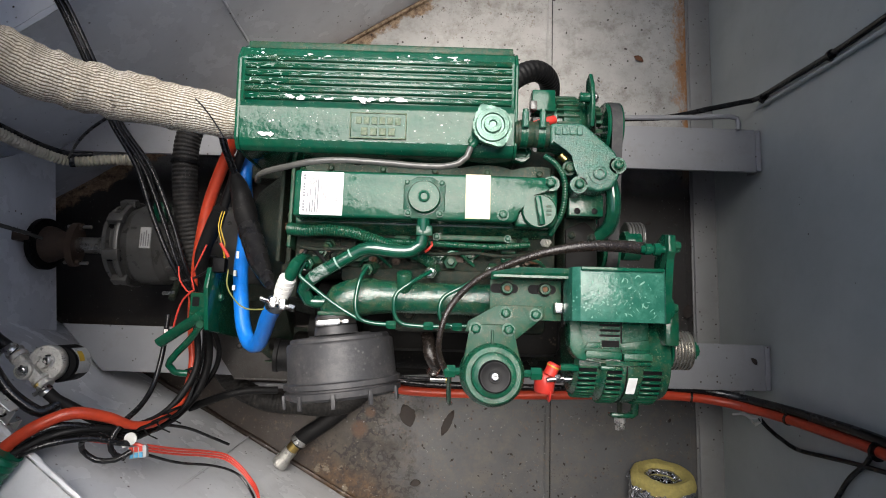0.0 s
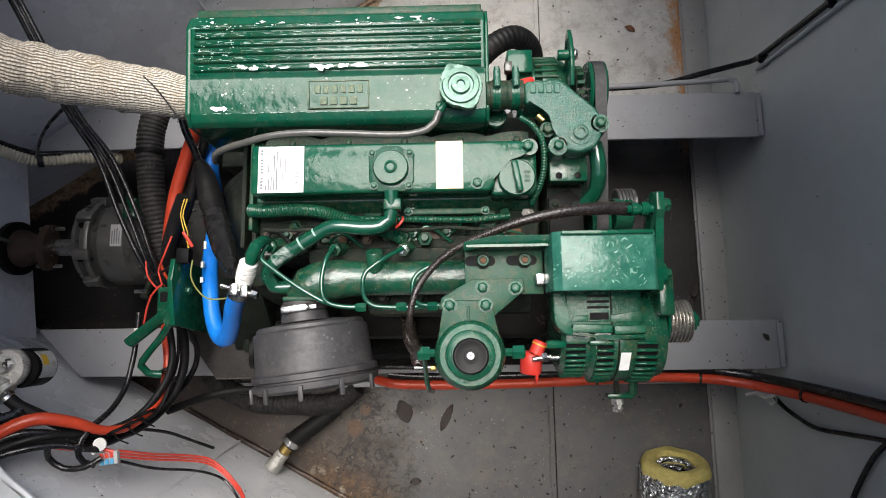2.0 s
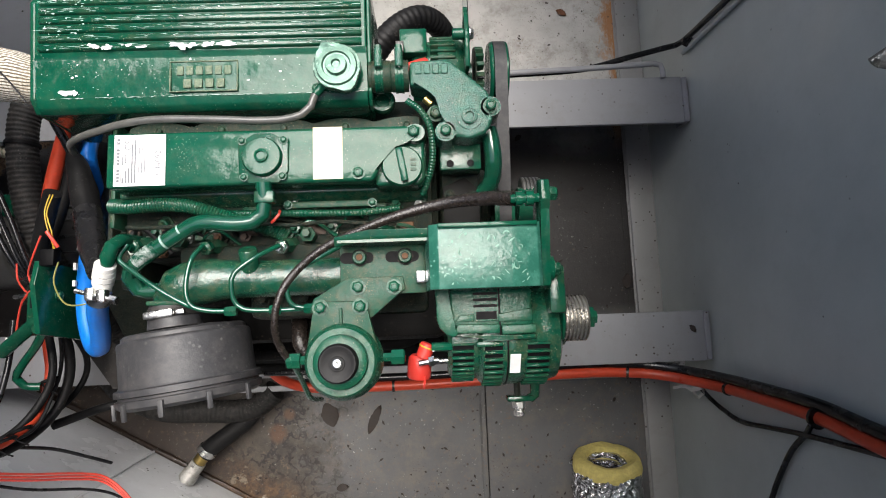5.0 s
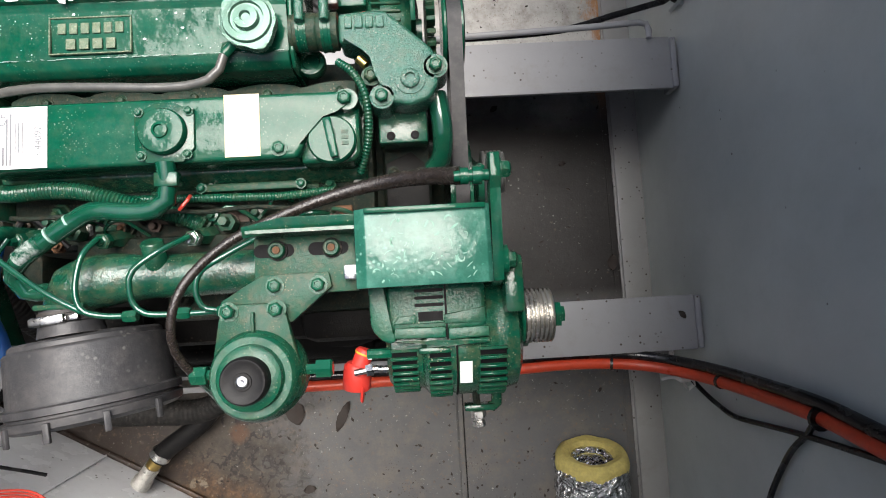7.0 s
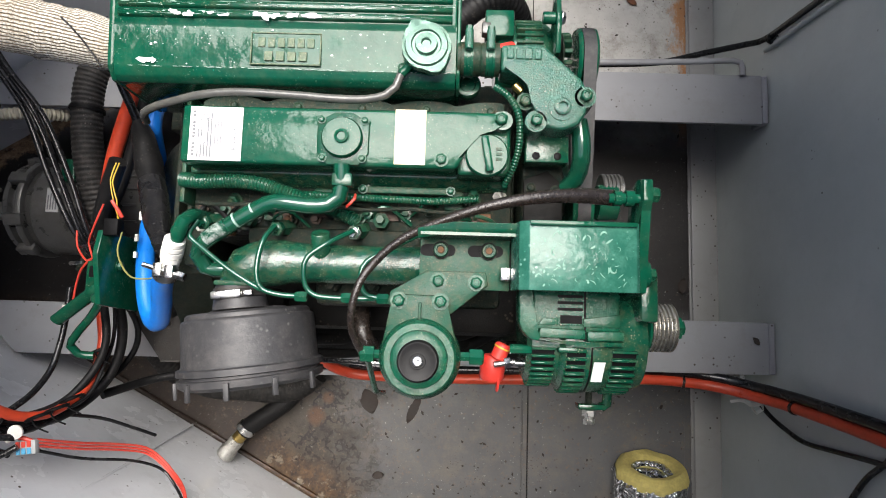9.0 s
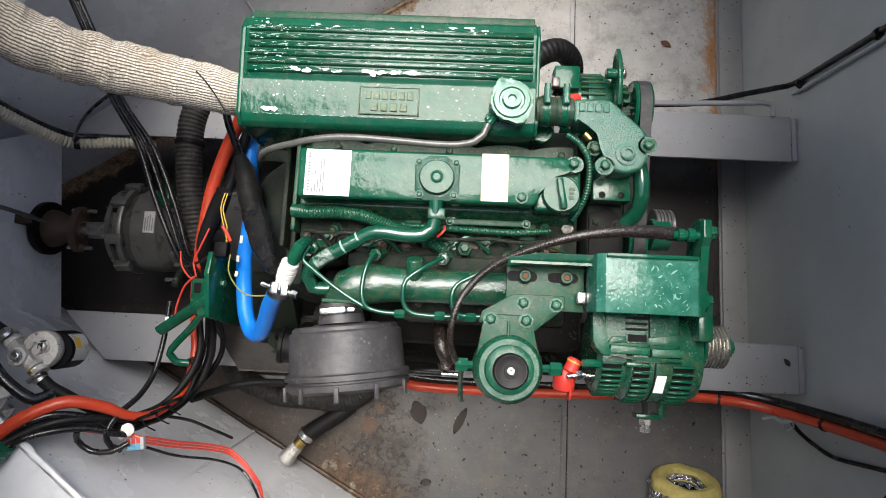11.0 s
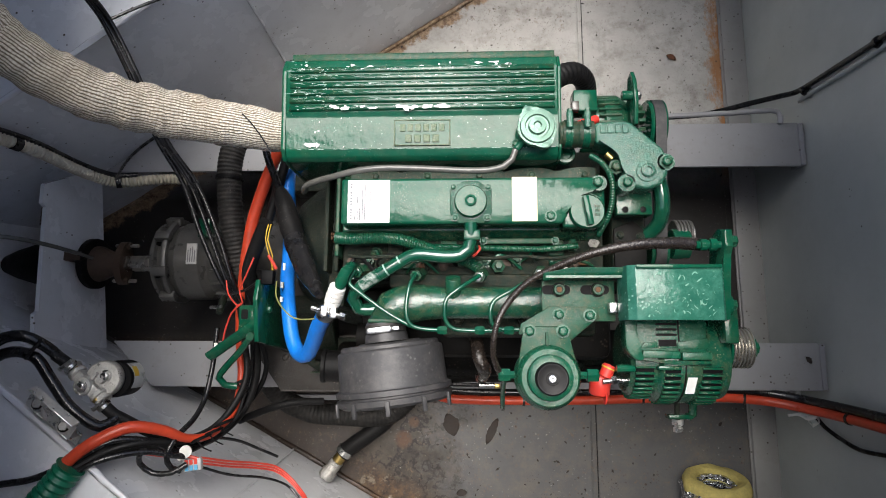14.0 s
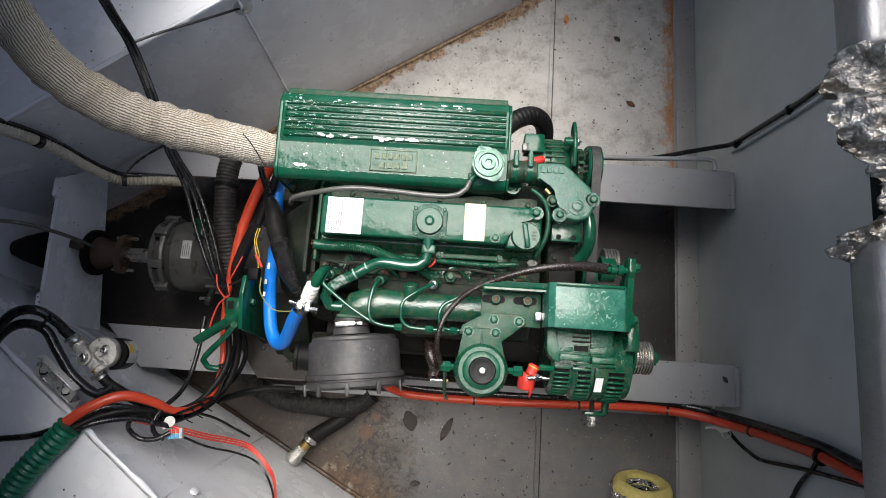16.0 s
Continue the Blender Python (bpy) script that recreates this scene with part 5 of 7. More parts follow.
part("cradle_arm", prism([(0.247, 0.062), (0.266, 0.062), (0.266, 0.02), (0.268, 0.011), (0.275, 0.005), (0.275, -0.004), (0.268, -0.0055), (0.26, -0.002), (0.252, 0.006), (0.248, 0.016)], "z", 0.8645, 0.8965, bev=0.003), BOLTGREEN, alt)
part("cradle_ledge", prism([(0.272, -0.001), (0.3295, -0.0025), (0.3295, 0.0095), (0.274, 0.0108)], "z", 0.8805, 0.896, bev=0.002), BOLTGREEN, alt)
part("cradle_ledge", prism([(0.332, -0.005), (0.377, -0.003), (0.377, 0.0085), (0.332, 0.0075)], "z", 0.8805, 0.895, bev=0.002), BOLTGREEN, alt)
part("cradle_rim", prism([(0.262, -0.003), (0.33, -0.0125), (0.378, -0.0115), (0.378, -0.004), (0.3305, -0.005), (0.27, -0.0025)], "z", 0.8725, 0.8915, bev=0.003), SPECKGREEN, alt)
part("casing_split", box(0.3296, 0.3319, -0.014, 0.055, 0.8745, 0.8869), CAPBLACK, alt)
part("clamp_lug", box(0.298, 0.334, -0.02, -0.0125, 0.866, 0.887, bev=0.003), GREEN, alt)
bm = box(-0.007, 0.007, -0.016, 0.016, 0, 0.0006)
bm.transform(Matrix.Translation((0.35, -0.043, 0.8735)) @ Matrix.Rotation(radians(37), 4, "X"))
part("rating_label", bm, PAPER, alt, "small white label")
PX, PY, PZ = 0.42, AY + 0.016, AZ + 0.02
part("pulley_flange", lathe((PX - 0.004, PY, PZ), (1, 0, 0), [(0, 0), (0.026, 0), (0.0345, 0.003), (0.0345, 0.006), (0, 0.006)], 36), GREENCLEAN, alt)
part("shaft_pulley", lathe((PX + 0.002, PY, PZ), (1, 0, 0), [(0, 0), (0.029, 0)] + [p for k in range(6) for p in ((0.0325, 0.002 + k * 0.0052), (0.0325, 0.0042 + k * 0.0052), (0.0285, 0.005 + k * 0.0052), (0.0285, 0.0064 + k * 0.0052))] + [(0.0325, 0.0335), (0.031, 0.035), (0, 0.035)], 40), PULLEY, alt, "bright grooved belt pulley")
part("pulley_nut", lathe((PX + 0.0372, PY, PZ), (1, 0, 0), [(0, 0), (0.016, 0), (0.016, 0.011), (0.010, 0.0115), (0.010, 0.016), (0, 0.017)], 6), GREENCLEAN, alt)
part("front_ear", box(0.395, 0.418, 0.02, 0.085, 0.84, 0.90, bev=0.006), GREEN, alt)
part("casing_joint", lathe((0.3395, AY, AZ), (1, 0, 0), [(0.07, 0), (0.0742, 0), (0.0742, 0.0022), (0.07, 0.0022)], 48), OILSHADEBLACK, alt)
part("terminal_stud", rod((0.24, -0.018, 0.866), (0.27, -0.018, 0.866), 0.006, 8), GREENCLEAN, alt)
part("terminal_stud", rod((0.233, -0.038, 0.838), (0.264, -0.038, 0.838), 0.004, 10), STEEL, alt)
boot = part("terminal_boot", lathe((0.221, -0.062, 0.822), (0.1, 1, 0.12), [(0, 0), (0.0145, 0), (0.0165, 0.0025), (0.0168, 0.02), (0.0158, 0.029), (0.0125, 0.033), (0, 0.034)], 28), REDBOOT, alt, "red rubber terminal boot")
part("boot_rim", lathe((0.2275, -0.0665, 0.832), (1, -0.1, 0), [(0, 0), (0.009, 0), (0.0105, 0.0015), (0.009, 0.003), (0, 0.003)], 20), REDBOOT, alt)
part("boot_neck", lathe((0.228, -0.032, 0.838), (0.45, 1, 0.1), [(0, 0), (0.0105, 0), (0.0105, 0.014), (0.0112, 0.0145), (0.0112, 0.017), (0.009, 0.02), (0, 0.021)], 20), REDBOOT, alt)
part("neck_ring", lathe((0.2335, -0.0195, 0.8392), (0.45, 1, 0.1), [(0.0095, 0), (0.0114, 0), (0.0114, 0.0022), (0.0095, 0.0022)], 20), YELLOWWIRE, alt)
part("boot_screw", rod((0.222, -0.04, 0.846), (0.25, -0.036, 0.844), 0.004, 10), STEEL, alt)
part("boot_nut", lathe((0.236, -0.038, 0.845), (1, 0.14, 0), [(0, 0), (0.0075, 0), (0.0075, 0.008), (0, 0.008)], 6), STEEL, alt)
# lower adjuster
part("adjuster_strap", box(0.352, 0.392, -0.108, -0.1, 0.735, 0.76, bev=0.002), GREEN, ENG)
part("adjuster_arm", tube([(0.388, -0.105, 0.747), (0.395, -0.1, 0.75), (0.396, -0.08, 0.752), (0.394, -0.055, 0.757)], 0.0075, 10), GREEN, ENG)
part("adjuster_rod", rod((0.366, -0.06, 0.76), (0.37, -0.118, 0.746), 0.005, 10), GRIMYSHADEGREEN, ENG)
part("adjuster_nut", lathe((0.37, -0.109, 0.747), (0.03, -1, -0.1), [(0, 0), (0.010, 0), (0.010, 0.009), (0.006, 0.0095), (0.006, 0.014), (0.0085, 0.0145), (0.0085, 0.021), (0, 0.022)], 6), STEEL, ENG, "bright adjuster nut")

# thermostat elbow
elb = part("thermostat_elbow", prism([(0.222, 0.387), (0.272, 0.390), (0.283, 0.386), (0.332, 0.341), (0.340, 0.325), (0.339, 0.297), (0.328, 0.278), (0.305, 0.270), (0.282, 0.275), (0.266, 0.290), (0.27, 0.308), (0.264, 0.334), (0.252, 0.346), (0.222, 0.350)], "z", 0.815, 0.862, bev=0.006, seg=3), CASTGREEN, ENG, "rough cast green thermostat housing")
for k in range(4):
    part("cast_bar", box(0.230 + k * 0.0125, 0.2395 + k * 0.0125, 0.366, 0.381, 0.8615, 0.8645, bev=0.001, seg=1), CASTGREEN, elb)
part("sensor_boss", lathe((0.305, 0.301, 0.862), (0, 0, 1), [(0, 0), (0.0185, 0), (0.018, 0.0015), (0.0115, 0.002), (0.0115, 0.006), (0.0095, 0.0075), (0.006, 0.0075), (0.0055, 0.004), (0, 0.004)], 28), CASTGREEN, elb)
for x, y in ((0.336, 0.316), (0.2705, 0.281)):
    part("bolt_boss", lathe((x, y, 0.82), (0, 0, 1), [(0, 0), (0.0145, 0), (0.0145, 0.042), (0, 0.042)], 20), CASTGREEN, elb)
    bolt(elb, (x, y, 0.862), r=0.0084, h=0.0095)
bolt(elb, (0.258, 0.313, 0.846), r=0.009, h=0.01, material=DUSTGREEN)
hs = part("coolant_hose", lathe((0.164, 0.3705, 0.847), (1, 0, 0), [(0, 0), (0.0215, 0), (0.0215, 0.004), (0.0225, 0.005), (0.0225, 0.03), (0.0212, 0.032), (0.0225, 0.034), (0.0225, 0.057), (0, 0.058)], 28), BROWNGREEN, ENG, "stained green rubber coolant hose")
for x in (0.179, 0.208):
    part("hose_clamp", lathe((x - 0.006, 0.3705, 0.847), (1, 0, 0), [(0.0227, 0), (0.0245, 0), (0.0245, 0.003), (0.0238, 0.0035), (0.0238, 0.0085), (0.0245, 0.009), (0.0245, 0.012), (0.0227, 0.012)], 28), GREENCLEAN, hs)
    part("clamp_barrel", rod((x, 0.372, 0.8745), (x, 0.4, 0.8735), 0.0058, 14), CASTGREEN, hs)
    part("clamp_screw", lathe((x, 0.399, 0.8735), (0, 1, 0), [(0, 0), (0.0048, 0), (0.0048, 0.006), (0, 0.0065)], 6), GREENCLEAN, hs)
part("elbow_foot", box(0.262, 0.323, 0.236, 0.275, 0.79, 0.822, bev=0.003), GREEN, ENG)
for x in (0.277, 0.307):
    part("screw_hole", lathe((x, 0.245, 0.8224), (0, 0, 1), [(0, 0), (0.0055, 0), (0.004, 0.0008), (0, 0.0002)], 16), CAPBLACK, ENG)
part("bypass_pipe", tube([(0.336, 0.296, 0.82), (0.34, 0.272, 0.82), (0.342, 0.245, 0.812), (0.339, 0.222, 0.79), (0.32, 0.206, 0.768), (0.295, 0.198, 0.755)], 0.0128, 16), PIPEGREEN, ENG)
part("pump_pulley", lathe((0.353, 0.195, 0.68), (1, 0, 0), [(0, 0), (0.034, 0), (0.034, 0.005), (0.0305, 0.006), (0.0305, 0.027), (0.034, 0.028), (0.034, 0.033), (0.02, 0.036), (0, 0.036)], 32), GREENCLEAN, ENG)
part("water_pump", lathe((0.3255, 0.23, 0.62), (1, 0, 0), [(0, 0), (0.06, 0), (0.055, 0.02), (0.03, 0.03), (0.03, 0.05), (0, 0.05)], 28), GRIMYSHADEGREEN, ENG)
part("drain_cap", lathe((0.18, 0.348, 0.80), (0, 0, 1), [(0, 0), (0.018, 0), (0.019, 0.012), (0.017, 0.017), (0.012, 0.017), (0.01, 0.014), (0, 0.014)], 24), GREEN, ENG)
part("sensor_wire_sleeve", tube([(0.218, 0.335, 0.84), (0.235, 0.318, 0.85), (0.248, 0.295, 0.85), (0.252, 0.265, 0.84), (0.248, 0.235, 0.825), (0.235, 0.205, 0.8)], 0.0055, 10, ribs=(0.0045, 0.001)), GREEN, ENG)
part("sensor_tip", rod((0.253, 0.327, 0.845), (0.243, 0.337, 0.845), 0.006, 10), BRASS, ENG)

# second alternator on the far side with its belt
A2Y, A2Z = 0.435, 0.70
al2 = part("starter_alternator", lathe((0.225, A2Y, A2Z), (1, 0, 0), [(0, 0), (0.05, 0), (0.055, 0.006), (0.055, 0.04), (0.06, 0.043), (0.06, 0.075), (0.05, 0.09), (0.02, 0.092), (0.02, 0.1), (0, 0.1)], 36), GREEN, ENG, "smaller green alternator with black belt pulley")
for k in range(14):
    a = radians(-80 + 12 * k)
    c = Vector((0, A2Y + 0.0555 * math.sin(a), A2Z + 0.0555 * math.cos(a)))
    bm = box(0.255, 0.296, -0.0022, 0.0022, -0.002, 0.0075, bev=0.001, seg=1)
    bm.transform(Matrix.Translation(c) @ Matrix.Rotation(-a, 4, "X"))
    part("cooling_fin", bm, DUSTGREEN, al2)
part("regulator_box", box(0.206, 0.25, 0.445, 0.487, 0.73, 0.768, bev=0.003), GREENCLEAN, al2)
part("terminal_boot", tube([(0.206, 0.414, 0.766), (0.222, 0.419, 0.771), (0.236, 0.424, 0.77), (0.247, 0.43, 0.762)], 0.0085, 12), REDBOOT, al2)
part("plug", box(0.2, 0.213, 0.44, 0.458, 0.768, 0.785, bev=0.002), CLEARGREY, al2)
part("adjuster_ear", prism([(0.41, 0.73), (0.41, 0.79), (0.45, 0.8), (0.49, 0.795), (0.515, 0.78), (0.51, 0.76), (0.47, 0.75), (0.46, 0.72)], "x", 0.309, 0.316, bev=0.0012), GREENCLEAN, al2)
bolt(al2, (0.317, 0.466, 0.785), (1, 0, 0), r=0.009, material=STEEL)
part("spacer", rod((0.29, 0.466, 0.785), (0.309, 0.466, 0.785), 0.009, 12), GREENCLEAN, al2)
part("belt_pulley", lathe((0.353, A2Y, A2Z), (1, 0, 0), [(0, 0), (0.05, 0), (0.0535, 0.003), (0.0535, 0.006), (0.045, 0.011), (0.045, 0.022), (0.0535, 0.027), (0.0535, 0.03), (0.05, 0.032), (0.02, 0.034), (0, 0.034)], 40), GREENCLEAN, al2)
C1, R1, C2, R2 = Vector((0, A2Y, A2Z)), 0.0475, Vector((0, 0.195, 0.68)), 0.031
dv = C2 - C1
ang = math.atan2(dv.z, dv.y)
off = math.acos((R1 - R2) / dv.length)
loop = []
for k in range(25):
    a = ang + off + (2 * math.pi - 2 * off) * k / 24
    loop.append((C1.y + R1 * math.cos(a), C1.z + R1 * math.sin(a), math.cos(a), math.sin(a)))
for k in range(25):
    a = ang - off + 2 * off * k / 24
    loop.append((C2.y + R2 * math.cos(a), C2.z + R2 * math.sin(a), math.cos(a), math.sin(a)))
bm = bmesh.new()
rings = [[bm.verts.new((x, y + ny * t, z + nz * t)) for x, t in ((0.3615, 0), (0.36, 0.0065), (0.38, 0.0065), (0.3785, 0))] for y, z, ny, nz in loop]
for p, q in zip(rings, rings[1:] + rings[:1]):
    for i in range(4):
        bm.faces.new((p[i], p[(i + 1) % 4], q[(i + 1) % 4], q[i]))
part("pulley_fan", lathe((0.329, A2Y, A2Z), (1, 0, 0), [(0, 0), (0.045, 0), (0.045, 0.002), (0, 0.002)], 30), GRIMYSHADEGREEN, al2)
for k in range(16):
    a = radians(22.5 * k)
    q = box(0.3312, 0.344, -0.0035, 0.0035, 0.026, 0.046, bev=0.001, seg=1)
    q.transform(Matrix.Translation((0, A2Y, A2Z)) @ Matrix.Rotation(-a, 4, "X"))
    part("fan_blade", q, DUSTGREEN, al2)
part("drive_belt", bm, BELT, ENG, "grey-black rubber drive belt")
part("crank_pulley", lathe((0.326, 0.25, 0.47), (1, 0, 0), [(0, 0), (0.078, 0), (0.08, 0.012), (0.073, 0.022), (0.073, 0.04), (0.08, 0.05), (0.08, 0.075), (0.05, 0.08), (0.03, 0.1), (0, 0.1)], 40), GREEN, ENG)
part("idler_pulley", lathe((0.392, 0.205, 0.7), (1, 0, 0), [(0, 0), (0.027, 0), (0.029, 0.003), (0.029, 0.03), (0.024, 0.032), (0, 0.032)], 32), GREENCLEAN, ENG)
part("idler_face", lathe((0.4, 0.222, 0.688), (1, 0, 0), [(0, 0), (0.03, 0)] + [p for k in range(5) for p in ((0.032, 0.002 + k * 0.006), (0.032, 0.005 + k * 0.006), (0.029, 0.0058 + k * 0.006), (0.029, 0.0072 + k * 0.006))] + [(0.03, 0.033), (0, 0.034)], 32), GEARGREY, ENG)

# black block and cylinder added to hide the bearer in deep shade
part("mounting_rail", box(-0.2, 0.40, -0.078, 0.05, 0.2905, 0.335, bev=0.008), OILSHADEBLACK, ENG, "black filler block over the bearer")
part("oil_cooler", lathe((-0.3, -0.02, 0.385), (1, 0, 0), [(0, 0), (0.036, 0), (0.04, 0.006), (0.04, 0.5), (0.036, 0.506), (0, 0.506)], 28), OILSHADEBLACK, ENG)
# mounting feet on the bearers
for x in (-0.36, 0.28):
    for s, y in ((-1, -0.035), (1, 0.535)):
        ft = part("mounting_foot", box(x - 0.06, x + 0.06, y - 0.03, y + 0.03, 0.2895, 0.299, bev=0.002), BEARER, ENG)
        part("rubber_mount", lathe((x, y, 0.299), (0, 0, 1), [(0, 0), (0.032, 0), (0.026, 0.03), (0.02, 0.032), (0, 0.032)], 24), BLACKRUB, ft)
        part("mount_stud", lathe((x, y, 0.331), (0, 0, 1), [(0, 0), (0.014, 0), (0.014, 0.012), (0.007, 0.0125), (0.007, 0.035), (0, 0.035)], 6), GRIMYSHADEGREEN, ft)
        part("mount_arm", prism([(y, 0.332), (y, 0.345), (y - s * 0.12, 0.47), (y - s * 0.16, 0.47), (y - s * 0.16, 0.40)] if s > 0 else [(y, 0.332), (y + 0.16, 0.40), (y + 0.16, 0.47), (y + 0.12, 0.47), (y, 0.345)], "x", x - 0.05, x + 0.05, bev=0.002), GRIMYSHADEGREEN, ft)

# gearbox and shaft coupling
GZ = 0.31
gb = part("gearbox", lathe((-0.365, CLY - 0.01, GZ + 0.02), (-1, 0, 0), [(0, 0), (0.12, 0), (0.12, 0.02), (0.1, 0.1), (0.1, 0.2), (0.088, 0.26), (0.085, 0.27), (0.093, 0.28), (0.1, 0.285), (0.1, 0.345), (0.094, 0.352), (0.09, 0.392), (0.1, 0.395), (0.1, 0.405), (0.04, 0.41), (0, 0.41)], 44), GEARGREY, ENG, "grey cast gearbox with a data plate")
part("data_plate", box(-0.678, -0.652, 0.205, 0.256, 0.427, 0.4315, bev=0.001, seg=1), GALV, gb, "worn grey data plate")
for k in range(4):
    part("printed_bar", box(-0.6745 + k * 0.0055, -0.672 + k * 0.0055, 0.21, 0.24 + 0.004 * (k % 3), 0.4316, 0.4319), INK, gb)
part("rear_ring", lathe((-0.728, CLY - 0.01, GZ + 0.02), (-1, 0, 0), [(0.085, 0), (0.106, 0), (0.108, 0.003), (0.108, 0.011), (0.105, 0.014), (0.085, 0.014)], 44), GEARGREY, gb)
for a in (-62, -20, 28, 66):
    q = Vector((-0.742, CLY - 0.01 + 0.112 * math.sin(radians(a)), GZ + 0.02 + 0.112 * math.cos(radians(a))))
    bm = box(-0.018, 0.02, -0.012, 0.012, -0.014, 0.004, bev=0.003)
    bm.transform(Matrix.Translation(q) @ Matrix.Rotation(radians(-a), 4, "X"))
    part("ring_lug", bm, GEARGREY, gb)
for k in range(9):
    a = radians(-80 + 20 * k)
    bm = box(-0.62, -0.49, -0.0025, 0.0025, -0.004, 0.005, bev=0.001, seg=1)
    bm.transform(Matrix.Translation((0, CLY - 0.01 + 0.1 * math.sin(a), GZ + 0.02 + 0.1 * math.cos(a))) @ Matrix.Rotation(-a, 4, "X"))
    part("casting_rib", bm, GEARGREY, gb)
for k in range(5):
    a = radians(-75 + 50 * k)
    bm = box(-0.768, -0.735, -0.012, 0.012, -0.006, 0.002)
    bm.transform(Matrix.Translation((0, CLY - 0.01 + 0.095 * math.sin(a), GZ + 0.02 + 0.095 * math.cos(a))) @ Matrix.Rotation(-a, 4, "X"))
    part("housing_window", bm, CAPBLACK, gb)
part("green_gear_lever", box(-0.655, -0.625, 0.27, 0.32, 0.39, 0.43, bev=0.006), GREEN, gb)
part("propeller_shaft", rod((-0.76, CLY - 0.012, GZ), (-1.24, CLY - 0.012, GZ - 0.02), 0.021, 20), SHAFT, ENG, "dull steel propeller shaft")
co = part("shaft_coupling", lathe((-0.912, CLY - 0.012, GZ - 0.004), (-1, 0, -0.04), [(0, 0), (0.027, 0), (0.03, 0.012), (0.034, 0.03), (0.046, 0.055), (0.048, 0.066), (0, 0.066)], 32), BROWNSTEEL, ENG, "rusty brown bolted shaft coupling")
lobe = [(CLY - 0.012 + 0.058 * math.cos(a) * (0.72 + 0.28 * math.cos(a) ** 2), GZ + 0.033 * math.sin(a)) for a in (2 * math.pi * k / 40 for k in range(40))]
part("front_flange", prism(lobe, "x", -0.916, -0.898, bev=0.002), BROWNSTEEL, co)
for y in (-0.047, 0.047):
    p = Vector((-0.93, CLY - 0.012 + y, GZ + 0.002))
    part("coupling_bolt", rod(p, p + Vector((0.062, 0, 0)), 0.0048, 10), SHAFT, co)
    part("bolt_nut", lathe(p + Vector((0.033, 0, 0)), (1, 0, 0), [(0, 0), (0.0095, 0), (0.0095, 0.008), (0, 0.008)], 6), BROWNSTEEL, co)
part("rear_disc", lathe((-0.978, CLY - 0.012, GZ - 0.006), (-1, 0, -0.04), [(0, 0), (0.062, 0), (0.067, 0.003), (0.067, 0.017), (0.06, 0.021), (0, 0.021)], 44), OILSHADEBLACK, co, "oil-blackened coupling disc")
part("grease_block", box(-1.03, -0.985, CLY - 0.012, CLY + 0.012, GZ + 0.02, GZ + 0.062, bev=0.003), BROWNSTEEL, co)
part("stern_gland", lathe((-1.09, CLY - 0.012, GZ - 0.012), (-1, 0, -0.04), [(0, 0), (0.05, 0), (0.056, 0.01), (0.054, 0.06), (0.04, 0.11), (0.024, 0.15), (0, 0.15)], 28), OILSHADEBLACK, ENG)


# ---- hoses, cables and fittings aft of the engine ----
def hose(name, pts, r, material, label, category="hose", n=12, group="", **k):
    return single(name, tube(pts, r, n, **k), material, label, category, group)


exh = thing("lagged_exhaust_hose", "exhaust pipe wrapped in woven off-white lagging", "exhaust pipe", (-0.5, 0.42, 0.7))
EXP = [(-0.322, 0.402, 0.785, 0.0335), (-0.345, 0.403, 0.79, 0.037), (-0.40, 0.41, 0.805, 0.039), (-0.46, 0.414, 0.825, 0.041), (-0.52, 0.416, 0.855, 0.043), (-0.575, 0.418, 0.895, 0.043), (-0.62, 0.425, 0.935, 0.043), (-0.66, 0.442, 0.98, 0.042), (-0.695, 0.468, 1.03, 0.041), (-0.715, 0.51, 1.085, 0.04), (-0.72, 0.56, 1.15, 0.04), (-0.72, 0.60, 1.25, 0.04), (-0.72, 0.62, 1.47, 0.04)]
# the wrap swells at each turn
WRAP, along = [], 0.0
for a, b in zip(EXP, EXP[1:]):
    n = max(2, int((Vector(b[:3]) - Vector(a[:3])).length / 0.009))
    for k in range(n):
        f = k / n
        p = [a[i] * (1 - f) + b[i] * f for i in range(4)]
        along += (Vector(b[:3]) - Vector(a[:3])).length / n
        WRAP.append((p[0], p[1], p[2], p[3] * 0.985))
bm = tube(WRAP, 0.04, 48, step=0.004, wobble=0.08)
rings = len(bm.verts) // 48
bm.verts.ensure_lookup_table()
for i in range(rings):
    ring = bm.verts[i * 48:i * 48 + 48]
    mid = sum((v.co for v in ring), Vector()) / 48
    for k, v in enumerate(ring):
        turn = i * 0.004 / 0.062 + 0.35 * math.sin(2 * math.pi * k / 48 + 0.6) + 0.22 * noise.noise(Vector((k * 0.35, i * 0.02, 3.0))) + 0.3 * math.sin(i * 0.11)
        v.co = mid + (v.co - mid) * (0.965 + 0.085 * (turn % 1.0) ** 1.3)
part("lagging", bm, LAGGING, exh)
part("wire_tail", tube([(-0.345, 0.36, 0.815), (-0.36, 0.385, 0.828), (-0.375, 0.405, 0.842), (-0.385, 0.415, 0.85)], 0.0013, 6), GLOSSBLACK, exh)
part("flange_ring", lathe((-0.3125, 0.402, 0.785), (-1, 0, 0), [(0, 0), (0.03, 0), (0.03, 0.03), (0, 0.03)], 24), GRIMYSHADEGREEN, exh)

ah = thing("ribbed_air_hose", "thick black ribbed rubber hose behind the gearbox", "hose", (-0.5, 0.25, 0.45))
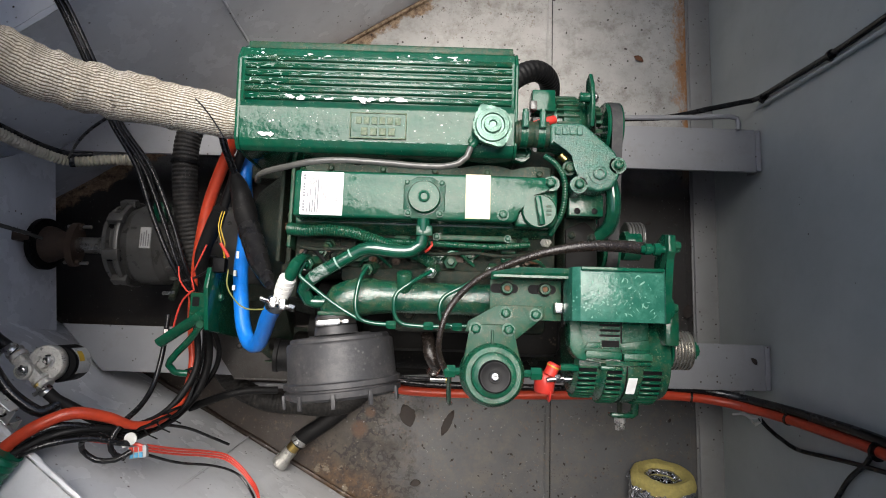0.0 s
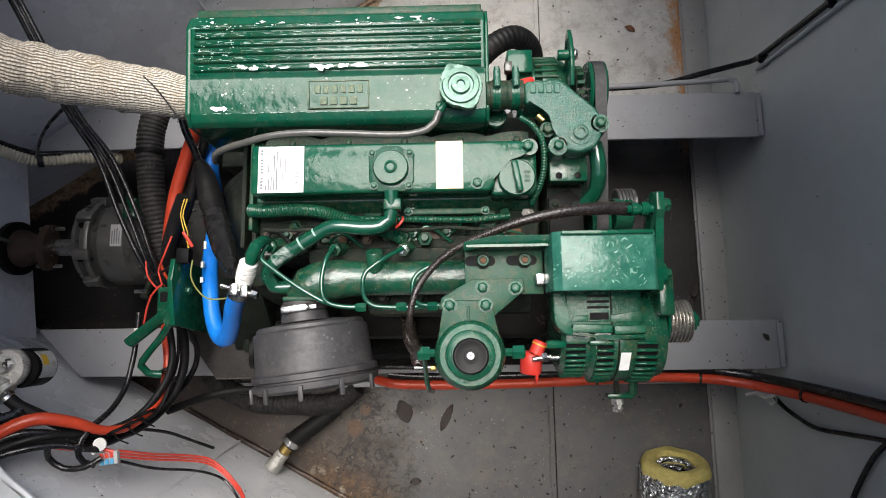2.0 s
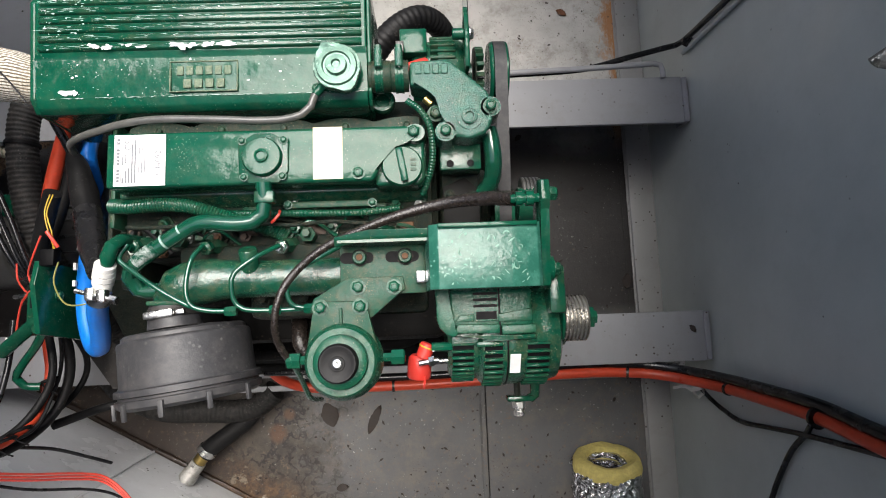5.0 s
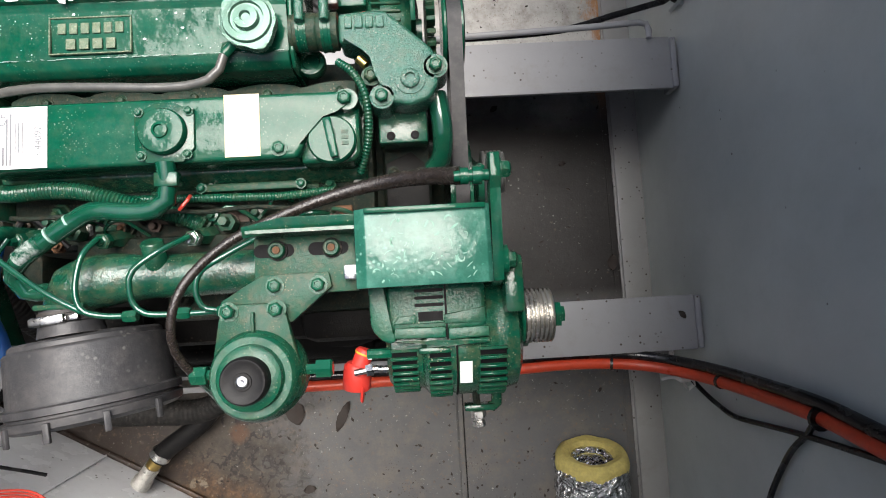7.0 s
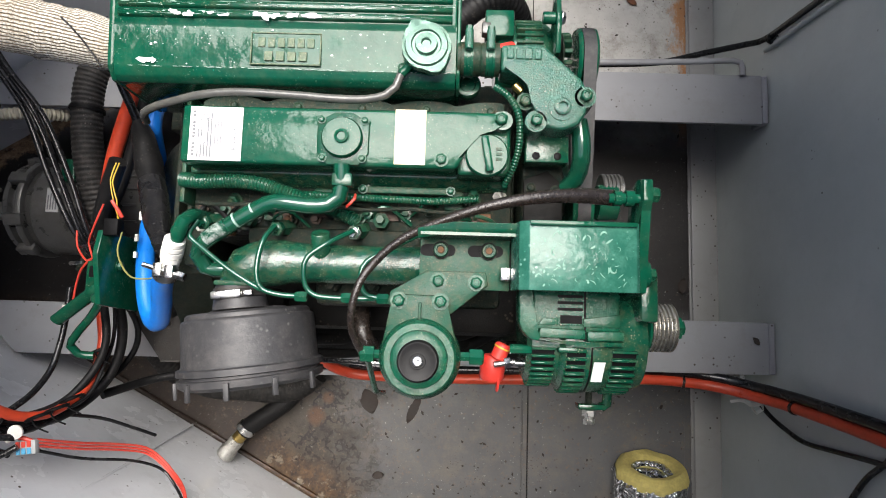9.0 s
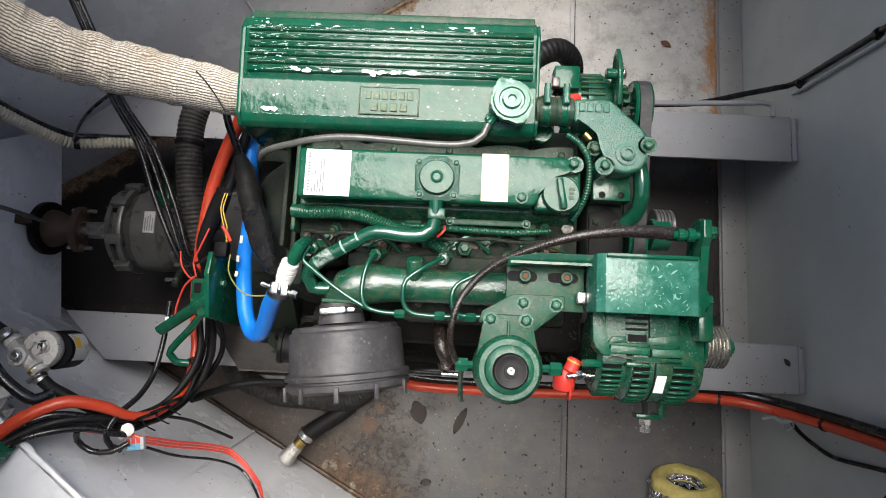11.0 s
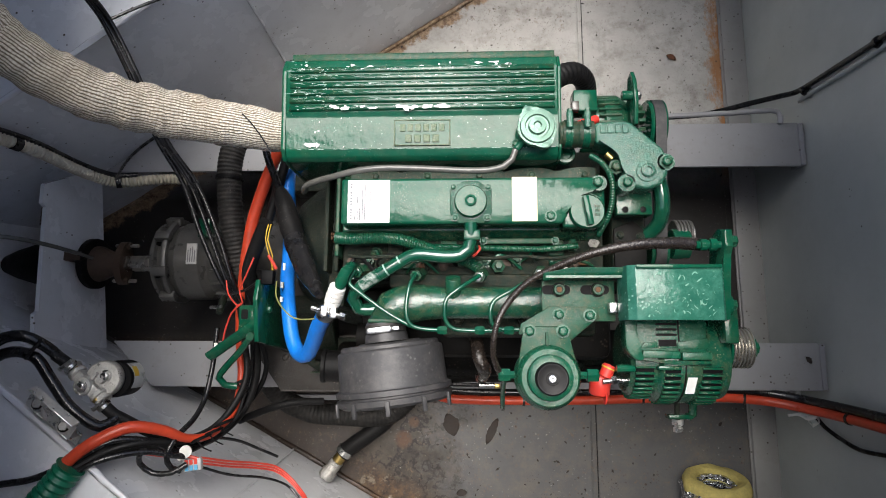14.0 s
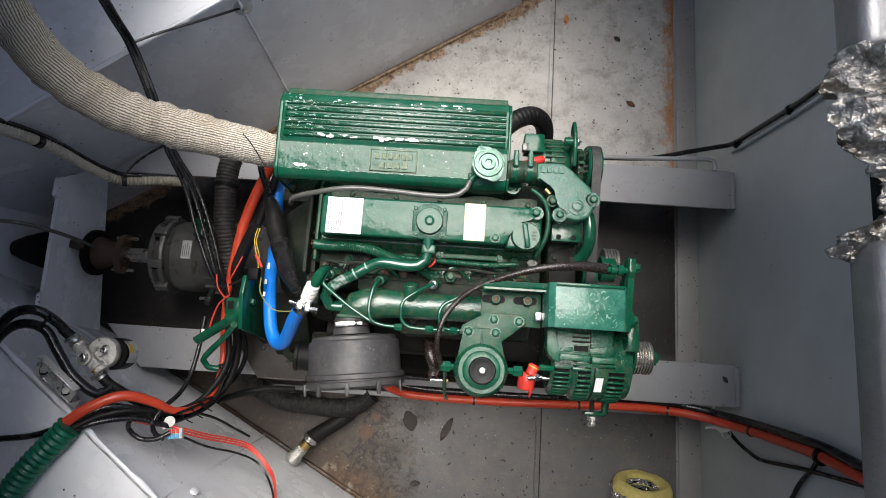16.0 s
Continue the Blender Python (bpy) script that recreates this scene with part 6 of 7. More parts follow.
part("hose", tube([(-0.50, 0.52, 0.56), (-0.525, 0.43, 0.56), (-0.525, 0.34, 0.555), (-0.515, 0.25, 0.54), (-0.50, 0.16, 0.50), (-0.47, 0.08, 0.42), (-0.44, 0.0, 0.30)], 0.0275, 18, ribs=(0.009, 0.0016)), DUSTRUB, ah)
part("cable_tie", tube([(-0.5265, 0.385, 0.558), (-0.5268, 0.379, 0.5578)], 0.0305, 18), CAPBLACK, ah)
rh = thing("red_hose", "orange-red cable hose, dirty, running from the engine to a conduit", "hose", (-0.51, 0.0, 0.49))
part("hose", tube([(-0.385, 0.44, 0.64, 0.0125), (-0.40, 0.415, 0.62, 0.0125), (-0.43, 0.365, 0.595, 0.013), (-0.462, 0.29, 0.57, 0.013), (-0.478, 0.22, 0.555, 0.0125), (-0.492, 0.15, 0.535, 0.0105), (-0.507, 0.08, 0.505, 0.009), (-0.51, 0.0, 0.485, 0.008), (-0.504, -0.06, 0.483, 0.008), (-0.506, -0.13, 0.51, 0.0075), (-0.526, -0.17, 0.568, 0.0075), (-0.556, -0.172, 0.613, 0.0085), (-0.585, -0.152, 0.652, 0.0105), (-0.63, -0.14, 0.69, 0.0115), (-0.68, -0.162, 0.714, 0.0115), (-0.72, -0.194, 0.722, 0.0115), (-0.75, -0.225, 0.72, 0.011)], 0.0125, 14), REDHOSE, rh)
hose("black_hose", [(-0.37, 0.42, 0.64), (-0.38, 0.38, 0.63), (-0.41, 0.31, 0.6), (-0.435, 0.24, 0.58), (-0.468, 0.17, 0.56), (-0.475, 0.08, 0.52), (-0.475, -0.02, 0.47), (-0.485, -0.09, 0.46), (-0.51, -0.15, 0.48), (-0.55, -0.19, 0.54), (-0.6, -0.185, 0.63), (-0.66, -0.18, 0.69), (-0.71, -0.21, 0.71), (-0.74, -0.235, 0.722)], 0.0095, BLACKRUB, "black battery cable bundled with the red hose", "cable")
hose("black_hose", [(-0.492, 0.1, 0.545), (-0.488, 0.03, 0.52), (-0.482, -0.05, 0.508), (-0.5, -0.11, 0.515), (-0.53, -0.16, 0.55), (-0.57, -0.178, 0.61), (-0.62, -0.172, 0.67), (-0.67, -0.185, 0.7), (-0.72, -0.215, 0.722)], 0.0072, BLACKRUB, "black cable strapped over the red hose", "cable")
hose("black_hose", [(-0.40, 0.26, 0.66), (-0.43, 0.215, 0.63), (-0.455, 0.16, 0.6), (-0.455, 0.12, 0.56), (-0.44, 0.08, 0.5)], 0.0145, BLACKRUB, "short black rubber hose beside the gearbox", "hose")
hose("black_cable", [(-0.92, -0.25, 0.712), (-0.85, -0.24, 0.716), (-0.785, -0.228, 0.722), (-0.72, -0.2, 0.72), (-0.66, -0.165, 0.7), (-0.61, -0.17, 0.66), (-0.57, -0.2, 0.6), (-0.545, -0.19, 0.54)], 0.0065, GLOSSBLACK, "thin black cable lying on the counter plate", "cable")
hose("black_cable", [(-0.735, -0.245, 0.725), (-0.69, -0.205, 0.715), (-0.64, -0.19, 0.69), (-0.6, -0.19, 0.66), (-0.572, -0.2, 0.64), (-0.555, -0.205, 0.62)], 0.006, GLOSSBLACK, "thin black cable leaving the green conduit", "cable")
hose("black_cable", [(-0.625, -0.195, 0.66), (-0.632, -0.215, 0.645), (-0.61, -0.235, 0.635), (-0.575, -0.235, 0.63), (-0.55, -0.22, 0.62)], 0.0055, GLOSSBLACK, "loop of thin black cable below the connector", "cable")
# black loom crossing the bearer
hose("black_loom", [(-0.545, 0.05, 0.53), (-0.549, -0.02, 0.53), (-0.552, -0.06, 0.535), (-0.554, -0.102, 0.55), (-0.559, -0.139, 0.585), (-0.57, -0.168, 0.632), (-0.58, -0.2, 0.645), (-0.577, -0.225, 0.63), (-0.565, -0.235, 0.615)], 0.0055, GLOSSBLACK, "black wiring loom hanging across the bearer", "cable")
hose("black_loom", [(-0.47, 0.06, 0.52), (-0.47, -0.03, 0.42), (-0.49, -0.1, 0.42), (-0.53, -0.16, 0.5), (-0.57, -0.185, 0.58)], 0.006, BLACKRUB, "black wiring loom under the red hose", "cable")
hose("grey_hose", [(-0.36, -0.13, 0.3), (-0.42, -0.13, 0.33), (-0.47, -0.14, 0.36), (-0.52, -0.16, 0.44)], 0.009, BLACKRUB, "black drain hose behind the air filter", "hose")

rnd = random.Random(9)
for k in range(1):
    ox, oz = rnd.uniform(-0.004, 0.016), rnd.uniform(-0.006, 0.008)
    base = [(-0.48, 0.12, 0.53), (-0.485, 0.05, 0.51), (-0.487, -0.03, 0.49), (-0.492, -0.095, 0.495), (-0.513, -0.155, 0.54), (-0.575, -0.175, 0.615), (-0.63, -0.17, 0.675), (-0.69, -0.19, 0.712)]
    pts = [(x + ox + rnd.uniform(-0.008, 0.008), y + rnd.uniform(-0.006, 0.006), z + oz + rnd.uniform(-0.005, 0.005)) for x, y, z in base]
    hose("black_wire", pts, rnd.uniform(0.0025, 0.0042), GLOSSBLACK if k % 3 else BLACKRUB, "thin black wire tangled round the red hose", "wire", n=8, group="tangled wires")
for k, (x, y, z) in enumerate(((-0.502, -0.07, 0.49), (-0.512, -0.152, 0.548), (-0.522, -0.166, 0.572), (-0.535, -0.175, 0.596))):
    ring = [(x + 0.02 * math.cos(a) * 0.9, y + 0.008 * math.cos(a), z + 0.017 * math.sin(a)) for a in np.linspace(0, 2 * math.pi, 14)]
    tie = part("cable_tie", tube(ring, 0.0032, 6, step=0.006), CAPBLACK, rh, "black cable tie")
    part("tie_tail", tube([(x, y, z + 0.017), (x + 0.012, y - 0.012, z + 0.022), (x + 0.03, y - 0.022, z + 0.016)], 0.0014, 6, step=0.006), CAPBLACK, tie)

# cables dropping down the swim side
BUN = [(-0.72, 0.70, 0.87), (-0.725, 0.685, 0.8), (-0.715, 0.655, 0.745), (-0.672, 0.55, 0.7), (-0.64, 0.445, 0.645), (-0.595, 0.36, 0.6), (-0.555, 0.25, 0.575), (-0.52, 0.15, 0.55), (-0.495, 0.09, 0.5), (-0.48, 0.04, 0.42)]
for i, (dx, dy, r) in enumerate(((-0.009, 0.0, 0.0055), (0.0, 0.006, 0.005), (0.009, -0.004, 0.005), (0.002, -0.008, 0.004))):
    s = [1, 1, 1, 1, 1.2, 1.8, 2.2, 1.5, 1, 1]
    hose("black_cable", [(x + dx * k, y + dy, z + 0.004 * (i % 2)) for (x, y, z), k in zip(BUN, s)], r, GLOSSBLACK, "glossy black cable hanging down the hull side", "cable", group="cables down the hull side", n=10)
hose("black_cable", [(-0.715, 0.655, 0.752), (-0.66, 0.7, 0.73), (-0.58, 0.765, 0.69), (-0.515, 0.825, 0.65)], 0.003, GLOSSBLACK, "thin black wire along the swim plate", "cable", n=8)
st = thing("wire_stud", "silver stud and clear blob holding a wire on the swim plate", "stud", (-0.513, 0.828, 0.64))
part("stud_base", lathe((-0.513, 0.836, 0.642), (0.58, -0.8, 0.1), [(0, 0), (0.026, 0), (0.023, 0.008), (0.012, 0.012), (0, 0.012)], 20), CLIPGREY, st)
part("stud_head", lathe((-0.509, 0.829, 0.643), (0.58, -0.8, 0.1), [(0, 0), (0.008, 0), (0.007, 0.008), (0, 0.01)], 12), STEEL, st)
hose("cable_strap", [(-0.645, 0.45, 0.655), (-0.73, 0.445, 0.58), (-0.815, 0.441, 0.49), (-0.91, 0.437, 0.372)], 0.0035, GLOSSBLACK, "black cable tie strap between cables and conduit", "cable tie", n=8)
cd = thing("cream_conduit", "dirty cream corrugated plastic conduit along the hull", "conduit", (-0.95, 0.44, 0.4))
CDP = [(-1.03, 0.44, 0.76), (-1.015, 0.45, 0.68), (-1.0, 0.455, 0.61), (-0.985, 0.453, 0.545), (-0.972, 0.445, 0.45), (-0.955, 0.44, 0.385), (-0.925, 0.437, 0.345), (-0.88, 0.444, 0.325), (-0.845, 0.452, 0.31), (-0.81, 0.462, 0.28), (-0.78, 0.472, 0.24)]
part("conduit", tube(CDP, 0.0152, 16, ribs=(0.0092, 0.0036)), DUCT, cd)
for p, q in ((CDP[2], CDP[3]), (CDP[6], CDP[7])):
    part("cable_tie", tube([p, tuple(np.array(p) * 0.75 + np.array(q) * 0.25)], 0.0162, 16), GLOSSBLACK, cd)
hose("black_cable", [(x + 0.004, y + 0.016, z + 0.006) for x, y, z in CDP[:8]], 0.007, GLOSSBLACK, "black cable behind the cream conduit", "cable")
hose("clear_grease_tube", [(-1.24, 0.24, 0.6), (-1.15, 0.245, 0.62), (-1.075, 0.247, 0.6), (-1.02, 0.249, 0.56), (-0.985, 0.244, 0.5), (-0.965, 0.236, 0.42), (-0.958, 0.23, 0.365)], 0.005, CLEARGREY, "thin milky tube to the shaft gland", "tube", n=10)

# black sleeve, wires and connector by the bell housing
sl = thing("black_wiring_sleeve", "black heat-shrink wiring sleeve tapering to a plug", "wiring sleeve", (-0.3, 0.2, 0.7))
part("sleeve", tube([(-0.388, 0.342, 0.635, 0.008), (-0.384, 0.329, 0.63, 0.015), (-0.37, 0.297, 0.635, 0.0205), (-0.358, 0.262, 0.64, 0.023), (-0.342, 0.226, 0.655, 0.021), (-0.336, 0.216, 0.66, 0.02)], 0.02, 24, wobble=0.1), BLACKRUB, sl)
part("sleeve_end", tube([(-0.342, 0.224, 0.656, 0.022), (-0.322, 0.191, 0.68, 0.022), (-0.298, 0.153, 0.715, 0.02), (-0.271, 0.122, 0.755, 0.0135), (-0.254, 0.103, 0.785, 0.0085)], 0.02, 24, wobble=0.05), GLOSSBLACK, sl, "glossy tapered heat-shrink end")
part("lead", tube([(-0.387, 0.338, 0.635), (-0.392, 0.36, 0.65), (-0.4, 0.39, 0.67), (-0.405, 0.43, 0.69)], 0.0075, 12), GLOSSBLACK, sl)
cn = thing("plug_connector", "black plastic plug with coloured wires", "connector", (-0.375, 0.14, 0.68))
part("plug_body", box(-0.392, -0.368, 0.13, 0.158, 0.68, 0.70, bev=0.003), CAPBLACK, cn)
part("yellow_wire", tube([(-0.385, 0.25, 0.69), (-0.386, 0.22, 0.7), (-0.375, 0.185, 0.705), (-0.37, 0.158, 0.695)], 0.0011, 8), YELLOWWIRE, cn)
part("yellow_wire", tube([(-0.38, 0.25, 0.69), (-0.38, 0.215, 0.704), (-0.368, 0.185, 0.708), (-0.372, 0.158, 0.695)], 0.0011, 8), YELLOWWIRE, cn)
part("red_wire", tube([(-0.376, 0.185, 0.708), (-0.366, 0.17, 0.706), (-0.362, 0.16, 0.7)], 0.003, 8), REDWIRE, cn)
part("olive_wire", tube([(-0.36, 0.135, 0.70), (-0.352, 0.105, 0.722), (-0.33, 0.08, 0.745), (-0.3, 0.062, 0.77), (-0.265, 0.06, 0.79), (-0.235, 0.064, 0.81)], 0.0013, 8), OLIVEWIRE, cn)
hose("red_wire", [(-0.51, 0.15, 0.58), (-0.5, 0.12, 0.59), (-0.475, 0.095, 0.6), (-0.462, 0.1, 0.605), (-0.468, 0.125, 0.61), (-0.45, 0.15, 0.63), (-0.43, 0.19, 0.64)], 0.0017, REDWIRE, "thin red wire looped near the gearbox", "wire", n=8)
hose("red_wire", [(-0.465, 0.098, 0.605), (-0.49, 0.08, 0.59), (-0.51, 0.045, 0.57), (-0.518, 0.02, 0.56)], 0.002, REDWIRE, "red wire to a small spade terminal", "wire", n=8)
tm = thing("spade_terminal", "black spade terminal with a white tip", "terminal", (-0.525, 0.01, 0.55))
part("terminal_body", box(-0.538, -0.512, 0.005, 0.018, 0.548, 0.558, bev=0.002), CAPBLACK, tm)
part("terminal_tip", box(-0.5375, -0.53, 0.006, 0.017, 0.5582, 0.5595), WHITEPLA, tm)
hose("black_wire", [(-0.5, 0.12, 0.585), (-0.46, 0.125, 0.61), (-0.42, 0.14, 0.64), (-0.385, 0.15, 0.69)], 0.0028, GLOSSBLACK, "thin black wire to the plug", "wire", n=8)
sd = thing("sender_terminal", "small steel sender terminal beside the gearbox", "sender", (-0.575, 0.1, 0.45))
part("sender_stud", rod((-0.595, 0.098, 0.462), (-0.565, 0.1, 0.468), 0.004, 8), STEEL, sd)
part("sender_body", rod((-0.572, 0.125, 0.44), (-0.57, 0.085, 0.47), 0.008, 10), GRIMYSHADEGREEN, sd)

# blue calorifier hose with its white fitting
bh = thing("blue_hot_water_hose", "bright blue rubber hose bent in a U with a white fitting", "hose", (-0.3, 0.05, 0.7))
part("hose", tube([(-0.382, 0.385, 0.585), (-0.378, 0.34, 0.6), (-0.3825, 0.276, 0.56), (-0.377, 0.204, 0.575), (-0.371, 0.147, 0.6), (-0.355, 0.08, 0.63), (-0.344, 0.03, 0.638), (-0.326, -0.002, 0.65), (-0.302, -0.004, 0.675), (-0.28, 0.02, 0.715), (-0.26, 0.046, 0.76), (-0.24, 0.066, 0.797)], 0.0148, 18), BLUEHOSE, bh)
for y0, y1 in ((0.165, 0.18), (0.128, 0.14), (0.1, 0.11)):
    part("printed_bar", box(-0.3705, -0.3655, y0, y1, 0.6325 if y0 > 0.15 else 0.638, 0.6345 if y0 > 0.15 else 0.6435), WHITEPLA, bh)
writing("HOT", 0.0155, (-0.372, 0.326, 0.6143), 92, WHITEPLA, bh, "printed_word", extrude=0.0012)
ax = Vector((0.019, 0.036, 0.028))
part("white_fitting", lathe((-0.226, 0.08, 0.812), ax, [(0, 0), (0.0125, 0), (0.0125, 0.009), (0.0105, 0.0092), (0.0105, 0.0105), (0.0142, 0.0108), (0.0142, 0.018), (0.0125, 0.0182), (0.0125, 0.0198), (0.0148, 0.02), (0.0148, 0.0275), (0.0125, 0.0277), (0.0125, 0.0293), (0.0145, 0.0295), (0.0145, 0.036), (0.0115, 0.0362), (0.0115, 0.0378), (0.014, 0.038), (0.014, 0.044), (0.0105, 0.046), (0, 0.046)], 28), WHITEPLA, bh, "white ribbed plastic fitting")
for h, r in ((0.0099, 0.0115), (0.0190, 0.0132), (0.0285, 0.0132), (0.037, 0.0122)):
    part("seal_ring", lathe(Vector((-0.226, 0.08, 0.812)) + ax.normalized() * h, ax, [(0.009, -0.0005), (r, -0.0005), (r, 0.0005), (0.009, 0.0005)], 24), CAPBLACK, bh)
cp = part("hose_clamp", lathe((-0.24, 0.064, 0.794), ax, [(0.0152, 0), (0.0165, 0), (0.0165, 0.014), (0.0152, 0.014)], 24), STEEL, bh, "bright steel hose clamp")
part("clamp_lug", box(-0.24, -0.228, 0.063, 0.081, 0.818, 0.832, bev=0.002), STEEL, cp)
part("clamp_lug", box(-0.224, -0.212, 0.06, 0.078, 0.818, 0.832, bev=0.002), STEEL, cp)
part("clamp_screw", rod((-0.256, 0.078, 0.826), (-0.202, 0.063, 0.826), 0.0035, 8), STEEL, cp)
part("clamp_screw_head", rod((-0.208, 0.0647, 0.826), (-0.197, 0.0615, 0.826), 0.0065, 6), STEEL, cp)
part("green_elbow", tube([(-0.206, 0.112, 0.838, 0.0085), (-0.201, 0.122, 0.845, 0.011), (-0.194, 0.136, 0.85, 0.0095), (-0.19, 0.146, 0.835, 0.009), (-0.19, 0.15, 0.775, 0.011)], 0.012, 12), GREENCLEAN, bh)

# green control bracket at the back of the engine
gk = thing("control_bracket", "green painted steel control bracket with lever arms", "bracket", (-0.44, 0.05, 0.5))
part("plate", prism([(0.0, 0.48), (0.135, 0.55), (0.14, 0.69), (0.1, 0.7), (0.02, 0.68)], "x", -0.405, -0.396, bev=0.0015), GREENCLEAN, gk)
part("slotted_block", box(-0.465, -0.406, 0.035, 0.095, 0.6, 0.615, bev=0.003), GREEN, gk)
for x in (-0.452, -0.424):
    part("slot", prism(rounded(x, 0.076, 0.014, 0.02, 0.003), "z", 0.6152, 0.6158), CAPBLACK, gk)
bolt(gk, (-0.395, 0.085, 0.64), (1, 0, 0), r=0.007)
part("lever_arm", tube([(-0.42, 0.058, 0.622), (-0.47, 0.03, 0.6), (-0.545, -0.012, 0.56)], 0.012, 10, flat=0.6), GREENCLEAN, gk)
part("hook_arm", tube([(-0.44, 0.035, 0.6), (-0.475, 0.0, 0.57), (-0.515, -0.035, 0.545), (-0.535, -0.058, 0.53), (-0.525, -0.074, 0.52), (-0.5, -0.077, 0.512)], 0.0075, 10), GREENCLEAN, gk)
part("pivot", rod((-0.43, 0.03, 0.57), (-0.43, 0.03, 0.64), 0.009, 12), GREEN, gk)

# fuel filter assembly on the swim
ff = thing("fuel_filter", "cast alloy fuel filter head over a black canister", "fuel filter", (-0.70, -0.06, 0.55))
part("canister", lathe((-0.7, -0.054, 0.592), (0.12, 0, 1), [(0, 0), (0.032, 0.0), (0.036, 0.006), (0.036, 0.06), (0.034, 0.065), (0, 0.065)], 36), CAPBLACK, ff, "black canister with a yellow label")
for a0, a1, z0, z1, mt in ((-30, 55, 0.604, 0.648, CLIPGREY), (8, 40, 0.626, 0.642, YELLOWWIRE)):
    bm = bmesh.new()
    rr = 0.0374 if mt is CLIPGREY else 0.0378
    cols = [(bm.verts.new((-0.695 + rr * math.cos(radians(a)), -0.054 + rr * math.sin(radians(a)), z0)), bm.verts.new((-0.695 + rr * math.cos(radians(a)), -0.054 + rr * math.sin(radians(a)), z1))) for a in np.linspace(a0, a1, 14)]
    for p, q in zip(cols, cols[1:]):
        bm.faces.new((p[0], q[0], q[1], p[1]))
    part("canister_label" if mt is CLIPGREY else "label_band", bm, mt, ff)
part("head_disc", lathe((-0.703, -0.052, 0.657), (0.05, 0, 1), [(0, 0), (0.033, 0), (0.035, 0.004), (0.035, 0.016), (0.032, 0.02), (0.01, 0.023), (0.008, 0.03), (0, 0.03)], 40), ALLOY, ff)
place = Matrix.Translation((-0.728, -0.062, 0.664)) @ Matrix.Rotation(radians(-42), 4, "Z")
bm = box(-0.034, 0.034, -0.012, 0.012, 0, 0.027, bev=0.005)
add_lathe(bm, (0, -0.004, 0.0), (0, 0, 1), [(0, 0), (0.0185, 0), (0.0185, 0.026), (0.0165, 0.031), (0.012, 0.032), (0.0115, 0.029), (0, 0.029)], 28)
add_box(bm, -0.004, 0.004, 0.01, 0.03, 0.004, 0.024, bev=0.003)
bm.transform(place)
part("inlet_block", bm, ALLOY, ff)
for sg in (-1, 1):
    bm = lathe((sg * 0.027, 0, 0.0145), (sg, 0, 0), [(0, 0), (0.0165, 0), (0.0175, 0.002), (0.0175, 0.008), (0.0135, 0.009), (0.0135, 0.014), (0.017, 0.015), (0.017, 0.02), (0.0155, 0.0215), (0, 0.0215)], 10)
    bm.transform(place)
    part("port_collar", bm, ALLOY, ff)
bolt(ff, (-0.731, -0.065, 0.693), r=0.0095, h=0.007, material=STEEL)
bolt(ff, (-0.695, -0.047, 0.678), r=0.009, h=0.008, material=STEEL)
for p, q in (((-0.755, -0.032, 0.685), (-0.775, -0.012, 0.7)), ((-0.70, -0.095, 0.683), (-0.682, -0.115, 0.672))):
    v, w = Vector(p), Vector(q)
    e = (w - v).normalized()
    clip = part("hose_clip", lathe(v + e * 0.004, e, [(0.0115, 0), (0.0132, 0), (0.0132, 0.011), (0.0115, 0.011), (0.0115, 0)], 24), STEEL, ff)
    part("clip_screw", rod(v + e * 0.0095 + Vector((-0.012, -0.008, 0.012)), v + e * 0.0095 + Vector((0.011, 0.009, 0.012)), 0.0045, 8), STEEL, clip)
    part("hose_end", rod(v + e * 0.002, w + e * 0.012, 0.0112, 16), BLACKRUB, ff)
    part("brass_tail", rod(p, tuple(np.array(p) * 1.35 - np.array(q) * 0.35), 0.008, 12), BRASS, ff)
hose("black_fuel_hose", [(-0.77, -0.018, 0.695), (-0.79, 0.01, 0.72), (-0.82, 0.03, 0.745), (-0.865, 0.018, 0.75), (-0.9, -0.03, 0.742), (-0.925, -0.1, 0.73), (-0.945, -0.2, 0.725), (-0.97, -0.32, 0.722)], 0.0105, GLOSSBLACK, "black rubber fuel hose looping from the filter", "hose", n=14)
hose("black_fuel_hose", [(-0.672, -0.125, 0.667), (-0.69, -0.14, 0.69), (-0.735, -0.105, 0.71), (-0.775, -0.055, 0.715), (-0.805, -0.01, 0.725), (-0.845, 0.0, 0.735), (-0.885, -0.02, 0.735), (-0.915, -0.07, 0.73), (-0.935, -0.17, 0.725), (-0.955, -0.3, 0.722)], 0.0105, GLOSSBLACK, "black rubber fuel hose looping under the filter", "hose", n=14)
hose("black_fuel_hose", [(-0.68, -0.117, 0.672), (-0.655, -0.135, 0.655), (-0.62, -0.16, 0.63), (-0.59, -0.175, 0.6)], 0.0105, BLACKRUB, "black rubber hose from the filter outlet", "hose", n=14)
fc = thing("hose_tie", "black cable tie round the fuel hoses", "cable tie", (-0.79, 0.0, 0.72))
part("tie_band", tube([(-0.79, 0.022, 0.735), (-0.8, 0.0, 0.745), (-0.815, -0.012, 0.735)], 0.004, 6), GLOSSBLACK, fc)
gb2 = thing("galvanised_bracket", "small rusty galvanised bracket on the swim plate", "bracket", (-0.76, -0.12, 0.66))
bm = box(-0.055, 0.055, -0.016, 0.02, 0, 0.003, bev=0.001, seg=1)
add_box(bm, -0.055, -0.012, -0.0195, -0.0165, -0.03, 0.0025, bev=0.0008, seg=1)
add_box(bm, 0.012, 0.055, -0.0195, -0.0165, -0.03, 0.0025, bev=0.0008, seg=1)
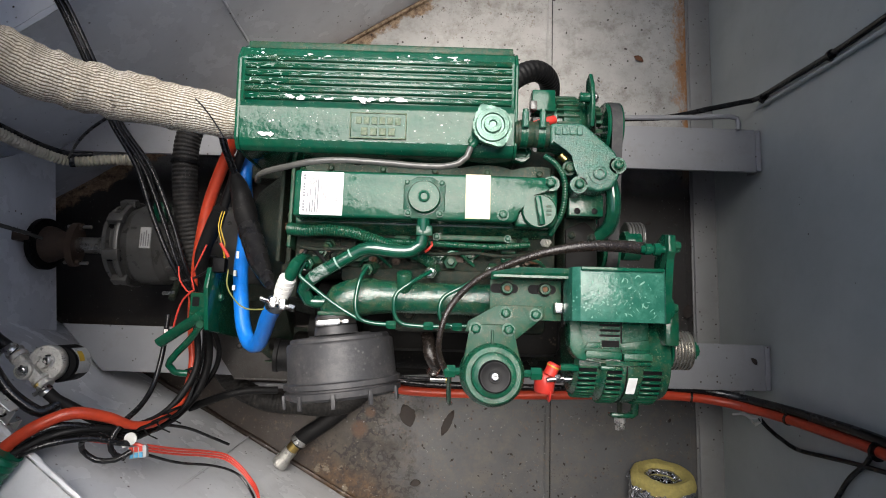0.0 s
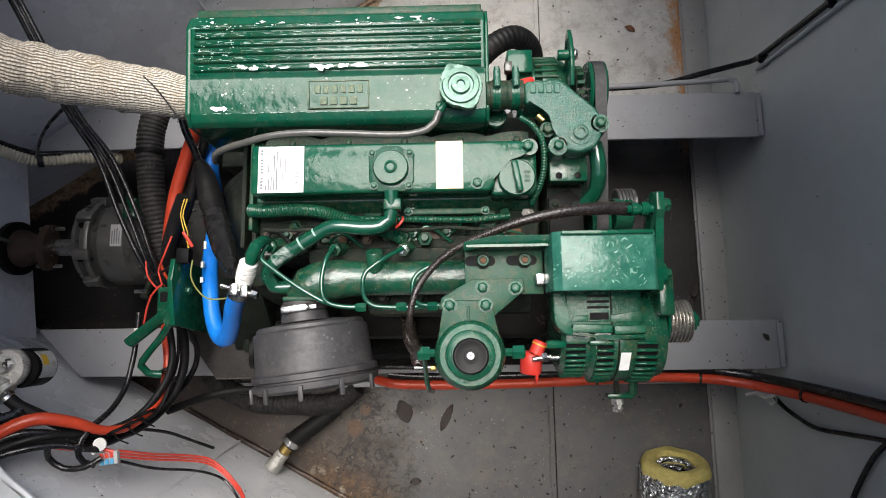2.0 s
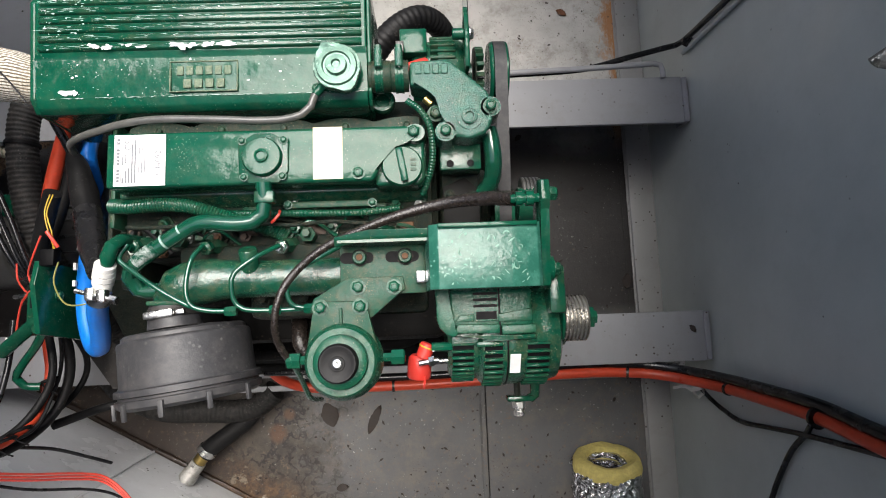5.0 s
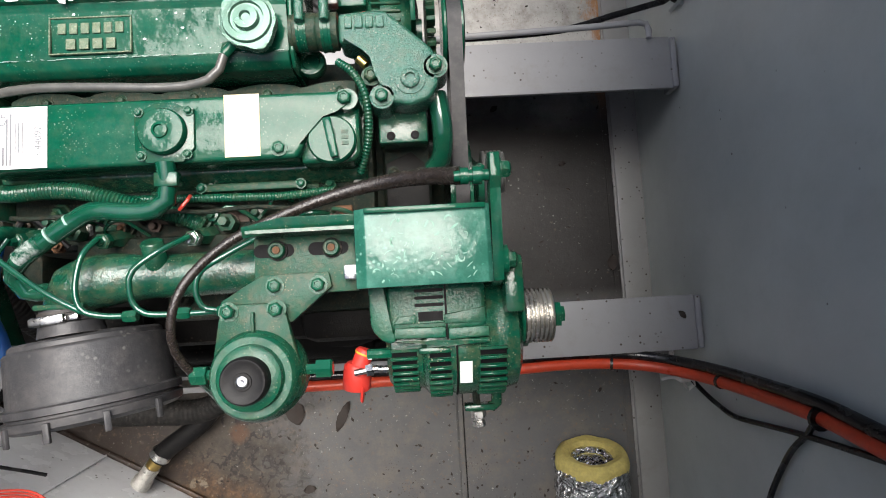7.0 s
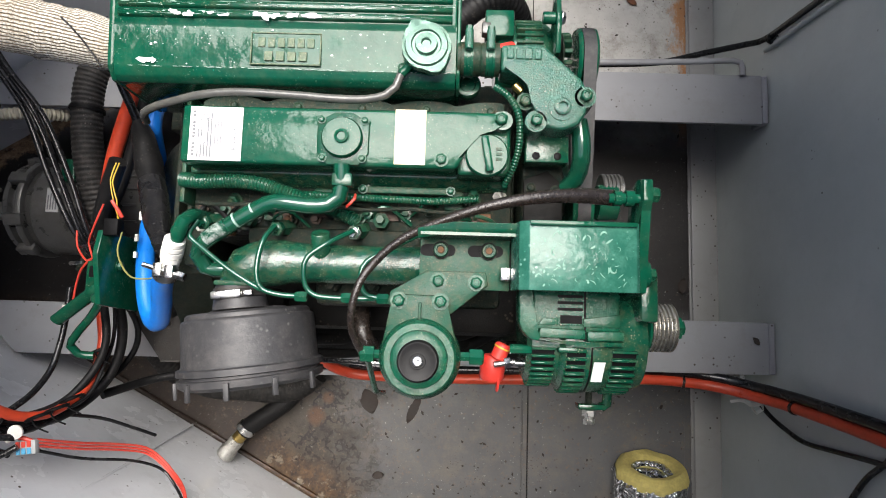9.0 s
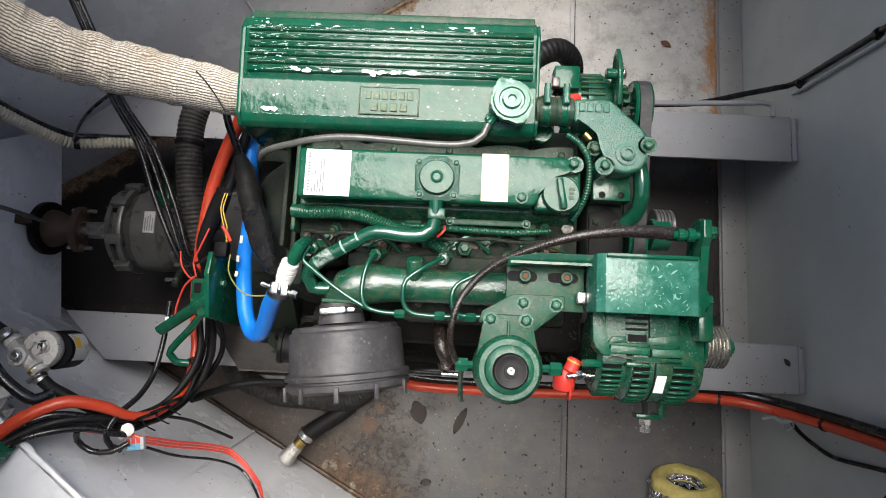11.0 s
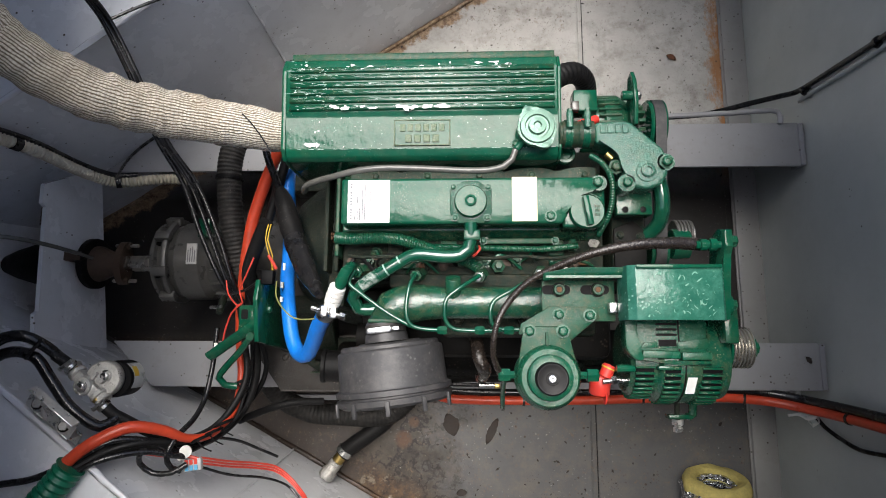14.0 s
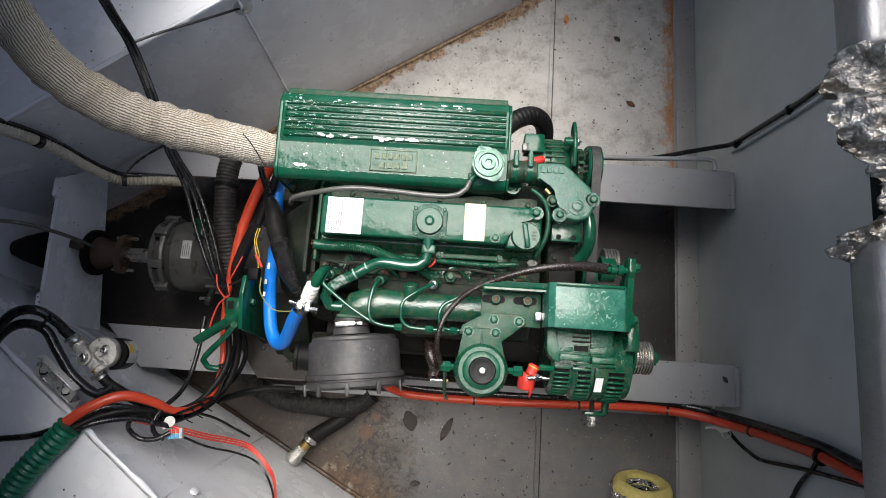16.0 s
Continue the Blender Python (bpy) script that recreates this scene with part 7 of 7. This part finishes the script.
add_box(bm, -0.055, 0.055, 0.0205, 0.0235, -0.002, 0.018, bev=0.0008, seg=1)
add_box(bm, -0.055, 0.055, -0.045, -0.02, -0.033, -0.0305, bev=0.0008, seg=1)
place = Matrix.Translation((-0.754, -0.112, 0.735)) @ Matrix.Rotation(radians(-36), 4, "Z") @ Matrix.Rotation(radians(14), 4, "X")
bm.transform(place)
part("bracket_angle", bm, ZINC, gb2)
for k in (-0.033, 0.034):
    v = place @ Vector((k, 0.0, 0.003))
    part("bracket_slot", lathe(v, (0.1, 0.15, 1), [(0, 0), (0.011, 0), (0.011, 0.0006), (0, 0.0006)], 16), OILSHADEBLACK, gb2)
    part("bracket_nut", lathe(v, (0.1, 0.15, 1), [(0, 0.0006), (0.008, 0.0006), (0.008, 0.005), (0, 0.006)], 6), GALV, gb2)
    v = place @ Vector((k, -0.034, -0.03))
    part("rusty_stud", lathe(v, (0, 0, 1), [(0, 0), (0.006, 0), (0.006, 0.012), (0, 0.013)], 8), RUSTY, gb2)

# green conduit with bundled ends, lever connectors and loose wires
hose("green_conduit", [(-0.715, -0.205, 0.725), (-0.74, -0.24, 0.728), (-0.775, -0.285, 0.73), (-0.81, -0.345, 0.731), (-0.84, -0.42, 0.731), (-0.86, -0.52, 0.731)], 0.0275, GREENHOSE, "bright green corrugated plastic conduit", "conduit", n=22, ribs=(0.0125, 0.004))
wg = thing("lever_connector", "grey lever wire connector with orange and blue levers", "connector", (-0.545, -0.22, 0.6))
rot = Matrix.Translation((-0.546, -0.224, 0.604)) @ Matrix.Rotation(radians(8), 4, "Z") @ Matrix.Scale(0.98, 4)
bm = box(-0.016, 0.02, -0.012, 0.012, -0.006, 0.006, bev=0.002)
bm.transform(rot)
part("connector_body", bm, CLIPGREY, wg)
for k in range(3):
    for y0, mt in ((0.0008, REDWIRE), (-0.0108, LEVERBLUE)):
        bm = box(-0.0125 + k * 0.0095, -0.0055 + k * 0.0095, y0, y0 + 0.01, 0.0062, 0.008, bev=0.0006, seg=1)
        bm.transform(rot)
        part("lever", bm, mt, wg)
wt = thing("white_cable_clip", "white plastic cable clip on the wires", "cable clip", (-0.552, -0.19, 0.62))
part("clip_disc", lathe((-0.552, -0.195, 0.622), (0.1, -0.1, 1), [(0, 0), (0.0115, 0), (0.012, 0.004), (0, 0.006)], 20), WHITEPLA, wt)
part("clip_stem", rod((-0.556, -0.2, 0.624), (-0.566, -0.212, 0.622), 0.004, 8), WHITEPLA, wt)
for i, off in enumerate((0.0, 0.0055, 0.011)):
    hose("red_wire", [(-0.53, -0.222 + off, 0.602), (-0.5, -0.243 + off, 0.53), (-0.47, -0.26 + off, 0.46), (-0.44, -0.277 + off, 0.41), (-0.41, -0.3 + off, 0.4), (-0.385, -0.325 + off, 0.4), (-0.365, -0.36 + off, 0.39), (-0.355, -0.42 + off, 0.38)], 0.0021, REDWIRE, "loose thin red wire from the connector", "wire", n=8)
hose("red_wire", [(-0.53, -0.215, 0.605), (-0.56, -0.205, 0.612), (-0.59, -0.205, 0.62), (-0.62, -0.195, 0.65)], 0.0038, REDWIRE, "short red wire into the connector", "wire", n=8)
hose("black_wire", [(-0.53, -0.23, 0.6), (-0.5, -0.262, 0.52), (-0.46, -0.29, 0.42), (-0.42, -0.315, 0.38), (-0.39, -0.345, 0.38), (-0.37, -0.39, 0.37), (-0.36, -0.45, 0.36)], 0.0028, GLOSSBLACK, "loose thin black wire from the connector", "wire", n=8)
hose("black_wire", [(-0.545, -0.18, 0.54), (-0.52, -0.205, 0.44), (-0.495, -0.235, 0.37), (-0.465, -0.262, 0.32)], 0.0035, GLOSSBLACK, "thin black wire ending on the swim plate", "wire", n=8)
# welds on the swim plates
pts = [(-0.523 + 0.001 * k, north_foot(-0.523) + (north_top(-0.523) - north_foot(-0.523)) * k / 12 - 0.002, UXZ * k / 12) for k in range(13)]
single("weld_bead", tube(pts, 0.004, 8, step=0.02, wobble=0.4), HULL, "painted weld seam down the swim plate", "weld bead", kind="structure")
pts = [(-0.518, south_foot(-0.518) + (south_top(-0.518) - south_foot(-0.518)) * k / 12 + 0.002, UXZ * k / 12) for k in range(13)]
single("weld_bead", tube(pts, 0.003, 8, step=0.02, wobble=0.4), HULL, "painted weld seam down the swim plate", "weld bead", kind="structure")
for nm, fn, sg in (("weld_bead", south_foot, 1), ("weld_bead", north_foot, -1)):
    pts = [(x, fn(x) + sg * 0.006, 0.004) for x in np.linspace(-1.2, 0.2, 40)]
    single(nm, tube(pts, 0.007, 8, step=0.03, wobble=0.4), FLOOR, "rusty weld bead along the foot of the swim plate", "weld bead", kind="structure")
bs = thing("plate_stud", "small painted stud on the counter plate", "stud", (-0.49, -0.355, 0.6))
part("stud_disc", lathe((-0.485, -0.348, 0.6), (0.5, 0.8, 0.2), [(0, 0), (0.01, 0), (0.009, 0.006), (0, 0.008)], 14), HULL, bs)

# bilge pump hose under the air filter
hose("ribbed_bilge_hose", [(-0.46, 0.06, 0.33), (-0.52, 0.0, 0.26), (-0.54, -0.06, 0.22), (-0.51, -0.13, 0.18), (-0.43, -0.175, 0.15), (-0.34, -0.185, 0.13), (-0.27, -0.19, 0.12), (-0.21, -0.18, 0.12), (-0.16, -0.14, 0.13)], 0.029, DUSTRUB, "thick black ribbed bilge hose under the engine", n=18, ribs=(0.011, 0.001))
bpz = thing("bilge_suction_pipe", "black bilge suction hose with a metal strainer end", "bilge pipe", (-0.34, -0.3, 0.0))
part("hose", tube([(-0.2, -0.17, 0.11), (-0.235, -0.21, 0.1), (-0.28, -0.245, 0.098), (-0.325, -0.275, 0.095), (-0.35, -0.298, 0.09)], 0.023, 16), BLACKRUB, bpz)
d = Vector((-0.55, -0.7, -0.1))
part("hose_clip", lathe((-0.338, -0.283, 0.093), d, [(0.0232, 0), (0.025, 0), (0.025, 0.016), (0.0232, 0.016)], 24), STEEL, bpz)
part("brass_union", lathe((-0.352, -0.3, 0.09), d, [(0, 0), (0.017, 0), (0.017, 0.022), (0.015, 0.024), (0, 0.024)], 12), BRASS, bpz)
part("strainer", lathe((-0.366, -0.318, 0.087), d, [(0, 0), (0.019, 0), (0.019, 0.03), (0.023, 0.035), (0.023, 0.055), (0.02, 0.058), (0, 0.058)], 24), ALLOY, bpz)

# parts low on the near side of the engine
part("starter_motor", lathe((-0.21, 0.075, 0.57), (1, 0, 0), [(0, 0), (0.04, 0), (0.044, 0.004), (0.044, 0.16), (0.036, 0.17), (0, 0.172)], 28), OILSHADEBLACK, ENG, "grimy black starter motor")
part("solenoid", lathe((-0.21, 0.03, 0.635), (1, 0, 0), [(0, 0), (0.026, 0), (0.026, 0.09), (0.018, 0.1), (0, 0.1)], 24), OILSHADEBLACK, ENG)
part("starter_end", lathe((-0.255, -0.035, 0.495), (-1, 0.05, 0.1), [(0, 0), (0.034, 0), (0.034, 0.05), (0.037, 0.052), (0.037, 0.06), (0.03, 0.061), (0.027, 0.05), (0, 0.048)], 28), BLACKRUB, ENG, "black round starter end cap")
part("throttle_cable", tube([(-0.05, -0.062, 0.62), (0.0, -0.063, 0.622), (0.05, -0.064, 0.62)], 0.004, 8), GLOSSBLACK, ENG)
part("cable_end", rod((0.03, -0.0638, 0.62), (0.062, -0.064, 0.62), 0.0055, 10), STEEL, ENG)
part("cable_clip", box(0.06, 0.072, -0.07, -0.06, 0.612, 0.625, bev=0.002), BRASS, ENG)
part("oil_filter", lathe((0.03, 0.1, 0.52), (0, -1, -0.15), [(0, 0), (0.04, 0), (0.042, 0.01), (0.042, 0.09), (0.036, 0.1), (0, 0.1)], 28), CAPBLACK, ENG)
part("hose_loop", tube([(0.02, 0.05, 0.66), (0.03, -0.01, 0.7), (0.04, -0.03, 0.68), (0.035, -0.05, 0.6)], 0.013, 12), HOSEBLACK, ENG)
part("dipstick_tube", tube([(-0.16, -0.02, 0.33), (-0.2, 0.02, 0.42), (-0.21, 0.06, 0.5)], 0.006, 8), STEEL, ENG)
esp = part("engine_side_plate", prism([(-0.56, 0.035), (-0.54, 0.008), (-0.46, -0.1), (-0.21, -0.098), (-0.21, 0.035)], "z", 0.33, 0.337, bev=0.001), DUSTSTEEL, ENG, "dusty grey steel mounting plate")
part("plate_lip", box(-0.458, -0.21, -0.1025, -0.099, 0.3, 0.341), DUSTSTEEL, esp)
for x, y in ((-0.36, -0.03), (-0.45, -0.02), (-0.27, -0.06)):
    bolt(esp, (x, y, 0.337), r=0.009, h=0.008, material=STEEL if x > -0.3 else DUSTSTEEL)

ft = part("mount_foot", prism([(-0.385, 0.03), (-0.385, -0.035), (-0.36, -0.052), (-0.22, -0.052), (-0.22, 0.03)], "z", 0.345, 0.372, bev=0.004), GRIMYSHADEGREEN, ENG, "grimy dark green engine foot")
part("foot_lip", box(-0.372, -0.23, -0.0555, -0.052, 0.36, 0.39, bev=0.001), BROWNGREEN, ft)
bolt(ft, (-0.325, -0.015, 0.372), r=0.014, h=0.014, material=STEEL)
bolt(ft, (-0.27, 0.005, 0.372), r=0.011, h=0.01, material=OILSHADEBLACK)

# ---- forward side ----
rc = thing("red_battery_cable", "orange-red battery cable clipped along the bearer and up the bulkhead", "cable", (0.4, -0.12, 0.25))
RP = [(-0.14, -0.02, 0.36), (-0.11, -0.09, 0.31), (-0.06, -0.12, 0.275), (0.02, -0.127, 0.268), (0.15, -0.128, 0.265), (0.3, -0.126, 0.265), (0.45, -0.121, 0.265), (0.6, -0.116, 0.267), (0.70, -0.119, 0.272), (0.77, -0.126, 0.29), (0.83, -0.138, 0.335), (0.862, -0.147, 0.42), (0.875, -0.156, 0.54), (0.882, -0.167, 0.67), (0.886, -0.188, 0.79), (0.888, -0.21, 0.95), (0.888, -0.24, 1.2)]
part("cable", tube(RP, 0.0115, 14), REDHOSE, rc)
part("black_cable", tube([(x + 0.002, y + 0.02, z - 0.004 if i < 9 else z + 0.004) for i, (x, y, z) in enumerate(RP[2:])], 0.011, 14), GLOSSBLACK, rc, "black battery cable beside the red one")
for k, r in ((4, 0.0135), (6, 0.0135), (8, 0.0135), (11, 0.014), (13, 0.02)):
    a, b = Vector(RP[k]), Vector(RP[k + 1])
    dd = (b - a).normalized() * 0.003
    part("cable_tie", tube([a - dd, a + dd], r, 14), GLOSSBLACK, rc)
wr = thing("white_tape_knot", "crumpled white tape round a thin wire", "tape", (0.86, -0.17, 0.26))
part("tape_loop", tube([(0.835, -0.152, 0.262), (0.85, -0.165, 0.27), (0.866, -0.158, 0.29), (0.878, -0.172, 0.275), (0.868, -0.184, 0.262), (0.855, -0.172, 0.27)], 0.0055, 8, flat=0.4), WHITEPLA, wr)
part("tape_tail", tube([(0.85, -0.16, 0.272), (0.828, -0.156, 0.27), (0.81, -0.16, 0.262)], 0.005, 8, flat=0.35), WHITEPLA, wr)
hose("black_cable", [(0.868, -0.16, 0.28), (0.89, -0.185, 0.275), (0.893, -0.205, 0.33), (0.893, -0.218, 0.4), (0.893, -0.213, 0.5), (0.893, -0.207, 0.6), (0.893, -0.203, 0.77), (0.893, -0.2, 1.0)], 0.0052, GLOSSBLACK, "thin black cable looped on the bulkhead", "cable", n=10)
hose("black_cable", [(0.886, -0.17, 0.65), (0.893, -0.2, 0.62), (0.893, -0.24, 0.57), (0.893, -0.3, 0.52), (0.893, -0.36, 0.48), (0.893, -0.5, 0.4)], 0.0052, GLOSSBLACK, "thin black cable branching down the bulkhead", "cable", n=10)
hose("steel_rod", [(0.33, 0.61, 0.302), (0.5, 0.617, 0.3), (0.7, 0.624, 0.3), (0.815, 0.63, 0.3), (0.832, 0.626, 0.3), (0.837, 0.612, 0.299), (0.837, 0.595, 0.298)], 0.007, BEARER, "grey painted bent steel rod along the bearer", "rod", n=12)
hose("black_cable", [(0.36, 0.622, 0.27), (0.5, 0.625, 0.27), (0.65, 0.632, 0.275), (0.76, 0.655, 0.285), (0.85, 0.675, 0.29), (0.886, 0.68, 0.31), (0.89, 0.672, 0.45), (0.89, 0.662, 0.62), (0.89, 0.66, 0.76), (0.89, 0.655, 1.0), (0.89, 0.645, 1.3)], 0.0072, GLOSSBLACK, "black cable clipped up the bulkhead", "cable")
hose("white_conduit", [(0.896, 0.662, 0.29), (0.897, 0.654, 0.45), (0.897, 0.646, 0.62), (0.897, 0.643, 0.76), (0.897, 0.635, 1.3)], 0.006, BULK, "painted thin pipe behind the cable on the bulkhead", "pipe", n=10)
for z, y in ((0.33, 0.672), (0.6, 0.66), (0.9, 0.652)):
    ct = thing("cable_clip", "black cable tie clip on the bulkhead", "cable clip", (0.895, y, z), "clips on the bulkhead")
    part("clip_band", tube([(0.891, y, z - 0.004), (0.891, y, z + 0.004)], 0.0135, 12), GLOSSBLACK, ct)
    part("clip_foot", lathe((0.9045, y - 0.008, z), (-1, 0, 0), [(0, 0), (0.012, 0), (0.01, 0.006), (0, 0.007)], 12), BULK, ct)
hose("ribbed_water_hose", [(0.13, 0.52, 0.55), (0.17, 0.57, 0.57), (0.21, 0.605, 0.57), (0.25, 0.625, 0.55), (0.285, 0.625, 0.5), (0.3, 0.61, 0.42), (0.29, 0.58, 0.33)], 0.0245, BLACKRUB, "black ribbed rubber hose curving beside the alternator", n=18, ribs=(0.011, 0.0013))
# insulated flexible duct lying on the floor
du = thing("insulated_duct", "end of foil-covered insulated flexible duct with yellow lining", "duct", (0.68, -0.5, 0))
dax = Vector((0.0, -1.0, -0.28)).normalized()
o = Vector((0.684, -0.352, 0.108))
bm = bmesh.new()
n = 72
rings = []
for k in range(26):
    h = 0.012 + k * 0.016
    rr = 0.0865 + 0.0045 * math.sin(k * 1.9)
    d, u, v = frame_of(dax)
    c = o + d * h
    c.z = max(c.z, 0.0925)
    rings.append([bm.verts.new(c + (u * math.cos(a) + v * math.sin(a)) * (rr + 0.006 * noise.noise(Vector((k * 0.8, math.cos(a) * 4, math.sin(a) * 4))) + 0.004 * noise.noise(Vector((k * 1.9, math.cos(a) * 11, math.sin(a) * 11))))) for a in (2 * math.pi * i / n for i in range(n))])
for p, q in zip(rings, rings[1:]):
    for i in range(n):
        bm.faces.new((p[i], p[(i + 1) % n], q[(i + 1) % n], q[i]))
part("foil_cover", bm, FOIL, du)
bm = bmesh.new()
d, u, v = frame_of(dax)
rings = []
for r0, h in ((0.052, 0.03), (0.05, 0.004), (0.055, -0.006), (0.07, -0.01), (0.083, -0.004), (0.088, 0.008), (0.086, 0.022)):
    rings.append([bm.verts.new(o + d * (h + 0.006 * noise.noise(Vector((a * 2, r0 * 40, 1)))) + (u * math.cos(a) + v * math.sin(a)) * (r0 * (1 + 0.06 * noise.noise(Vector((math.cos(a) * 2.5, math.sin(a) * 2.5, r0 * 9)))))) for a in (2 * math.pi * i / 48 for i in range(48))])
for p, q in zip(rings, rings[1:]):
    for i in range(48):
        bm.faces.new((p[i], p[(i + 1) % 48], q[(i + 1) % 48], q[i]))
part("foam_lining", bm, FOAM, du, "yellow foam lining")
for k in range(4):
    h = 0.012 + 0.02 * k
    pts = [o + d * h + (u * math.cos(a) + v * math.sin(a)) * 0.046 for a in (2 * math.pi * i / 20 for i in range(21))]
    part("inner_coil", tube([tuple(p) for p in pts], 0.0085, 8, step=0.008, wobble=0.35), FOIL, du)
part("inner_floor", lathe(o + d * 0.1, d, [(0, 0), (0.05, 0), (0.05, 0.004), (0, 0.004)], 24), CAPBLACK, du)

# torn foil facing and foil-lined coaming at the hatch edge
fo = thing("foil_lined_coaming", "hatch edge lined with torn aluminium foil insulation", "insulation", (0.46, 0.1, DECKZ))
for y0, y1 in ((HY0 + 0.02, 0.122), (0.306, HY1 - 0.02)):
    part("foil_strip", box(0.444, 0.66, y0, y1, DECKZ - 0.04, DECKZ + 0.012, bev=0.014, seg=4), STRIPFOIL, fo)
part("dark_core", box(0.476, 0.66, 0.1225, 0.3055, DECKZ - 0.04, DECKZ - 0.012), CAPBLACK, fo)
bm = bmesh.new()
nu, nv = 150, 60
TEAR = [(0.098, 0.468), (0.106, 0.432), (0.112, 0.425), (0.124, 0.43), (0.134, 0.437), (0.142, 0.458), (0.15, 0.469), (0.178, 0.468), (0.19, 0.455), (0.2, 0.446), (0.226, 0.435), (0.25, 0.42), (0.262, 0.424), (0.3, 0.431), (0.313, 0.433), (0.32, 0.48)]
grid = []
for i in range(nu):
    t = i / (nu - 1)
    y = 0.098 + 0.222 * t
    edge = float(np.interp(y, [p[0] for p in TEAR], [p[1] for p in TEAR])) + 0.005 * noise.noise(Vector((t * 30, 0, 0))) + 0.003 * noise.noise(Vector((t * 90, 2, 0)))
    row = []
    for j in range(nv):
        s = j / (nv - 1)
        x = edge + (0.6 - edge) * s
        fold = noise.noise(Vector((x * 16 + y * 22, y * 12 - x * 9, 3)))
        ridge = 1 - abs(noise.noise(Vector((x * 42 + y * 18, y * 38 - x * 14, 5)))) * 2
        fine = 1 - abs(noise.noise(Vector((x * 120, y * 110, 8)))) * 2
        z = DECKZ + 0.03 - 0.06 * (1 - s) ** 2.2 + 0.03 * fold + 0.016 * ridge + 0.005 * fine
        row.append(bm.verts.new((x, y + 0.004 * fold, z)))
    grid.append(row)
for i in range(nu - 1):
    for j in range(nv - 1):
        bm.faces.new((grid[i][j], grid[i + 1][j], grid[i + 1][j + 1], grid[i][j + 1]))
ob = part("torn_facing", bm, DARKFOIL, fo, "torn crumpled dull grey foil facing")
sol = ob.modifiers.new("thickness", "SOLIDIFY")
sol.thickness = 0.0012

# dead leaves and scraps
def leaf(x, y, z, size, turn, broad=1.0, material=None, name="dead_leaf", label="curled dead brown leaf on the bilge floor"):
    bm = bmesh.new()
    rnd = random.Random(int(1000 * (x + 3) + 77 * y))
    pts = []
    for k in range(15):
        t = k / 14
        w = math.sin(math.pi * t) ** 0.7 * (0.32 + rnd.uniform(-0.035, 0.035)) * broad
        pts.append((t - 0.5, w))
    lo = [bm.verts.new((a * size, -w * size * 0.8, 0.004 + 0.012 * size / 0.06 * (w ** 2))) for a, w in pts]
    mid = [bm.verts.new((a * size, 0, 0.0015 + 0.002 * math.cos(a * 5))) for a, w in pts]
    hi = [bm.verts.new((a * size, w * size, 0.003 + 0.02 * size / 0.06 * (w ** 2))) for a, w in pts]
    for p, q in ((lo, mid), (mid, hi)):
        for i in range(14):
            bm.faces.new((p[i], p[i + 1], q[i + 1], q[i]))
    bmesh.ops.remove_doubles(bm, verts=bm.verts, dist=0.0002)
    bm.transform(Matrix.Translation((x, y, z)) @ Matrix.Rotation(radians(turn), 4, "Z"))
    return single(name, bm, material or LEAF, label, "leaf", "dead leaves")


leaf(-0.045, -0.226, 0.001, 0.07, -70, 1.15)
leaf(0.079, -0.244, 0.001, 0.085, 65, 0.5)
leaf(0.672, 0.936, 0.001, 0.036, -30, 0.9, TANLEAF, label="small orange-brown dead leaf on the bilge floor")
leaf(0.806, 0.112, 0.013, 0.045, 80)
leaf(0.694, 0.386, 0.001, 0.022, 20)
leaf(0.519, 0.546, 0.001, 0.026, 40)
leaf(-0.012, -0.42, 0.001, 0.034, 10)
leaf(0.748, -0.217, 0.001, 0.014, 60)
leaf(0.856, -0.022, 0.29, 0.022, -50, label="small dark leaf scrap on the engine bearer")
leaf(0.62, 1.19, 0.001, 0.03, -40)
# fine grit and flakes scattered over the floor
bm = bmesh.new()
rnd = random.Random(11)
for k in range(520):
    x, y = rnd.uniform(-0.3, 0.81), rnd.choice((rnd.uniform(-0.55, -0.13), rnd.uniform(0.62, 1.3), rnd.uniform(-0.1, 0.6)))
    s, t = rnd.uniform(0.0008, 0.0034), rnd.uniform(0, 6.3)
    e = rnd.uniform(1, 2.6)
    q = [(math.cos(t + a) * s * (e if i % 2 == 0 else 1), math.sin(t + a) * s * (e if i % 2 == 0 else 1)) for i, a in enumerate((0, 1.5, 3.1, 4.6))]
    b = [bm.verts.new((x + dx, y + dy, 0.0003)) for dx, dy in q]
    top = bm.verts.new((x, y, 0.0006 + s * 0.5))
    for i in range(4):
        bm.faces.new((b[i], b[(i + 1) % 4], top))
single("grit", bm, LEAF, "dark flakes of grit and rust lying on the bilge floor", "grit", kind="stuff")
